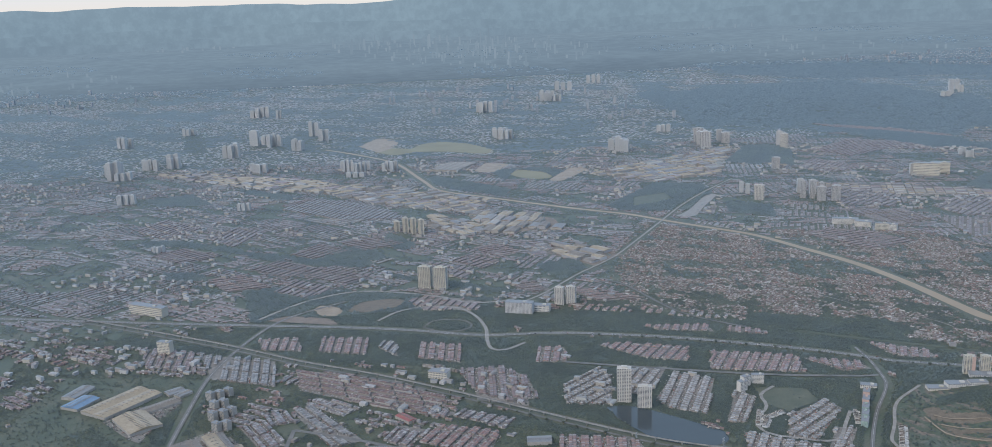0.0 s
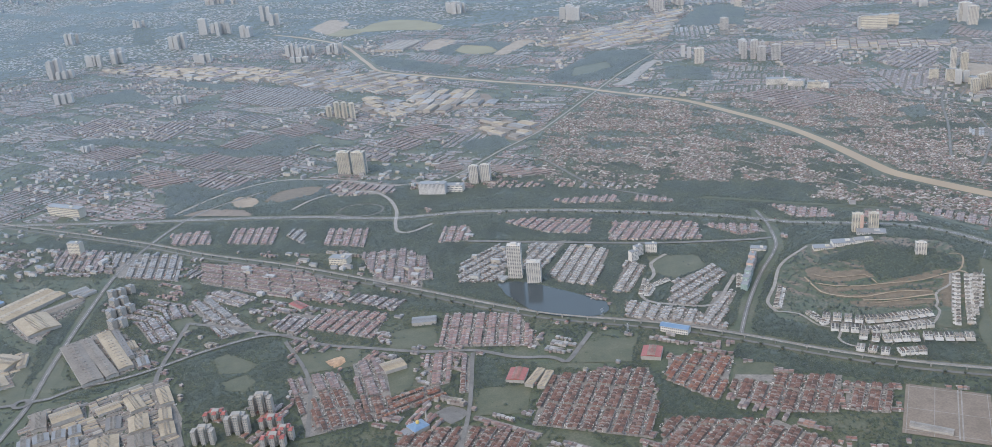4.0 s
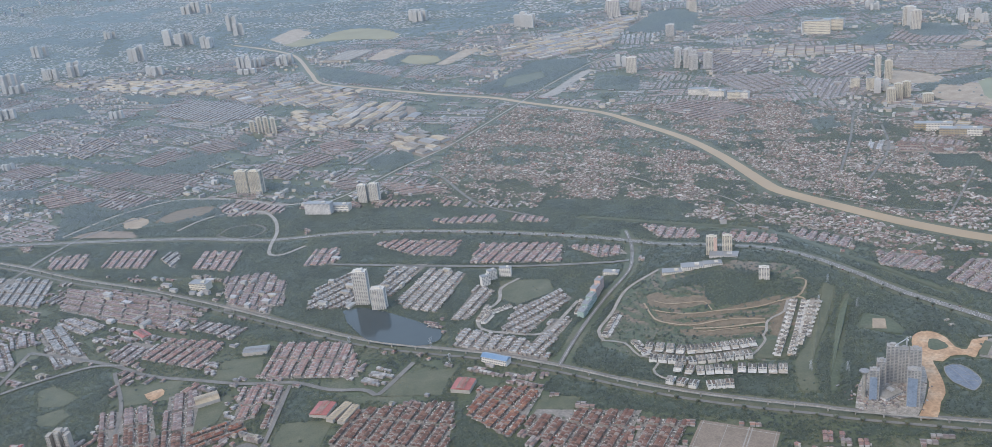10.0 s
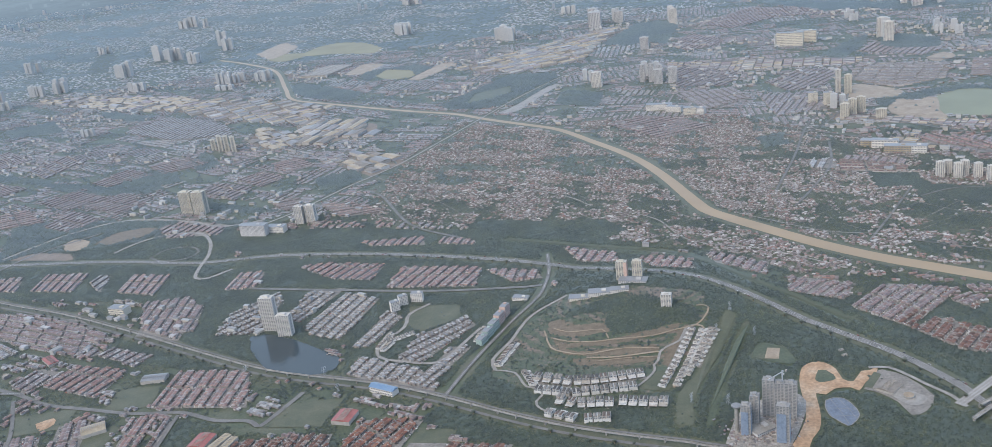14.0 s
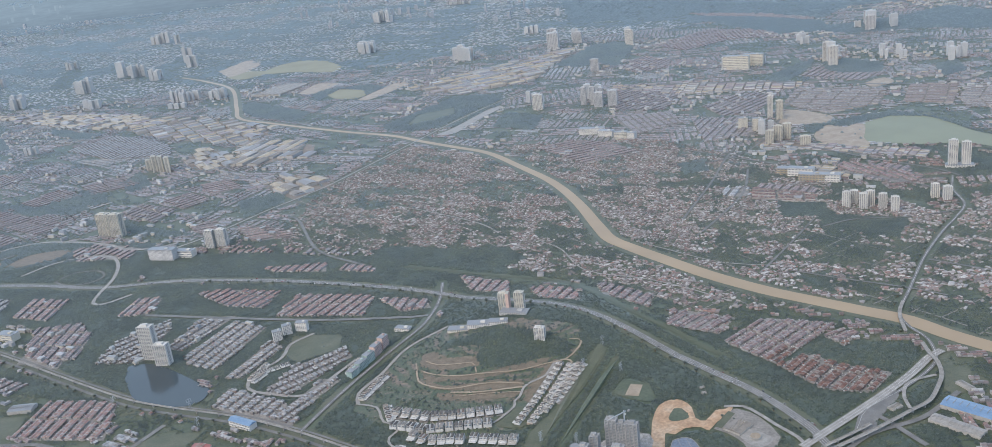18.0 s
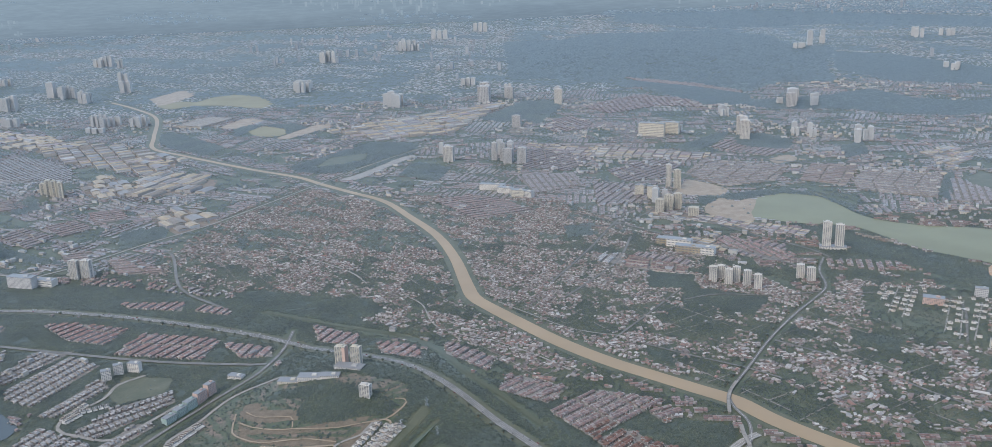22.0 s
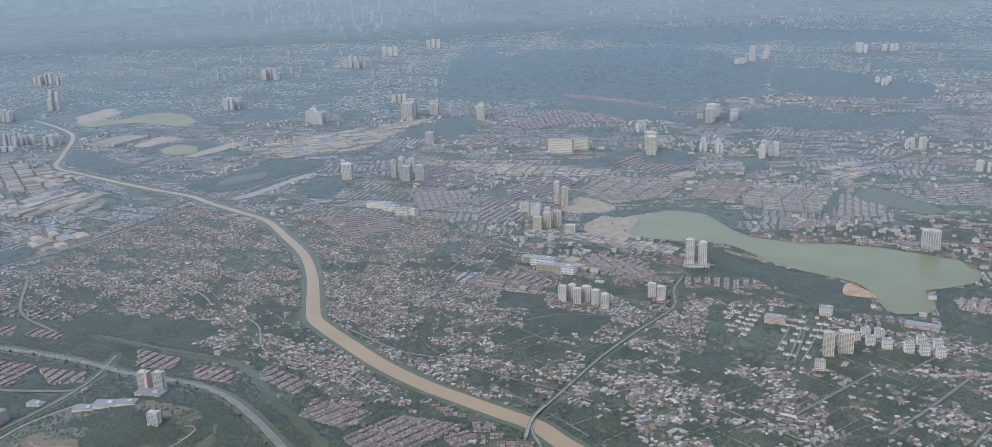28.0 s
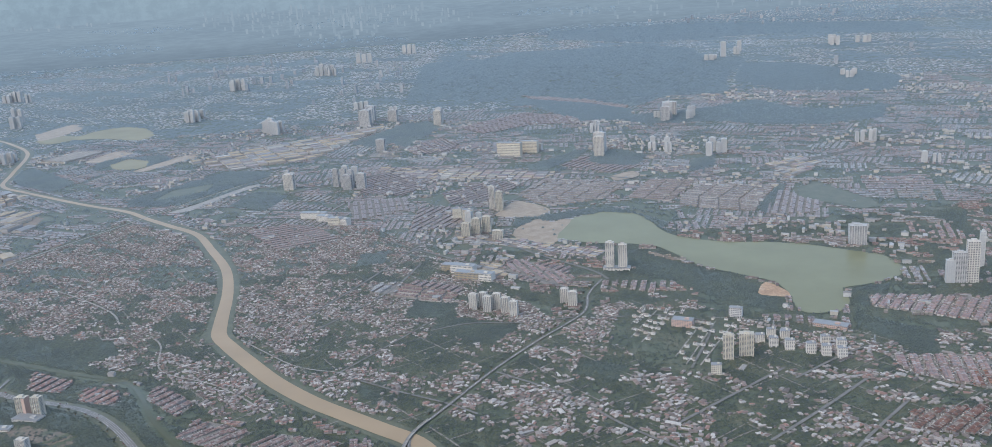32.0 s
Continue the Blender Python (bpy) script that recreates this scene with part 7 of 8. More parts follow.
# white mid-rise blocks
MID = [
    (178.8, 772.8, 5.0, 21.8, 0.5, "tower_white", 5, "white slab of low flats"),
    (196.6, 742.8, 6.0, 10.5, 0.5, "tower_cream", 5, "cream slab of low flats"),
    (294.4, 723.0, 8.5, 7.3, 0.5, "tower_cream", 12, "cream apartment tower above the lake"),
    (301.2, 709.2, 10.4, 8.2, 0.5, "tower_cream", 12, "cream apartment tower above the lake"),
    (312.6, 692.9, 5.1, 11.0, 0.3, "tower_cream", 5, "cream low flats beside the lake"),
    (277.6, 588.8, 4.5, 17.3, 0.3, "tan_roof", 3, "tan shop block beside the road"),
    (284.1, 569.2, 4.8, 16.8, 0.3, "tan_roof", 3, "tan shop block beside the road"),
    (-55.0, 441.5, 5.4, 4.6, 1.2, "tower_white", 7, "white block of flats beside the field"),
    (-50.7, 447.5, 5.4, 4.6, 1.2, "tower_white", 7, "white block of flats beside the field"),
    (-43.2, 449.0, 5.0, 6.2, 0.6, "tower_white", 7, "white block of flats beside the field"),
    (-15.0, 390.5, 3.0, 6.0, 1.87, "green_net", 5, "low block wrapped in green netting"),
    (-11.5, 396.5, 3.6, 6.0, 1.87, "green_net", 5, "long block wrapped in green netting"),
    (-8.0, 402.5, 4.2, 6.0, 1.87, "green_net", 6, "long block wrapped in green netting"),
    (-4.5, 408.5, 5.2, 6.0, 1.87, "tower_red", 7, "unfinished terracotta block beside green netting"),
    (-1.0, 414.5, 6.0, 5.0, 1.87, "tower_red", 7, "unfinished terracotta block beside green netting"),
    (-146.5, 597.2, 7.6, 18.5, 0.5, "tower_grey", 10, "long slab block of grey flats"),
    (-132.1, 597.1, 4.5, 12.7, 0.5, "tower_white", 3, "broad white shopping mall"),
    (-208.9, 496.2, 3.9, 11.3, 0.4, "tower_cream", 3, "cream hall with a pale roof"),
    (378.5, 555.5, 1.6, 17.0, 0.5, "tower_white", 2, "wide white podium under twin towers"),
    (36.0, 412.8, 1.0, 10.0, 0.65, "tower_cream", 2, "low cream wing of the podium"),
    (46.0, 411.6, 1.7, 11.0, 0.7, "tower_white", 3, "long low white podium building"),
    (55.5, 409.2, 1.3, 9.0, 0.7, "tower_white", 2, "low white wing of the podium"),
    (64.5, 417.5, 1.2, 14.0, 0.45, "tower_grey", 2, "grey parking podium under the towers"),
    (9.0, 430.0, 1.6, 8.0, 0.4, "tower_white", 2, "white hall beside the junction"),
    (-332.0, 492.2, 4.6, 4.4, 0.2, "wall", 6, "beige walk-up flats in a tight group"),
    (-327.5, 493.1, 4.6, 4.4, 0.2, "wall", 6, "beige walk-up flats in a tight group"),
    (-323.2, 495.8, 4.6, 4.4, 0.2, "wall", 6, "beige walk-up flats in a tight group"),
    (-328.2, 479.2, 4.6, 4.4, 0.2, "wall", 6, "beige walk-up flats in a tight group"),
    (-323.6, 480.8, 4.6, 4.4, 0.2, "wall", 6, "beige walk-up flats in a tight group"),
    (-326.9, 465.4, 4.6, 4.4, 0.2, "wall", 6, "beige walk-up flats in a tight group"),
    (-322.0, 466.7, 4.6, 4.4, 0.2, "wall", 6, "beige walk-up flats in a tight group"),
    (-318.0, 469.2, 4.6, 4.4, 0.2, "wall", 6, "beige walk-up flats in a tight group"),
    (-323.1, 452.0, 4.6, 4.4, 0.2, "wall", 6, "beige walk-up flats in a tight group"),
    (-318.5, 452.6, 4.6, 4.4, 0.2, "wall", 6, "beige walk-up flats in a tight group"),
    (-306.0, 625.4, 6.9, 0.0, 0.6, "tower_white", 3, "small pale house among trees"),
    (-399.1, 658.2, 6.6, 31.0, 0.3, "tower_cream", 5, "long cream hostel block"),
    (-371.0, 572.7, 8.0, 8.6, 0.5, "tower_cream", 8, "cream block of flats"),
    (385.4, 451.3, 3.8, 11.0, 0.3, "tower_red", 5, "long pink and white hostel block"),
    (416.7, 455.4, 5.2, 6.9, 0.3, "tower_grey", 5, "grey block standing in an open yard"),
    (414.4, 418.7, 4.2, 4.4, 0.6, "tower_white", 7, "white block of flats with dark base"),
    (422.8, 424.4, 4.0, 4.5, 0.6, "tower_white", 7, "white block of flats with dark base"),
    (428.2, 420.2, 4.0, 4.5, 0.6, "tower_white", 7, "white block of flats with dark base"),
    (418.3, 411.7, 4.8, 4.3, 0.6, "tower_white", 7, "white block of flats with dark base"),
    (424.1, 405.9, 5.1, 4.6, 0.6, "tower_white", 7, "white block of flats with dark base"),
    (431.7, 399.0, 5.3, 4.5, 0.6, "tower_white", 7, "white block of flats with dark base"),
    (442.7, 406.0, 4.8, 4.3, 0.6, "tower_white", 7, "white block of flats with dark base"),
    (437.3, 394.3, 5.3, 4.5, 0.6, "tower_white", 7, "white block of flats with dark base"),
    (447.3, 398.9, 5.0, 4.3, 0.6, "tower_white", 7, "white block of flats with dark base"),
    (442.9, 389.6, 5.2, 4.4, 0.6, "tower_white", 7, "white block of flats with dark base"),
    (456.7, 426.9, 1.8, 17.0, 0.2, "tower_red", 2, "long row of shops with red roofs"),
    (282.8, 583.5, 5.3, 16.7, 0.3, "tower_white", 3, "long white shop block"),
    (292.2, 564.2, 5.1, 16.3, 0.3, "tower_white", 3, "long white shop block"),
    (188.1, 758.3, 4.9, 13.6, 0.2, "tower_white", 5, "white block of low flats"),
    (203.4, 740.5, 5.3, 11.3, 0.2, "tower_white", 5, "white block of low flats"),
    (376.1, 961.1, 14.3, 26.9, 0.3, "tower_cream", 8, "long pinkish block of flats"),
    (398.7, 970.5, 12.4, 20.4, 0.3, "tower_cream", 8, "long pale block of flats"),
    (379.8, 389.3, 4.9, 4.8, 0.5, "tower_cream", 5, "cream podium beside the flats"),
]
for x, y, h, w, turn, wall, rows, label in MID:
    if w > 0.5:
        block("apartment_block", x, y, w, min(max(w * 0.5, 3.2), 6), h, turn - 0.9, wall, "roof_pale", label, "flats", "mid-rise blocks", rows=rows)

# stepped flats: four joined wings
def stepped(x, y, h, w, turn, roof, label):
    ob = thing("stepped_block", mesh_data("core", *boxes([(0, 0, -0.5, w * 0.3, w * 0.25, h + 1.1, 0)]), M["wall"]), label, "flats", "stepped flats",
               at=Matrix.Translation((x, y, float(gz(x, y)))) @ Matrix.Rotation(turn, 4, "Z"))
    for i in range(5):
        ox, oy, hh = (i - 2) * w * 0.2, (0.12 if i % 2 else -0.12) * w, h * (1 - 0.05 * abs(i - 2))
        wing = part("wing", mesh_data("wing", *boxes([(ox, oy, -0.5, w * 0.19, w * 0.34, hh + 0.5, 0)]), M["wall"]), ob)
        if roof:
            part("wing_roof", mesh_data("wing_roof", *roofs([(ox, oy, hh, w * 0.2, w * 0.38, 0.6, 0)], 0.2), M[roof]), wing)
        win = [(ox + sx * w * 0.05, oy + s * w * 0.171, (k + 0.4) * hh / 7, w * 0.05, 0.06, hh / 16, 0) for k in range(7) for s in (-1, 1) for sx in (-1, 1)]
        tagged(part("glazing", mesh_data("glazing", *boxes(win), M["glass"]), wing), kind="stuff")


for x, y, h, w in ((-261.8, 330.4, 6.9, 8.9), (-249.0, 333.8, 8.1, 9.5), (-240.5, 345.6, 8.9, 9.3)):
    stepped(x, y, h, w, -0.2, "", "white stepped flats with narrow wings")
for x, y, h, w in ((-259.5, 346.6, 3.6, 9.3), (-234.5, 320.3, 4.6, 9.7), (-230.9, 323.7, 5.2, 8.4), (-236.1, 333.6, 4.7, 9.1)):
    stepped(x, y, h, w, -0.2, "red_roof", "low flats with bright red roofs")

# far and middle towers
FAR_T = [
    (-443.2, 1410.6, 21.0, 17.7, "tower_white"), (-433.0, 1415.7, 21.1, 11.0, "tower_white"), (-385.2, 1257.2, 13.1, 23.8, "tower_white"), (-267.2, 1220.8, 14.6, 17.5, "tower_white"),
    (-252.1, 1215.2, 12.6, 14.6, "tower_grey"), (-212.0, 1207.2, 13.6, 17.4, "tower_white"), (-258.1, 1182.4, 6.7, 23.6, "tower_white"), (-569.9, 1264.3, 26.4, 17.7, "tower_white"),
    (-556.8, 1253.3, 11.9, 22.4, "tower_cream"), (-539.3, 1333.0, 15.8, 23.9, "tower_cream"), (-632.2, 1589.5, 18.5, 24.5, "tower_white"), (-507.9, 1338.5, 18.5, 17.8, "tower_grey"),
    (-419.3, 1539.2, 24.0, 14.5, "tower_grey"), (-386.9, 1512.5, 20.1, 21.4, "tower_cream"), (-346.6, 1457.3, 16.1, 19.5, "tower_white"), (-449.7, 1976.8, 22.7, 30.7, "tower_cream"),
    (-512.9, 1087.3, 11.4, 20.5, "tower_white"), (-374.9, 1005.4, 8.3, 14.4, "tower_white"), (-429.3, 839.7, 6.4, 10.1, "tower_white"), (-31.2, 1467.8, 16.3, 22.4, "tower_white"),
    (-27.5, 1454.7, 16.9, 21.0, "tower_white"), (104.5, 1264.2, 20.6, 11.4, "tower_white"), (112.1, 1252.0, 16.4, 9.1, "tower_cream"), (159.9, 2055.5, 21.9, 33.1, "tower_white"),
    (-3.7, 1848.8, 21.8, 29.5, "tower_grey"), (232.6, 1277.9, 23.6, 16.9, "tower_grey"), (269.4, 1311.2, 16.1, 11.9, "tower_grey"), (225.7, 1439.4, 13.0, 23.6, "tower_cream"),
    (-334.2, 1619.2, 25.2, 8.8, "tower_grey"), (-324.3, 1616.0, 22.7, 8.8, "tower_grey"), (-422.7, 1547.9, 22.8, 13.3, "tower_grey"), (-397.4, 1531.6, 16.6, 23.8, "tower_cream"),
    (-347.8, 1451.8, 17.0, 17.0, "tower_white"), (-460.0, 1973.2, 16.6, 32.1, "tower_white"), (-415.2, 1942.3, 18.0, 12.0, "tower_white"), (-214.9, 1211.1, 12.5, 19.2, "tower_white"),
    (326.3, 1232.5, 20.0, 10.2, "tower_white"), (469.4, 938.7, 20.4, 10.5, "tower_white"), (498.8, 1079.5, 9.3, 14.8, "tower_white"), (594.7, 1099.2, 21.8, 13.3, "tower_grey"),
    (626.7, 1102.0, 15.3, 11.4, "tower_white"), (523.2, 933.2, 12.3, 6.5, "tower_white"), (535.3, 921.4, 12.2, 6.4, "tower_white"), (373.8, 977.1, 12.6, 19.1, "tower_cream"),
    (404.0, 978.2, 9.3, 20.8, "tower_cream"), (571.3, 886.9, 14.1, 7.0, "tower_grey"), (578.6, 877.0, 14.0, 6.9, "tower_grey"), (1193.7, 1831.4, 20.2, 22.1, "tower_white"),
    (1250.0, 1807.2, 16.9, 28.1, "tower_white"), (926.8, 1748.5, 28.4, 11.8, "tower_white"), (991.7, 1828.3, 21.3, 10.8, "tower_white"), (967.5, 1343.2, 10.4, 25.8, "tower_white"),
    (-576.4, 1292.1, 20.4, 25.1, "tower_cream"), (-541.7, 1341.2, 15.0, 20.9, "tower_cream"), (-511.5, 1351.6, 19.5, 17.6, "tower_white"),
    (-440.5, 1412.7, 21.3, 25.8, "tower_white"), (-387.1, 1266.2, 11.8, 23.3, "tower_white"), (-554.5, 1724.7, 13.3, 22.3, "tower_white"), (-385.1, 1511.4, 17.8, 21.7, "tower_white"),
    (-345.8, 1448.3, 19.0, 15.2, "tower_white"), (-269.2, 1246.6, 14.2, 18.2, "tower_white"), (-246.8, 1229.7, 12.3, 16.3, "tower_white"), (-212.0, 1221.5, 10.7, 16.3, "tower_white"),
    (-27.9, 1492.7, 14.8, 25.9, "tower_white"), (106.8, 1270.3, 17.1, 29.3, "tower_cream"), (149.4, 929.1, 13.1, 10.4, "tower_white"), (204.4, 912.6, 14.8, 7.7, "tower_grey"),
    (213.8, 905.2, 14.7, 7.6, "tower_grey"), (300.6, 700.0, 11.4, 6.1, "tower_white"), (308.5, 699.7, 9.4, 5.1, "tower_white"),
    (518.8, 920.0, 9.3, 7.9, "tower_white"), (530.2, 904.3, 9.9, 7.8, "tower_white"), (559.3, 867.7, 14.0, 7.5, "tower_white"), (575.0, 878.5, 12.2, 8.9, "tower_grey"),
    (717.0, 865.5, 11.6, 7.7, "tower_white"), (727.9, 860.9, 12.9, 8.9, "tower_white"), (716.2, 754.2, 10.4, 6.2, "tower_grey"), (725.9, 750.3, 9.2, 6.2, "tower_grey"),
    (148.7, 2015.3, 19.9, 26.7, "tower_white"), (171.3, 2000.3, 17.1, 18.6, "tower_white"), (358.8, 2431.0, 25.6, 35.7, "tower_white"), (878.8, 1692.4, 11.8, 28.6, "tower_white"),
    (963.5, 1773.7, 17.3, 12.5, "tower_white"), (952.4, 1316.1, 13.3, 15.2, "tower_white"), (107.3, 1258.6, 17.8, 10.1, "tower_white"), (-25.0, 1442.3, 16.2, 20.9, "tower_white"),
    (241.4, 2265.8, 22.3, 39.2, "tower_white"), (1182.0, 1796.6, 17.7, 18.0, "tower_white"), (-310.8, 1548.0, 21.9, 17.9, "tower_grey"), (-12.9, 1868.2, 20.7, 19.6, "tower_white"),
    (492.7, 1056.5, 9.0, 11.9, "tower_white"), (619.2, 1086.9, 11.7, 10.8, "tower_white"), (585.9, 1113.7, 9.5, 7.9, "tower_grey"),
    (550.7, 468.7, 13.4, 5.8, "tower_grey"), (583.7, 487.7, 21.7, 3.8, "tower_white"), (406.9, 490.1, 167.3, 0.0, "tower_white"),
]
for x, y, h, w, paint in FAR_T:
    if w > 0.5:
        turn = -0.4 + rng.uniform(-0.2, 0.2)
        n = min(max(int(round(w / (h * 0.42))), 1), 3)
        for i in range(n):
            o = (i - (n - 1) / 2) * w / n
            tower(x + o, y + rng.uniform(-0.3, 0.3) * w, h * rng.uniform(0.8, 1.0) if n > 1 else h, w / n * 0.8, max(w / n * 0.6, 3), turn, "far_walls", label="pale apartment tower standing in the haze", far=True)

# dim skyline far off
k = 5200
fx, fy = rng.uniform(-1500, 2600, k), rng.uniform(1500, 4150, k)
core = np.exp(-((fx - 120 - 0.02 * fy) / 800) ** 2 - ((fy - 3600) / 700) ** 2)
keep = ((np.sin(fx / 190 + 1) + np.sin(fy / 260 + fx / 400) > 0.9 - 1.4 * core) & (rng.random(k) < 0.3 + 0.5 * core)) & ~inside(WOODS[0], fx, fy) & seen(fx, fy)
fx, fy, core = fx[keep], fy[keep], core[keep]
fw, fh = rng.uniform(4, 8, len(fx)) * (0.6 + 0.4 * fy / 2500), rng.uniform(5, 15, len(fx)) * (1 + 1.6 * core * rng.random(len(fx)) ** 3 * 2)
near = fy < 2750
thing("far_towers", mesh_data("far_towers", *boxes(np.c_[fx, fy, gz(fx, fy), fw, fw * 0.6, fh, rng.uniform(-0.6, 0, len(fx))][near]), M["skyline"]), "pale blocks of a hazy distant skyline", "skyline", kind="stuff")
# the farthest towers glow in haze blue instead of taking the light
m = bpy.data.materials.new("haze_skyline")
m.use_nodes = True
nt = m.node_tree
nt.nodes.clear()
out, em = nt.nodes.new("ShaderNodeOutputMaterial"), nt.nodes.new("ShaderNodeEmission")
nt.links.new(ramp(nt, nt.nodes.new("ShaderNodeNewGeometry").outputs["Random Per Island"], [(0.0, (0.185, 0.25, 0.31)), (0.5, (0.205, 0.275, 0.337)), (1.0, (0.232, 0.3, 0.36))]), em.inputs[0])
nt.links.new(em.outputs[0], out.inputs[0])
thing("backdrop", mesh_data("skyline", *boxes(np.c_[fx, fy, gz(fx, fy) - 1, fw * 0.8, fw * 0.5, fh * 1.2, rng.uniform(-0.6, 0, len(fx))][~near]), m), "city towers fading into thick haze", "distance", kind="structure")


# lorries, stacks and cars in the factory yards
lx, ly = rng.uniform(-390, -270, 5200), rng.uniform(330, 505, 5200)
m = lies(lx, ly) == WORKS
lx, ly = lx[m], ly[m]
m = np.zeros(len(lx), bool)
for pts in YARDS:
    m |= inside(pts, lx, ly)
lx, ly = lx[m], ly[m]
n = len(lx)
thing("yard_clutter", mesh_data("yard_clutter", *boxes(np.c_[lx, ly, np.full(n, 0.12), rng.uniform(0.5, 1.6, n), rng.uniform(0.3, 0.5, n), rng.uniform(0.2, 0.55, n), rng.choice([0.55, 2.1, 1.2], n) + rng.normal(0, 0.05, n)]), M["patchwork"]), "lorries, cars and stacks in factory yards", "vehicles", kind="stuff")


# factory sheds
def shed(pts, mat, high, label):
    """A large low factory hall over an outline of four corners, with a shallow ridged roof and roof lights."""
    p = np.array(pts, float)
    u, v = (p[1] - p[0] + p[2] - p[3]) / 2, (p[3] - p[0] + p[2] - p[1]) / 2
    if np.linalg.norm(v) > np.linalg.norm(u):
        u, v = v, -u
    w, d = np.linalg.norm(u), np.linalg.norm(v)
    c = p.mean(0)
    turn = math.atan2(u[1], u[0])
    ob = thing("factory_hall", mesh_data("walls", *boxes([(0, 0, -0.5, w, d, high + 0.5, 0)]), M["wall"]), label, "factory", "factory halls",
               at=Matrix.Translation((c[0], c[1], 0.15)) @ Matrix.Rotation(turn, 4, "Z"))
    n = max(1, int(d / 9))
    for i in range(n):
        r = part("roof", mesh_data("roof", *roofs([(0, (i + 0.5 - n / 2) * d / n, high, w * 1.01, d / n, 0.08 * d / n, 0)]), M[mat]), ob)
    lights = [((k + 0.5 - 6) * w / 12, (i + 0.5 - n / 2) * d / n, high + 0.066 * d / n, 0.16, d / n * 0.4, 0.2, 0) for k in range(12) for i in range(n)]
    tagged(part("skylight_strip", mesh_data("skylight_strip", *boxes(lights), M["concrete"]), ob), kind="stuff")
    mark(pts, ESTATE)


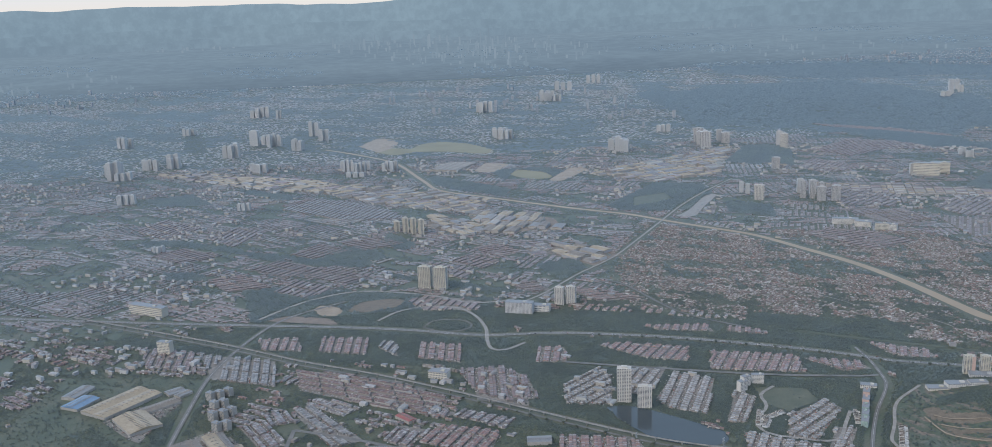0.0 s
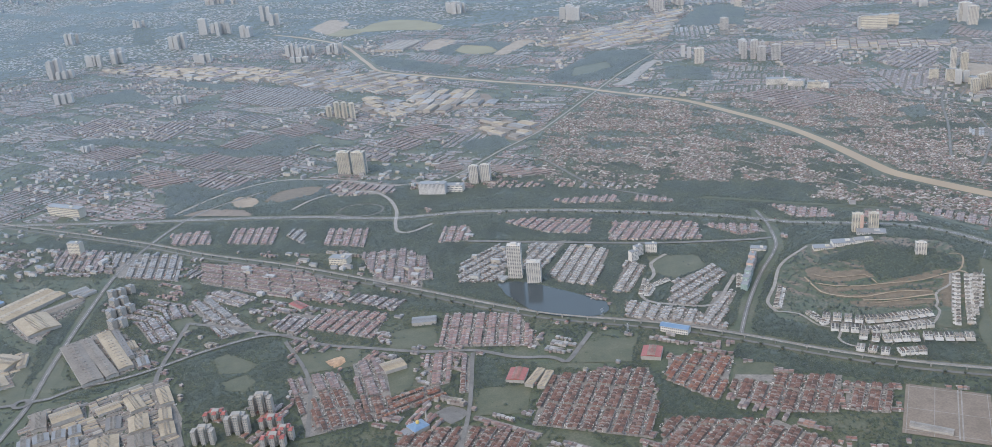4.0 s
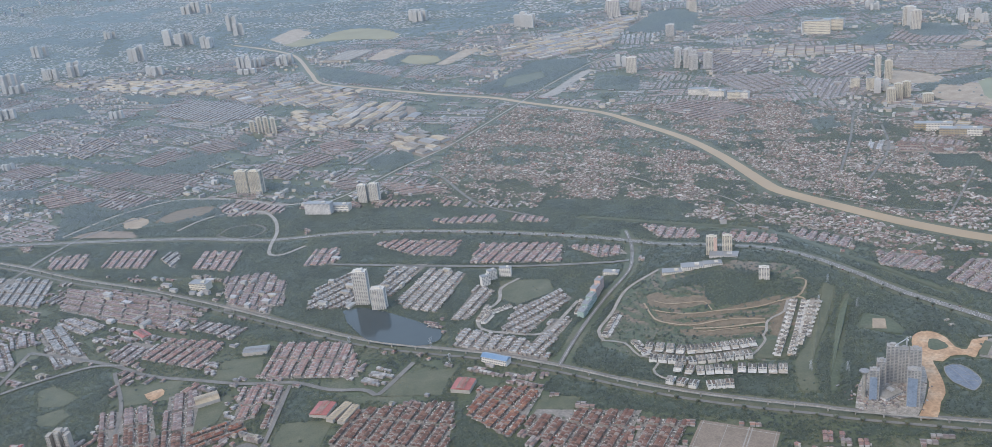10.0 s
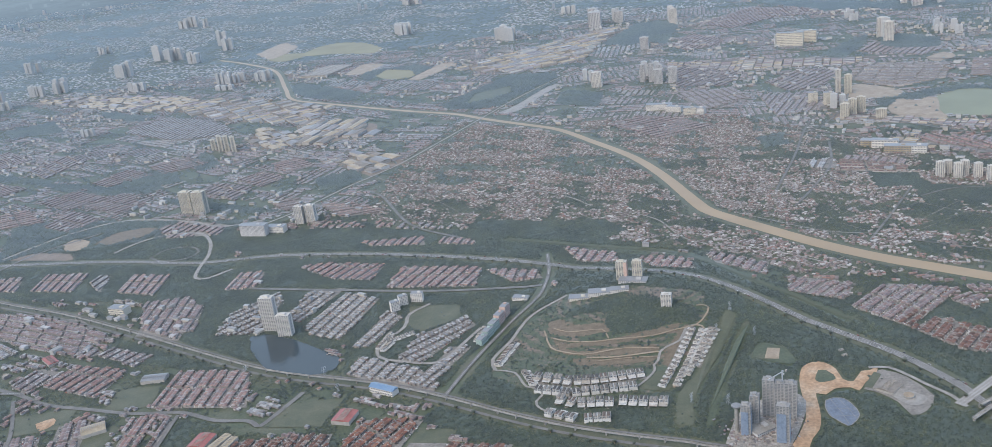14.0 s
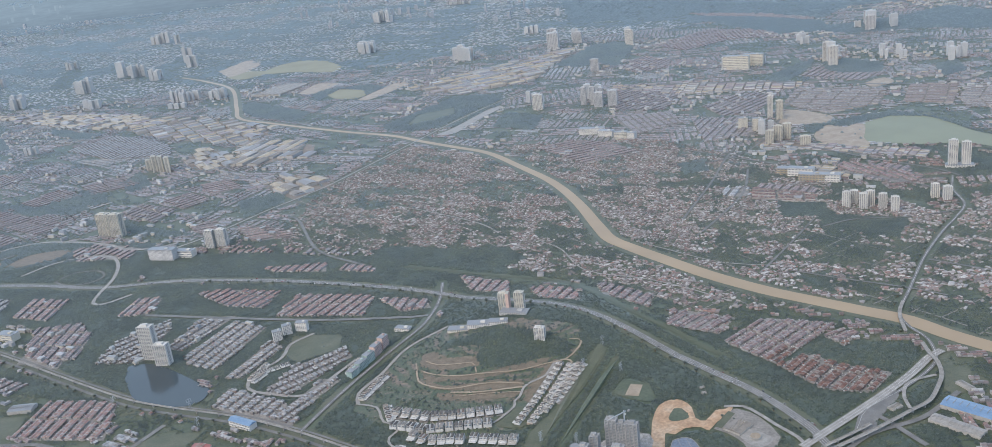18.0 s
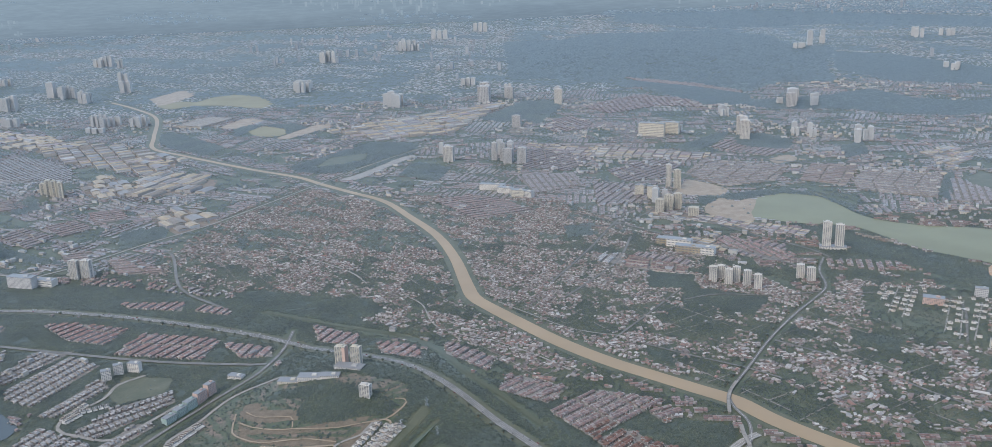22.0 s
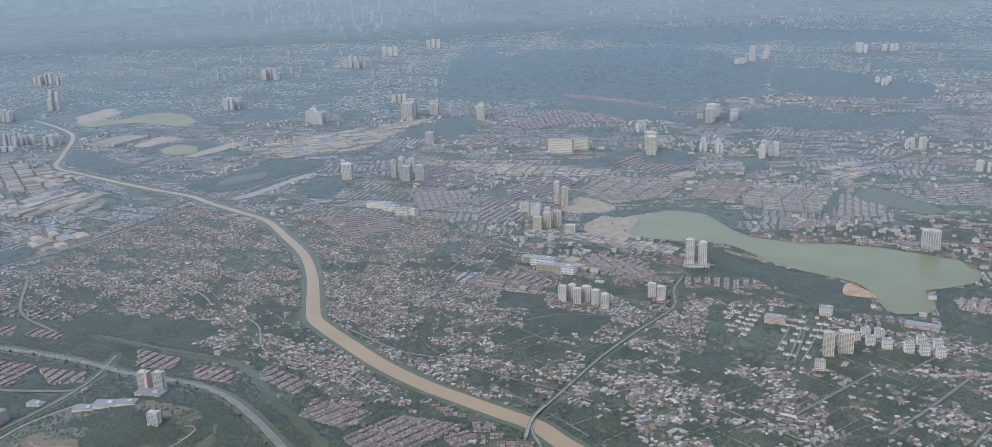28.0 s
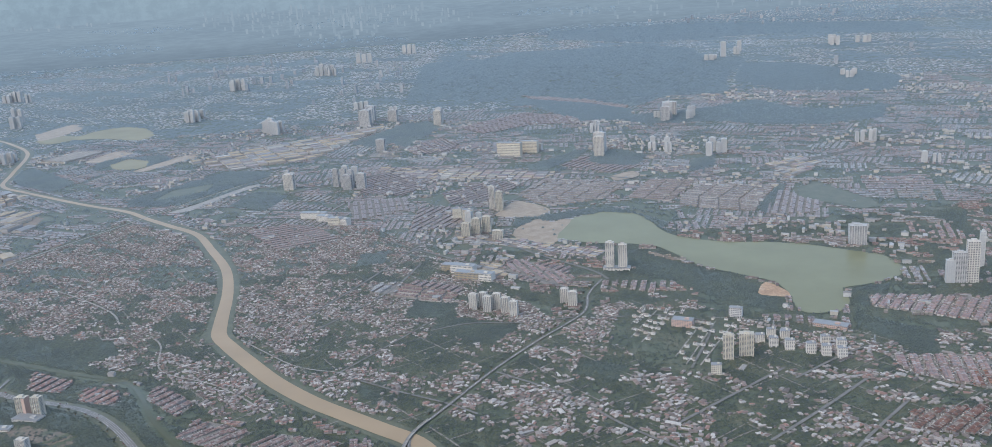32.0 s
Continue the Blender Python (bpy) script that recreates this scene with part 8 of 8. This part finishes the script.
HALLS = [
    ("tan_roof", 1.7, "huge factory hall with a tan roof", (-397.5, 490, -374.8, 518.2, -360.8, 504.2, -383.1, 476.4)),
    ("tan_roof", 1.6, "factory hall with a tan roof", (-377, 472.8, -366.6, 486.3, -352.1, 464, -364.1, 452.9)),
    ("grey_roof", 1.2, "long low hall with a grey roof", (-369.4, 485.6, -351.8, 497.5, -348.3, 492, -364.4, 477.5)),
    ("roof_pale", 1.4, "factory hall with a white roof", (-412, 515.1, -406.5, 528.1, -400.7, 522.3, -408.9, 505.5)),
    ("blue_roof", 1.4, "factory hall with a pale blue roof", (-407.4, 500.8, -401.5, 513.9, -393.6, 504.2, -403.9, 489.9)),
    ("roof_pale", 1.1, "small hall with a white roof", (-359.8, 507.3, -352, 513.3, -347.2, 507.1, -355.2, 502.2)),
    ("roof_pale", 1.1, "small hall with a white roof", (-352.9, 502.2, -346.5, 508.6, -344.2, 504.2, -349.5, 497.5)),
    ("grey_roof", 1.8, "huge factory hall with a grey roof", (-342.2, 432.3, -337.1, 438.7, -314.4, 396.2, -323.6, 390.5)),
    ("grey_roof", 1.8, "huge factory hall with a grey roof", (-336.8, 438.6, -330.7, 440, -309.3, 398.7, -313.7, 395.4)),
    ("tan_roof", 1.7, "huge factory hall with a tan roof", (-329.6, 443.1, -322.8, 445.8, -304.2, 404.9, -308.9, 401)),
    ("roof_shed", 1.9, "narrow hall with a worn pale roof", (-322.4, 445.6, -319.3, 445.3, -305.3, 414.7, -307.8, 412.3)),
    ("tan_roof", 1.3, "small annexe with a cream roof", (-313, 430.5, -308.5, 430.4, -304.8, 422.4, -309.3, 421.2)),
    ("roof_pale", 1.2, "small annexe with a pale roof", (-304.1, 411.1, -299.2, 412.6, -296.1, 404.1, -300.9, 402)),
    ("tan_roof", 1.6, "factory hall with a tan roof", (-377.1, 429, -373.2, 435.5, -363.2, 434.1, -360.5, 414.2)),
    ("tan_roof", 1.5, "factory hall with a cream roof", (-361.2, 430.2, -359.3, 434.8, -357.1, 422.4, -359.9, 420.2)),
    ("tan_roof", 1.4, "factory hall with patched pale roofs", (-374.5, 411.6, -363.2, 413.9, -357.7, 401.5, -367.1, 401.1)),
    ("tan_roof", 2.0, "tall cream warehouse beside the road", (-330.2, 368.4, -320, 373.5, -316.7, 364.2, -328.2, 359.4)),
    ("grey_roof", 1.8, "grey warehouse beside the roundabout", (-338.8, 371.1, -333.1, 371.9, -329.2, 358.2, -335.3, 357.7)),
    ("roof_pale", 1.5, "white warehouse in a row", (-333.2, 352.3, -327.4, 354.8, -324.9, 347.4, -331.4, 347.1)),
    ("roof_pale", 1.5, "white warehouse in a row", (-325.6, 353.8, -321.1, 355.7, -319.1, 348.9, -324.6, 347.3)),
    ("roof_pale", 1.5, "white warehouse in a row", (-319.8, 355.3, -315.7, 357.5, -313.6, 351, -318, 348.6)),
    ("roof_pale", 1.4, "white warehouse in a row", (-338.2, 350.1, -334, 352.5, -331.6, 345.3, -337.1, 344.1)),
    ("roof_pale", 1.4, "white warehouse in a row", (-317.7, 346.2, -314.3, 347.5, -312, 341.2, -316.4, 340.2)),
    ("tan_roof", 1.4, "factory hall with cream roof bays", (-312.3, 368, -304, 372.2, -300.9, 367, -309.8, 362.1)),
    ("tan_roof", 1.6, "factory hall with a tan roof", (-308.3, 341.4, -297.6, 344.8, -294.7, 332.2, -306, 329.7)),
    ("tan_roof", 1.5, "factory hall with cream roof bays", (-301.4, 372.4, -296.5, 375.2, -289.4, 363.4, -296.7, 360.6)),
    ("tan_roof", 1.5, "factory hall with pale roof bays", (-296.4, 355.4, -288.6, 358, -285.5, 345.8, -293.3, 343.4)),
    ("grey_roof", 1.5, "factory hall with dark roof panels", (-293.3, 340.2, -284.6, 342.6, -281.7, 331.7, -291.6, 330.3)),
    ("tan_roof", 1.5, "factory hall with a cream roof", (-288.7, 376.5, -284.2, 379, -279.2, 365.4, -284.5, 361.9)),
    ("tan_roof", 1.4, "factory hall with pale roof bays", (-284.6, 358.8, -279.8, 359.9, -277.4, 350.5, -282.8, 349.3)),
    ("tan_roof", 1.4, "factory hall with pale roof bays", (-282.1, 346.1, -277.1, 348.5, -273.9, 338.9, -280, 336.1)),
    ("roof_shed", 1.1, "small workshop with a patched roof", (-305.5, 358, -300, 360, -298, 350, -304, 348)),
]
for mat, high, label, q in HALLS:
    shed([(q[i], q[i + 1]) for i in (0, 2, 4, 6)], mat, high, label)
shed([(209, 292), (216, 294), (234, 272), (226, 267)], "blue_roof", 1.5, "long hall with a bright blue roof")
shed([(200, 284), (205, 285), (216, 270), (210, 268)], "concrete", 1.2, "long hall with a grey roof")
shed([(129.1, 299.6), (136, 304.6), (138.6, 297.7), (131.7, 292.6)], "grey_roof", 0.9, "low waterworks hall with a grey roof")
shed([(224, 304.8), (227, 305.5), (228.6, 299), (225.5, 297.5)], "concrete", 0.9, "white shed beside the river road")
shed([(191.3, 295.2), (196, 297.7), (196.6, 294.3), (192, 292.6)], "concrete", 0.9, "small pale hall inside the junction loop")
shed([(129.4, 331.6), (131.4, 332), (131.6, 330.8), (129.7, 330.4)], "concrete", 0.6, "small white hut among trees")
shed([(128.9, 327.4), (130.9, 327.6), (131, 326.4), (129, 326.2)], "concrete", 0.6, "small white hut among trees")
shed([(45.6, 397.9), (48.4, 398.1), (48.5, 396), (45.8, 395.8)], "concrete", 0.9, "small white house on the hilltop")
shed([(-160, 1194), (-129, 1244), (-106, 1217), (-137, 1161)], "concrete", 2.4, "long white roofed depot far off")
shed([(-6, 266), (5, 257), (3, 254), (-8, 263)], "concrete", 0.9, "long low shed on the concrete yard")
shed([(-192, 369), (-182, 371), (-181, 364), (-190, 360)], "tan_roof", 1.6, "school hall with yellow roof")
shed([(-140.2, 339.2), (-136.5, 348.8), (-130.9, 342.8), (-134.9, 334)], "red_roof", 1.6, "school with a red roof")
shed([(-133.9, 333.7), (-126.1, 343.9), (-124.1, 341.7), (-131.5, 330)], "tan_roof", 1.6, "long school wing with a tan roof")
shed([(-129.5, 329.8), (-123.1, 341.4), (-120.9, 338.6), (-126.8, 328)], "tan_roof", 1.5, "long school wing with a tan roof")
shed([(-235.1, 447.2), (-231.5, 450.4), (-225.2, 442.3), (-228.3, 437.6)], "red_roof", 1.4, "hall with a bright red roof")
shed([(-82, 341.3), (-78.2, 349), (-72.3, 343.7), (-76.2, 334.6)], "red_roof", 1.6, "school with a red roof")
shed([(-175, 410), (-163, 408), (-164, 402), (-175, 403)], "roof_pale", 1.6, "school with a pale roof")


def shed_fill(pts, way, size, styles, name="factory_sheds", label="pale roofed factory sheds side by side"):
    d = np.array(way[1]) - np.array(way[0])
    turn = math.atan2(d[1], d[0])
    u, v = np.array([math.cos(turn), math.sin(turn)]), np.array([-math.sin(turn), math.cos(turn)])
    p = np.array(pts, float)
    a, b = p @ u, p @ v
    rows = []
    s = a.min()
    while s < a.max():
        w = size * rng.uniform(0.6, 1.5)
        q = b.min() + rng.uniform(0, size * 0.6)
        while q < b.max():
            dd = size * rng.uniform(0.4, 0.8)
            c = u * (s + w / 2) + v * (q + dd / 2)
            if inside(pts, np.array([c[0]]), np.array([c[1]]))[0] and lies(c[0], c[1]) not in (ROAD, WATER, ESTATE) and rng.random() < 0.88:
                rows.append((c[0], c[1], float(gz(c[0], c[1])), w * 0.92, dd * 0.9, size * rng.uniform(0.1, 0.2), turn))
            q += dd + (size * 0.25 if rng.random() < 0.3 else 0)
        s += w + size * rng.uniform(0.03, 0.15)
    r = np.array(rows)
    st = rng.integers(len(styles), size=len(r))
    for i, style in enumerate(styles):
        m = r[st == i]
        if len(m):
            thing(name, mesh_data(name, *boxes(m), M["wall"]), "walls of " + label, "sheds", kind="stuff")
            top = m.copy()
            top[:, 2] += m[:, 5]
            top[:, 5] = m[:, 4] * 0.09
            thing(name + "_roof", mesh_data(name, *roofs(top), M[style]), label, "sheds", kind="stuff")


for pts in (YARDS[0], YARDS[1], YARDS[4]):
    shed_fill(pts, [(-330, 368), (-320, 373)], 4.2, ("tan_roof", "roof_shed", "grey_roof"))
for pts, way, size, styles in INDUSTRY:
    sheet("yard", pts, M["yard"], 0.05 + 0.006 * INDUSTRY.index((pts, way, size, styles)), "structure", "dusty yards between factory sheds", "yard")
    shed_fill(pts, way, size, styles)


# ---- elevated railway, station and viaduct ----
def viaduct(name, line, width, high, label, gap=9):
    ob = thing(name, mesh_data("deck", *ribbon(line, width, high), M["concrete"]), label, "viaduct", kind="structure")
    for s in (-1, 1):
        v, f = ribbon(line, 0.18, high, s * width / 2)
        v2 = v.copy()
        v2[:, 2] += 0.2
        n = len(v)
        side = np.concatenate([f + n, np.stack([f[:, 0], f[:, 1], f[:, 1] + n, f[:, 0] + n], -1), np.stack([f[:, 2], f[:, 3], f[:, 3] + n, f[:, 2] + n], -1)])
        part("parapet", mesh_data("parapet", np.concatenate([v, v2]), side, M["concrete"]), ob)
    post = mesh_data("pier", *boxes([(0, 0, -1, 0.5, 0.9, high + 1, 0), (0, 0, high - 0.35, 0.6, width * 0.9, 0.33, 0)]), M["concrete"])
    step = np.linalg.norm(np.diff(line, axis=0), axis=1).cumsum()
    nxt = 0
    for (x, y), (x2, y2), s in zip(line[:-1], line[1:], step):
        if s > nxt and 230 < y < 700:
            p = part("pier", post, ob)
            p.matrix_basis = Matrix.Translation((x, y, float(gz(x, y)))) @ Matrix.Rotation(math.atan2(y2 - y, x2 - x), 4, "Z")
            nxt = s + gap
    return ob


viaduct("railway_viaduct", lrt_line, 0.9, 1.3, "pale elevated railway on concrete piers")
off = lrt_line.copy()
off[:, 1] -= 3.6
thing("road", mesh_data("road", *ribbon(off, 1.6, 0.25), M["asphalt"]), "grey road running beside the railway", "road", kind="structure")
thing("road", mesh_data("road", *ribbon(lrt_line + (1.2, 3.0), 1.1, 0.25), M["asphalt"]), "narrow grey service road beside the railway", "road", kind="structure")
vline = smooth_line(BRIDGE, 4)
vline = vline[np.abs(vline[:, None] - river_line[None]).sum(2).min(1) < 26]
viaduct("road_viaduct", vline, 1.4, 0.8, "grey elevated road crossing the river")
viaduct("flyover", smooth_line([(150, 269), (162, 275), (175, 280), (187, 285), (198, 290), (207, 294), (215, 302), (222, 311), (226, 321), (227, 329), (229, 338)], 3), 1.5, 1.6, "concrete flyover curving over the road junction", 6)
viaduct("flyover", smooth_line([(157, 276.6), (170, 281.7), (180, 286)], 3), 1.3, 1.3, "unfinished concrete flyover ending in the air", 4)
(sx0, sy0), (sx1, sy1) = [(-66, 363), (-56, 355)]
st = math.atan2(sy1 - sy0, sx1 - sx0)
station = block("railway_station", (sx0 + sx1) / 2, (sy0 + sy1) / 2, math.hypot(sx1 - sx0, sy1 - sy0), 4.2, 2.6, st, "tower_white", "blue_roof", "elevated railway station with a blue roof", "station", rise=0.9, rows=2)

# mosque
mx0, my0 = -179.5, 314.4
mosque = block("mosque", mx0, my0, 7, 6, 1.6, 0.5, "wall", "blue_roof", "mosque with blue pyramid roofs and golden dome", "mosque", rise=1.4, hip=0.45)
bm = bmesh.new()
bmesh.ops.create_uvsphere(bm, u_segments=16, v_segments=10, radius=0.8)
for q in bm.verts:
    q.co.z = q.co.z * 1.1 + 3.1
dm = bpy.data.meshes.new("dome")
bm.to_mesh(dm)
bm.free()
dm.materials.append(M["gold"])
part("dome", dm, mosque, "golden dome")
part("minaret", mesh_data("minaret", *boxes([(4.6, 1, -0.5, 0.5, 0.5, 5.5, 0), (4.6, 1, 5, 0.25, 0.25, 1, 0)]), M["villa"]), mosque)
part("prayer_hall", mesh_data("prayer_hall", *boxes([(-5.2, 0, -0.4, 3.2, 4.5, 1.6, 0)]), M["roof_pale"]), mosque)


# water tower
def disc(r0, r1, z0, z1, n=24):
    a = np.linspace(0, 2 * math.pi, n, endpoint=False)
    v = [(r0 * math.cos(t), r0 * math.sin(t), z0) for t in a] + [(r1 * math.cos(t), r1 * math.sin(t), z1) for t in a]
    return v, [tuple(range(n - 1, -1, -1)), tuple(range(n, 2 * n))] + [(i, (i + 1) % n, n + (i + 1) % n, n + i) for i in range(n)]


wx, wy, wh, ww = 71.8, 287.5, 11.3, 3.3
wt = thing("water_tower", mesh_data("shaft", *disc(0.9, 0.7, -0.5, wh - 1.2), M["concrete"]), "round concrete water tower with a broad tank", "water tower", at=Matrix.Translation((wx - 2.3, wy - 0.6, 0)))
part("tank", mesh_data("tank", *disc(0.9, 1.8, wh - 1.2, wh), M["concrete"]), wt)
part("tank_roof", mesh_data("tank_roof", *disc(1.9, 1.7, wh, wh + 0.25), M["roof_pale"]), wt)


cx, cy, chh, cw = 86.3, 295.6, 13.7, 4.8
crane = thing("tower_crane", mesh_data("mast", *boxes([(0, 0, 0, 0.35, 0.35, chh + 5, 0)]), M["steel"]), "yellow grey tower crane beside an unfinished tower", "crane", at=Matrix.Translation((cx + 3.2, cy - 2.5, 0.2)) @ Matrix.Rotation(0.5, 4, "Z"))
part("jib", mesh_data("jib", *boxes([(-3.5, 0, chh + 4.2, 9, 0.22, 0.3, 0)]), M["steel"]), crane)
part("counterweight", mesh_data("counterweight", *boxes([(2.2, 0, chh + 3.6, 0.8, 0.5, 0.7, 0)]), M["concrete"]), crane)
part("cab", mesh_data("cab", *boxes([(0.35, -0.3, chh + 3.2, 0.45, 0.4, 0.6, 0)]), M["villa"]), crane)
pxx, pyy = 77.9, 285.5
block("car_park_podium", pxx, pyy, 9, 7, 1.5, 0.35, "tower_grey", "concrete", "unfinished concrete podium with open bays", "podium", rows=2)
stack = [(pxx + rng.normal(0, 6), pyy + rng.normal(0, 4.5), 0.2, rng.uniform(0.4, 1.6), rng.uniform(0.3, 0.9), rng.uniform(0.2, 0.6), rng.uniform(0, 3)) for _ in range(420)]
thing("building_materials", mesh_data("building_materials", *boxes(stack), M["roof_mixed"]), "stacked materials and huts on the site", "materials", kind="stuff")
qx, qy = 137.6, 290.6
tank = thing("round_tank", mesh_data("tank_wall", *disc(2.1, 2.1, -0.2, 0.9), M["concrete"]), "low round concrete water tank", "tank", at=Matrix.Translation((qx, qy, 0.15)))
part("tank_cover", mesh_data("tank_cover", *disc(1.9, 1.8, 0.9, 1.05), M["sand"]), tank)


# pylons
def pylon(x, y, turn):
    if pylon_mesh == []:
        leg = []
        for sx in (-1, 1):
            for sy in (-1, 1):
                for k in range(6):
                    f = 1 - k / 6
                    leg.append((sx * f * 0.9, sy * f * 0.9, k * 1.4, 0.1, 0.1, 1.5, 0))
        for k in range(1, 6):
            f = (1 - k / 6) * 1.8
            leg += [(0, 0.5 * f, k * 1.4, f, 0.06, 0.06, 0), (0, -0.5 * f, k * 1.4, f, 0.06, 0.06, 0), (0.5 * f, 0, k * 1.4, 0.06, f, 0.06, 0), (-0.5 * f, 0, k * 1.4, 0.06, f, 0.06, 0)]
        pylon_mesh.append(mesh_data("lattice", *boxes(leg), M["steel"]))
        pylon_mesh.append(mesh_data("crossarm", *boxes([(0, 0, 0, 4.2, 0.14, 0.14, 0)]), M["steel"]))
    ob = thing("pylon", pylon_mesh[0], "grey steel lattice power pylon", "pylon", "power pylons", at=Matrix.Translation((x, y, float(gz(x, y)))) @ Matrix.Rotation(turn, 4, "Z") @ Matrix.Scale(0.55, 4))
    for z in (5.6, 6.8, 8.0):
        part("crossarm", pylon_mesh[1], ob).location = (0, 0, z)


pylon_mesh = []
for x, y in [(-88, 383), (-81, 365), (-125, 397), (87, 360), (60, 311), (102, 354), (73, 306), (99, 376)]:
    pylon(x, y, 0.6)
for x, y in [(466, 401), (428, 433), (603, 732)]:
    pylon(x, y, 0.6)


# traffic on the highway
def car_parts():
    body = mesh_data("body", *boxes([(0, 0, 0.08, 0.95, 0.42, 0.17, 0)]), M["car_one"])
    cab = mesh_data("cabin", [(-0.32, -0.19, 0.25), (0.22, -0.19, 0.25), (0.22, 0.19, 0.25), (-0.32, 0.19, 0.25), (-0.22, -0.16, 0.38), (0.1, -0.16, 0.38), (0.1, 0.16, 0.38), (-0.22, 0.16, 0.38)],
                    [(0, 1, 5, 4), (1, 2, 6, 5), (2, 3, 7, 6), (3, 0, 4, 7), (4, 5, 6, 7)], M["glass"])
    wheel = mesh_data("wheel", *boxes([(0, 0, 0, 0.18, 0.06, 0.18, 0)]), M["glass"])
    return body, cab, wheel


CARP = car_parts()
step = np.linalg.norm(np.diff(hwy_line, axis=0), axis=1)
for i in range(len(hwy_line) - 1):
    (x, y), (x2, y2) = hwy_line[i], hwy_line[i + 1]
    if not (-150 < x < 165 and 255 < y < 560):
        continue
    turn = math.atan2(y2 - y, x2 - x)
    for lane in (-2.3, -1.1, 1.1, 2.3):
        if rng.random() < 0.2:
            f = rng.random()
            px_, py_ = x + (x2 - x) * f - math.sin(turn) * lane, y + (y2 - y) * f + math.cos(turn) * lane
            c = thing("car", CARP[0], "small saloon car driving on the highway", "car", "cars on the highway",
                      at=Matrix.Translation((px_, py_, float(gz(px_, py_)) + 0.32)) @ Matrix.Rotation(turn + (math.pi if lane > 0 else 0), 4, "Z"))
            part("cabin", CARP[1], c)
            for wx_, wy_ in ((-0.3, -0.2), (0.3, -0.2), (-0.3, 0.2), (0.3, 0.2)):
                part("wheel", CARP[2], c).location = (wx_, wy_, 0)


# single trees along the nearest roads
bm = bmesh.new()
bmesh.ops.create_icosphere(bm, subdivisions=2, radius=1)
for q in bm.verts:
    q.co *= 1 + 0.35 * noise.noise(q.co * 2.1)
    q.co.z = q.co.z * 0.8 + 1.7
crown_mesh = bpy.data.meshes.new("crown")
bm.to_mesh(crown_mesh)
bm.free()
crown_mesh.materials.append(M["tree"])
trunk_mesh = mesh_data("trunk", *disc(0.14, 0.09, -0.2, 1.3, 8), M["soil"])
def beside(line, off):
    d = np.gradient(line, axis=0)
    return line + off * np.c_[-d[:, 1], d[:, 0]] / np.linalg.norm(d, axis=1)[:, None]


tall = 0
for line in (beside(lrt_line, -4.6), beside(hwy_line, -4.2), beside(smooth_line(BRIDGE, 4), 2.6)):
    for x, y in line[::2]:
        if tall < 170 and -260 < x < 360 and 250 < y < 540:
            x, y = x + rng.uniform(-1, 1), y + rng.uniform(-1, 1)
            if lies(x, y) == WATER:
                continue
            k = rng.uniform(0.6, 1.0)
            ob = thing("tree", trunk_mesh, "round green roadside tree with short trunk", "tree", "roadside trees",
                       at=Matrix.Translation((x, y, float(gz(x, y)))) @ Matrix.Rotation(rng.uniform(0, 6), 4, "Z") @ Matrix.Diagonal((k, k, k, 1)))
            part("crown", crown_mesh, ob)
            tall += 1
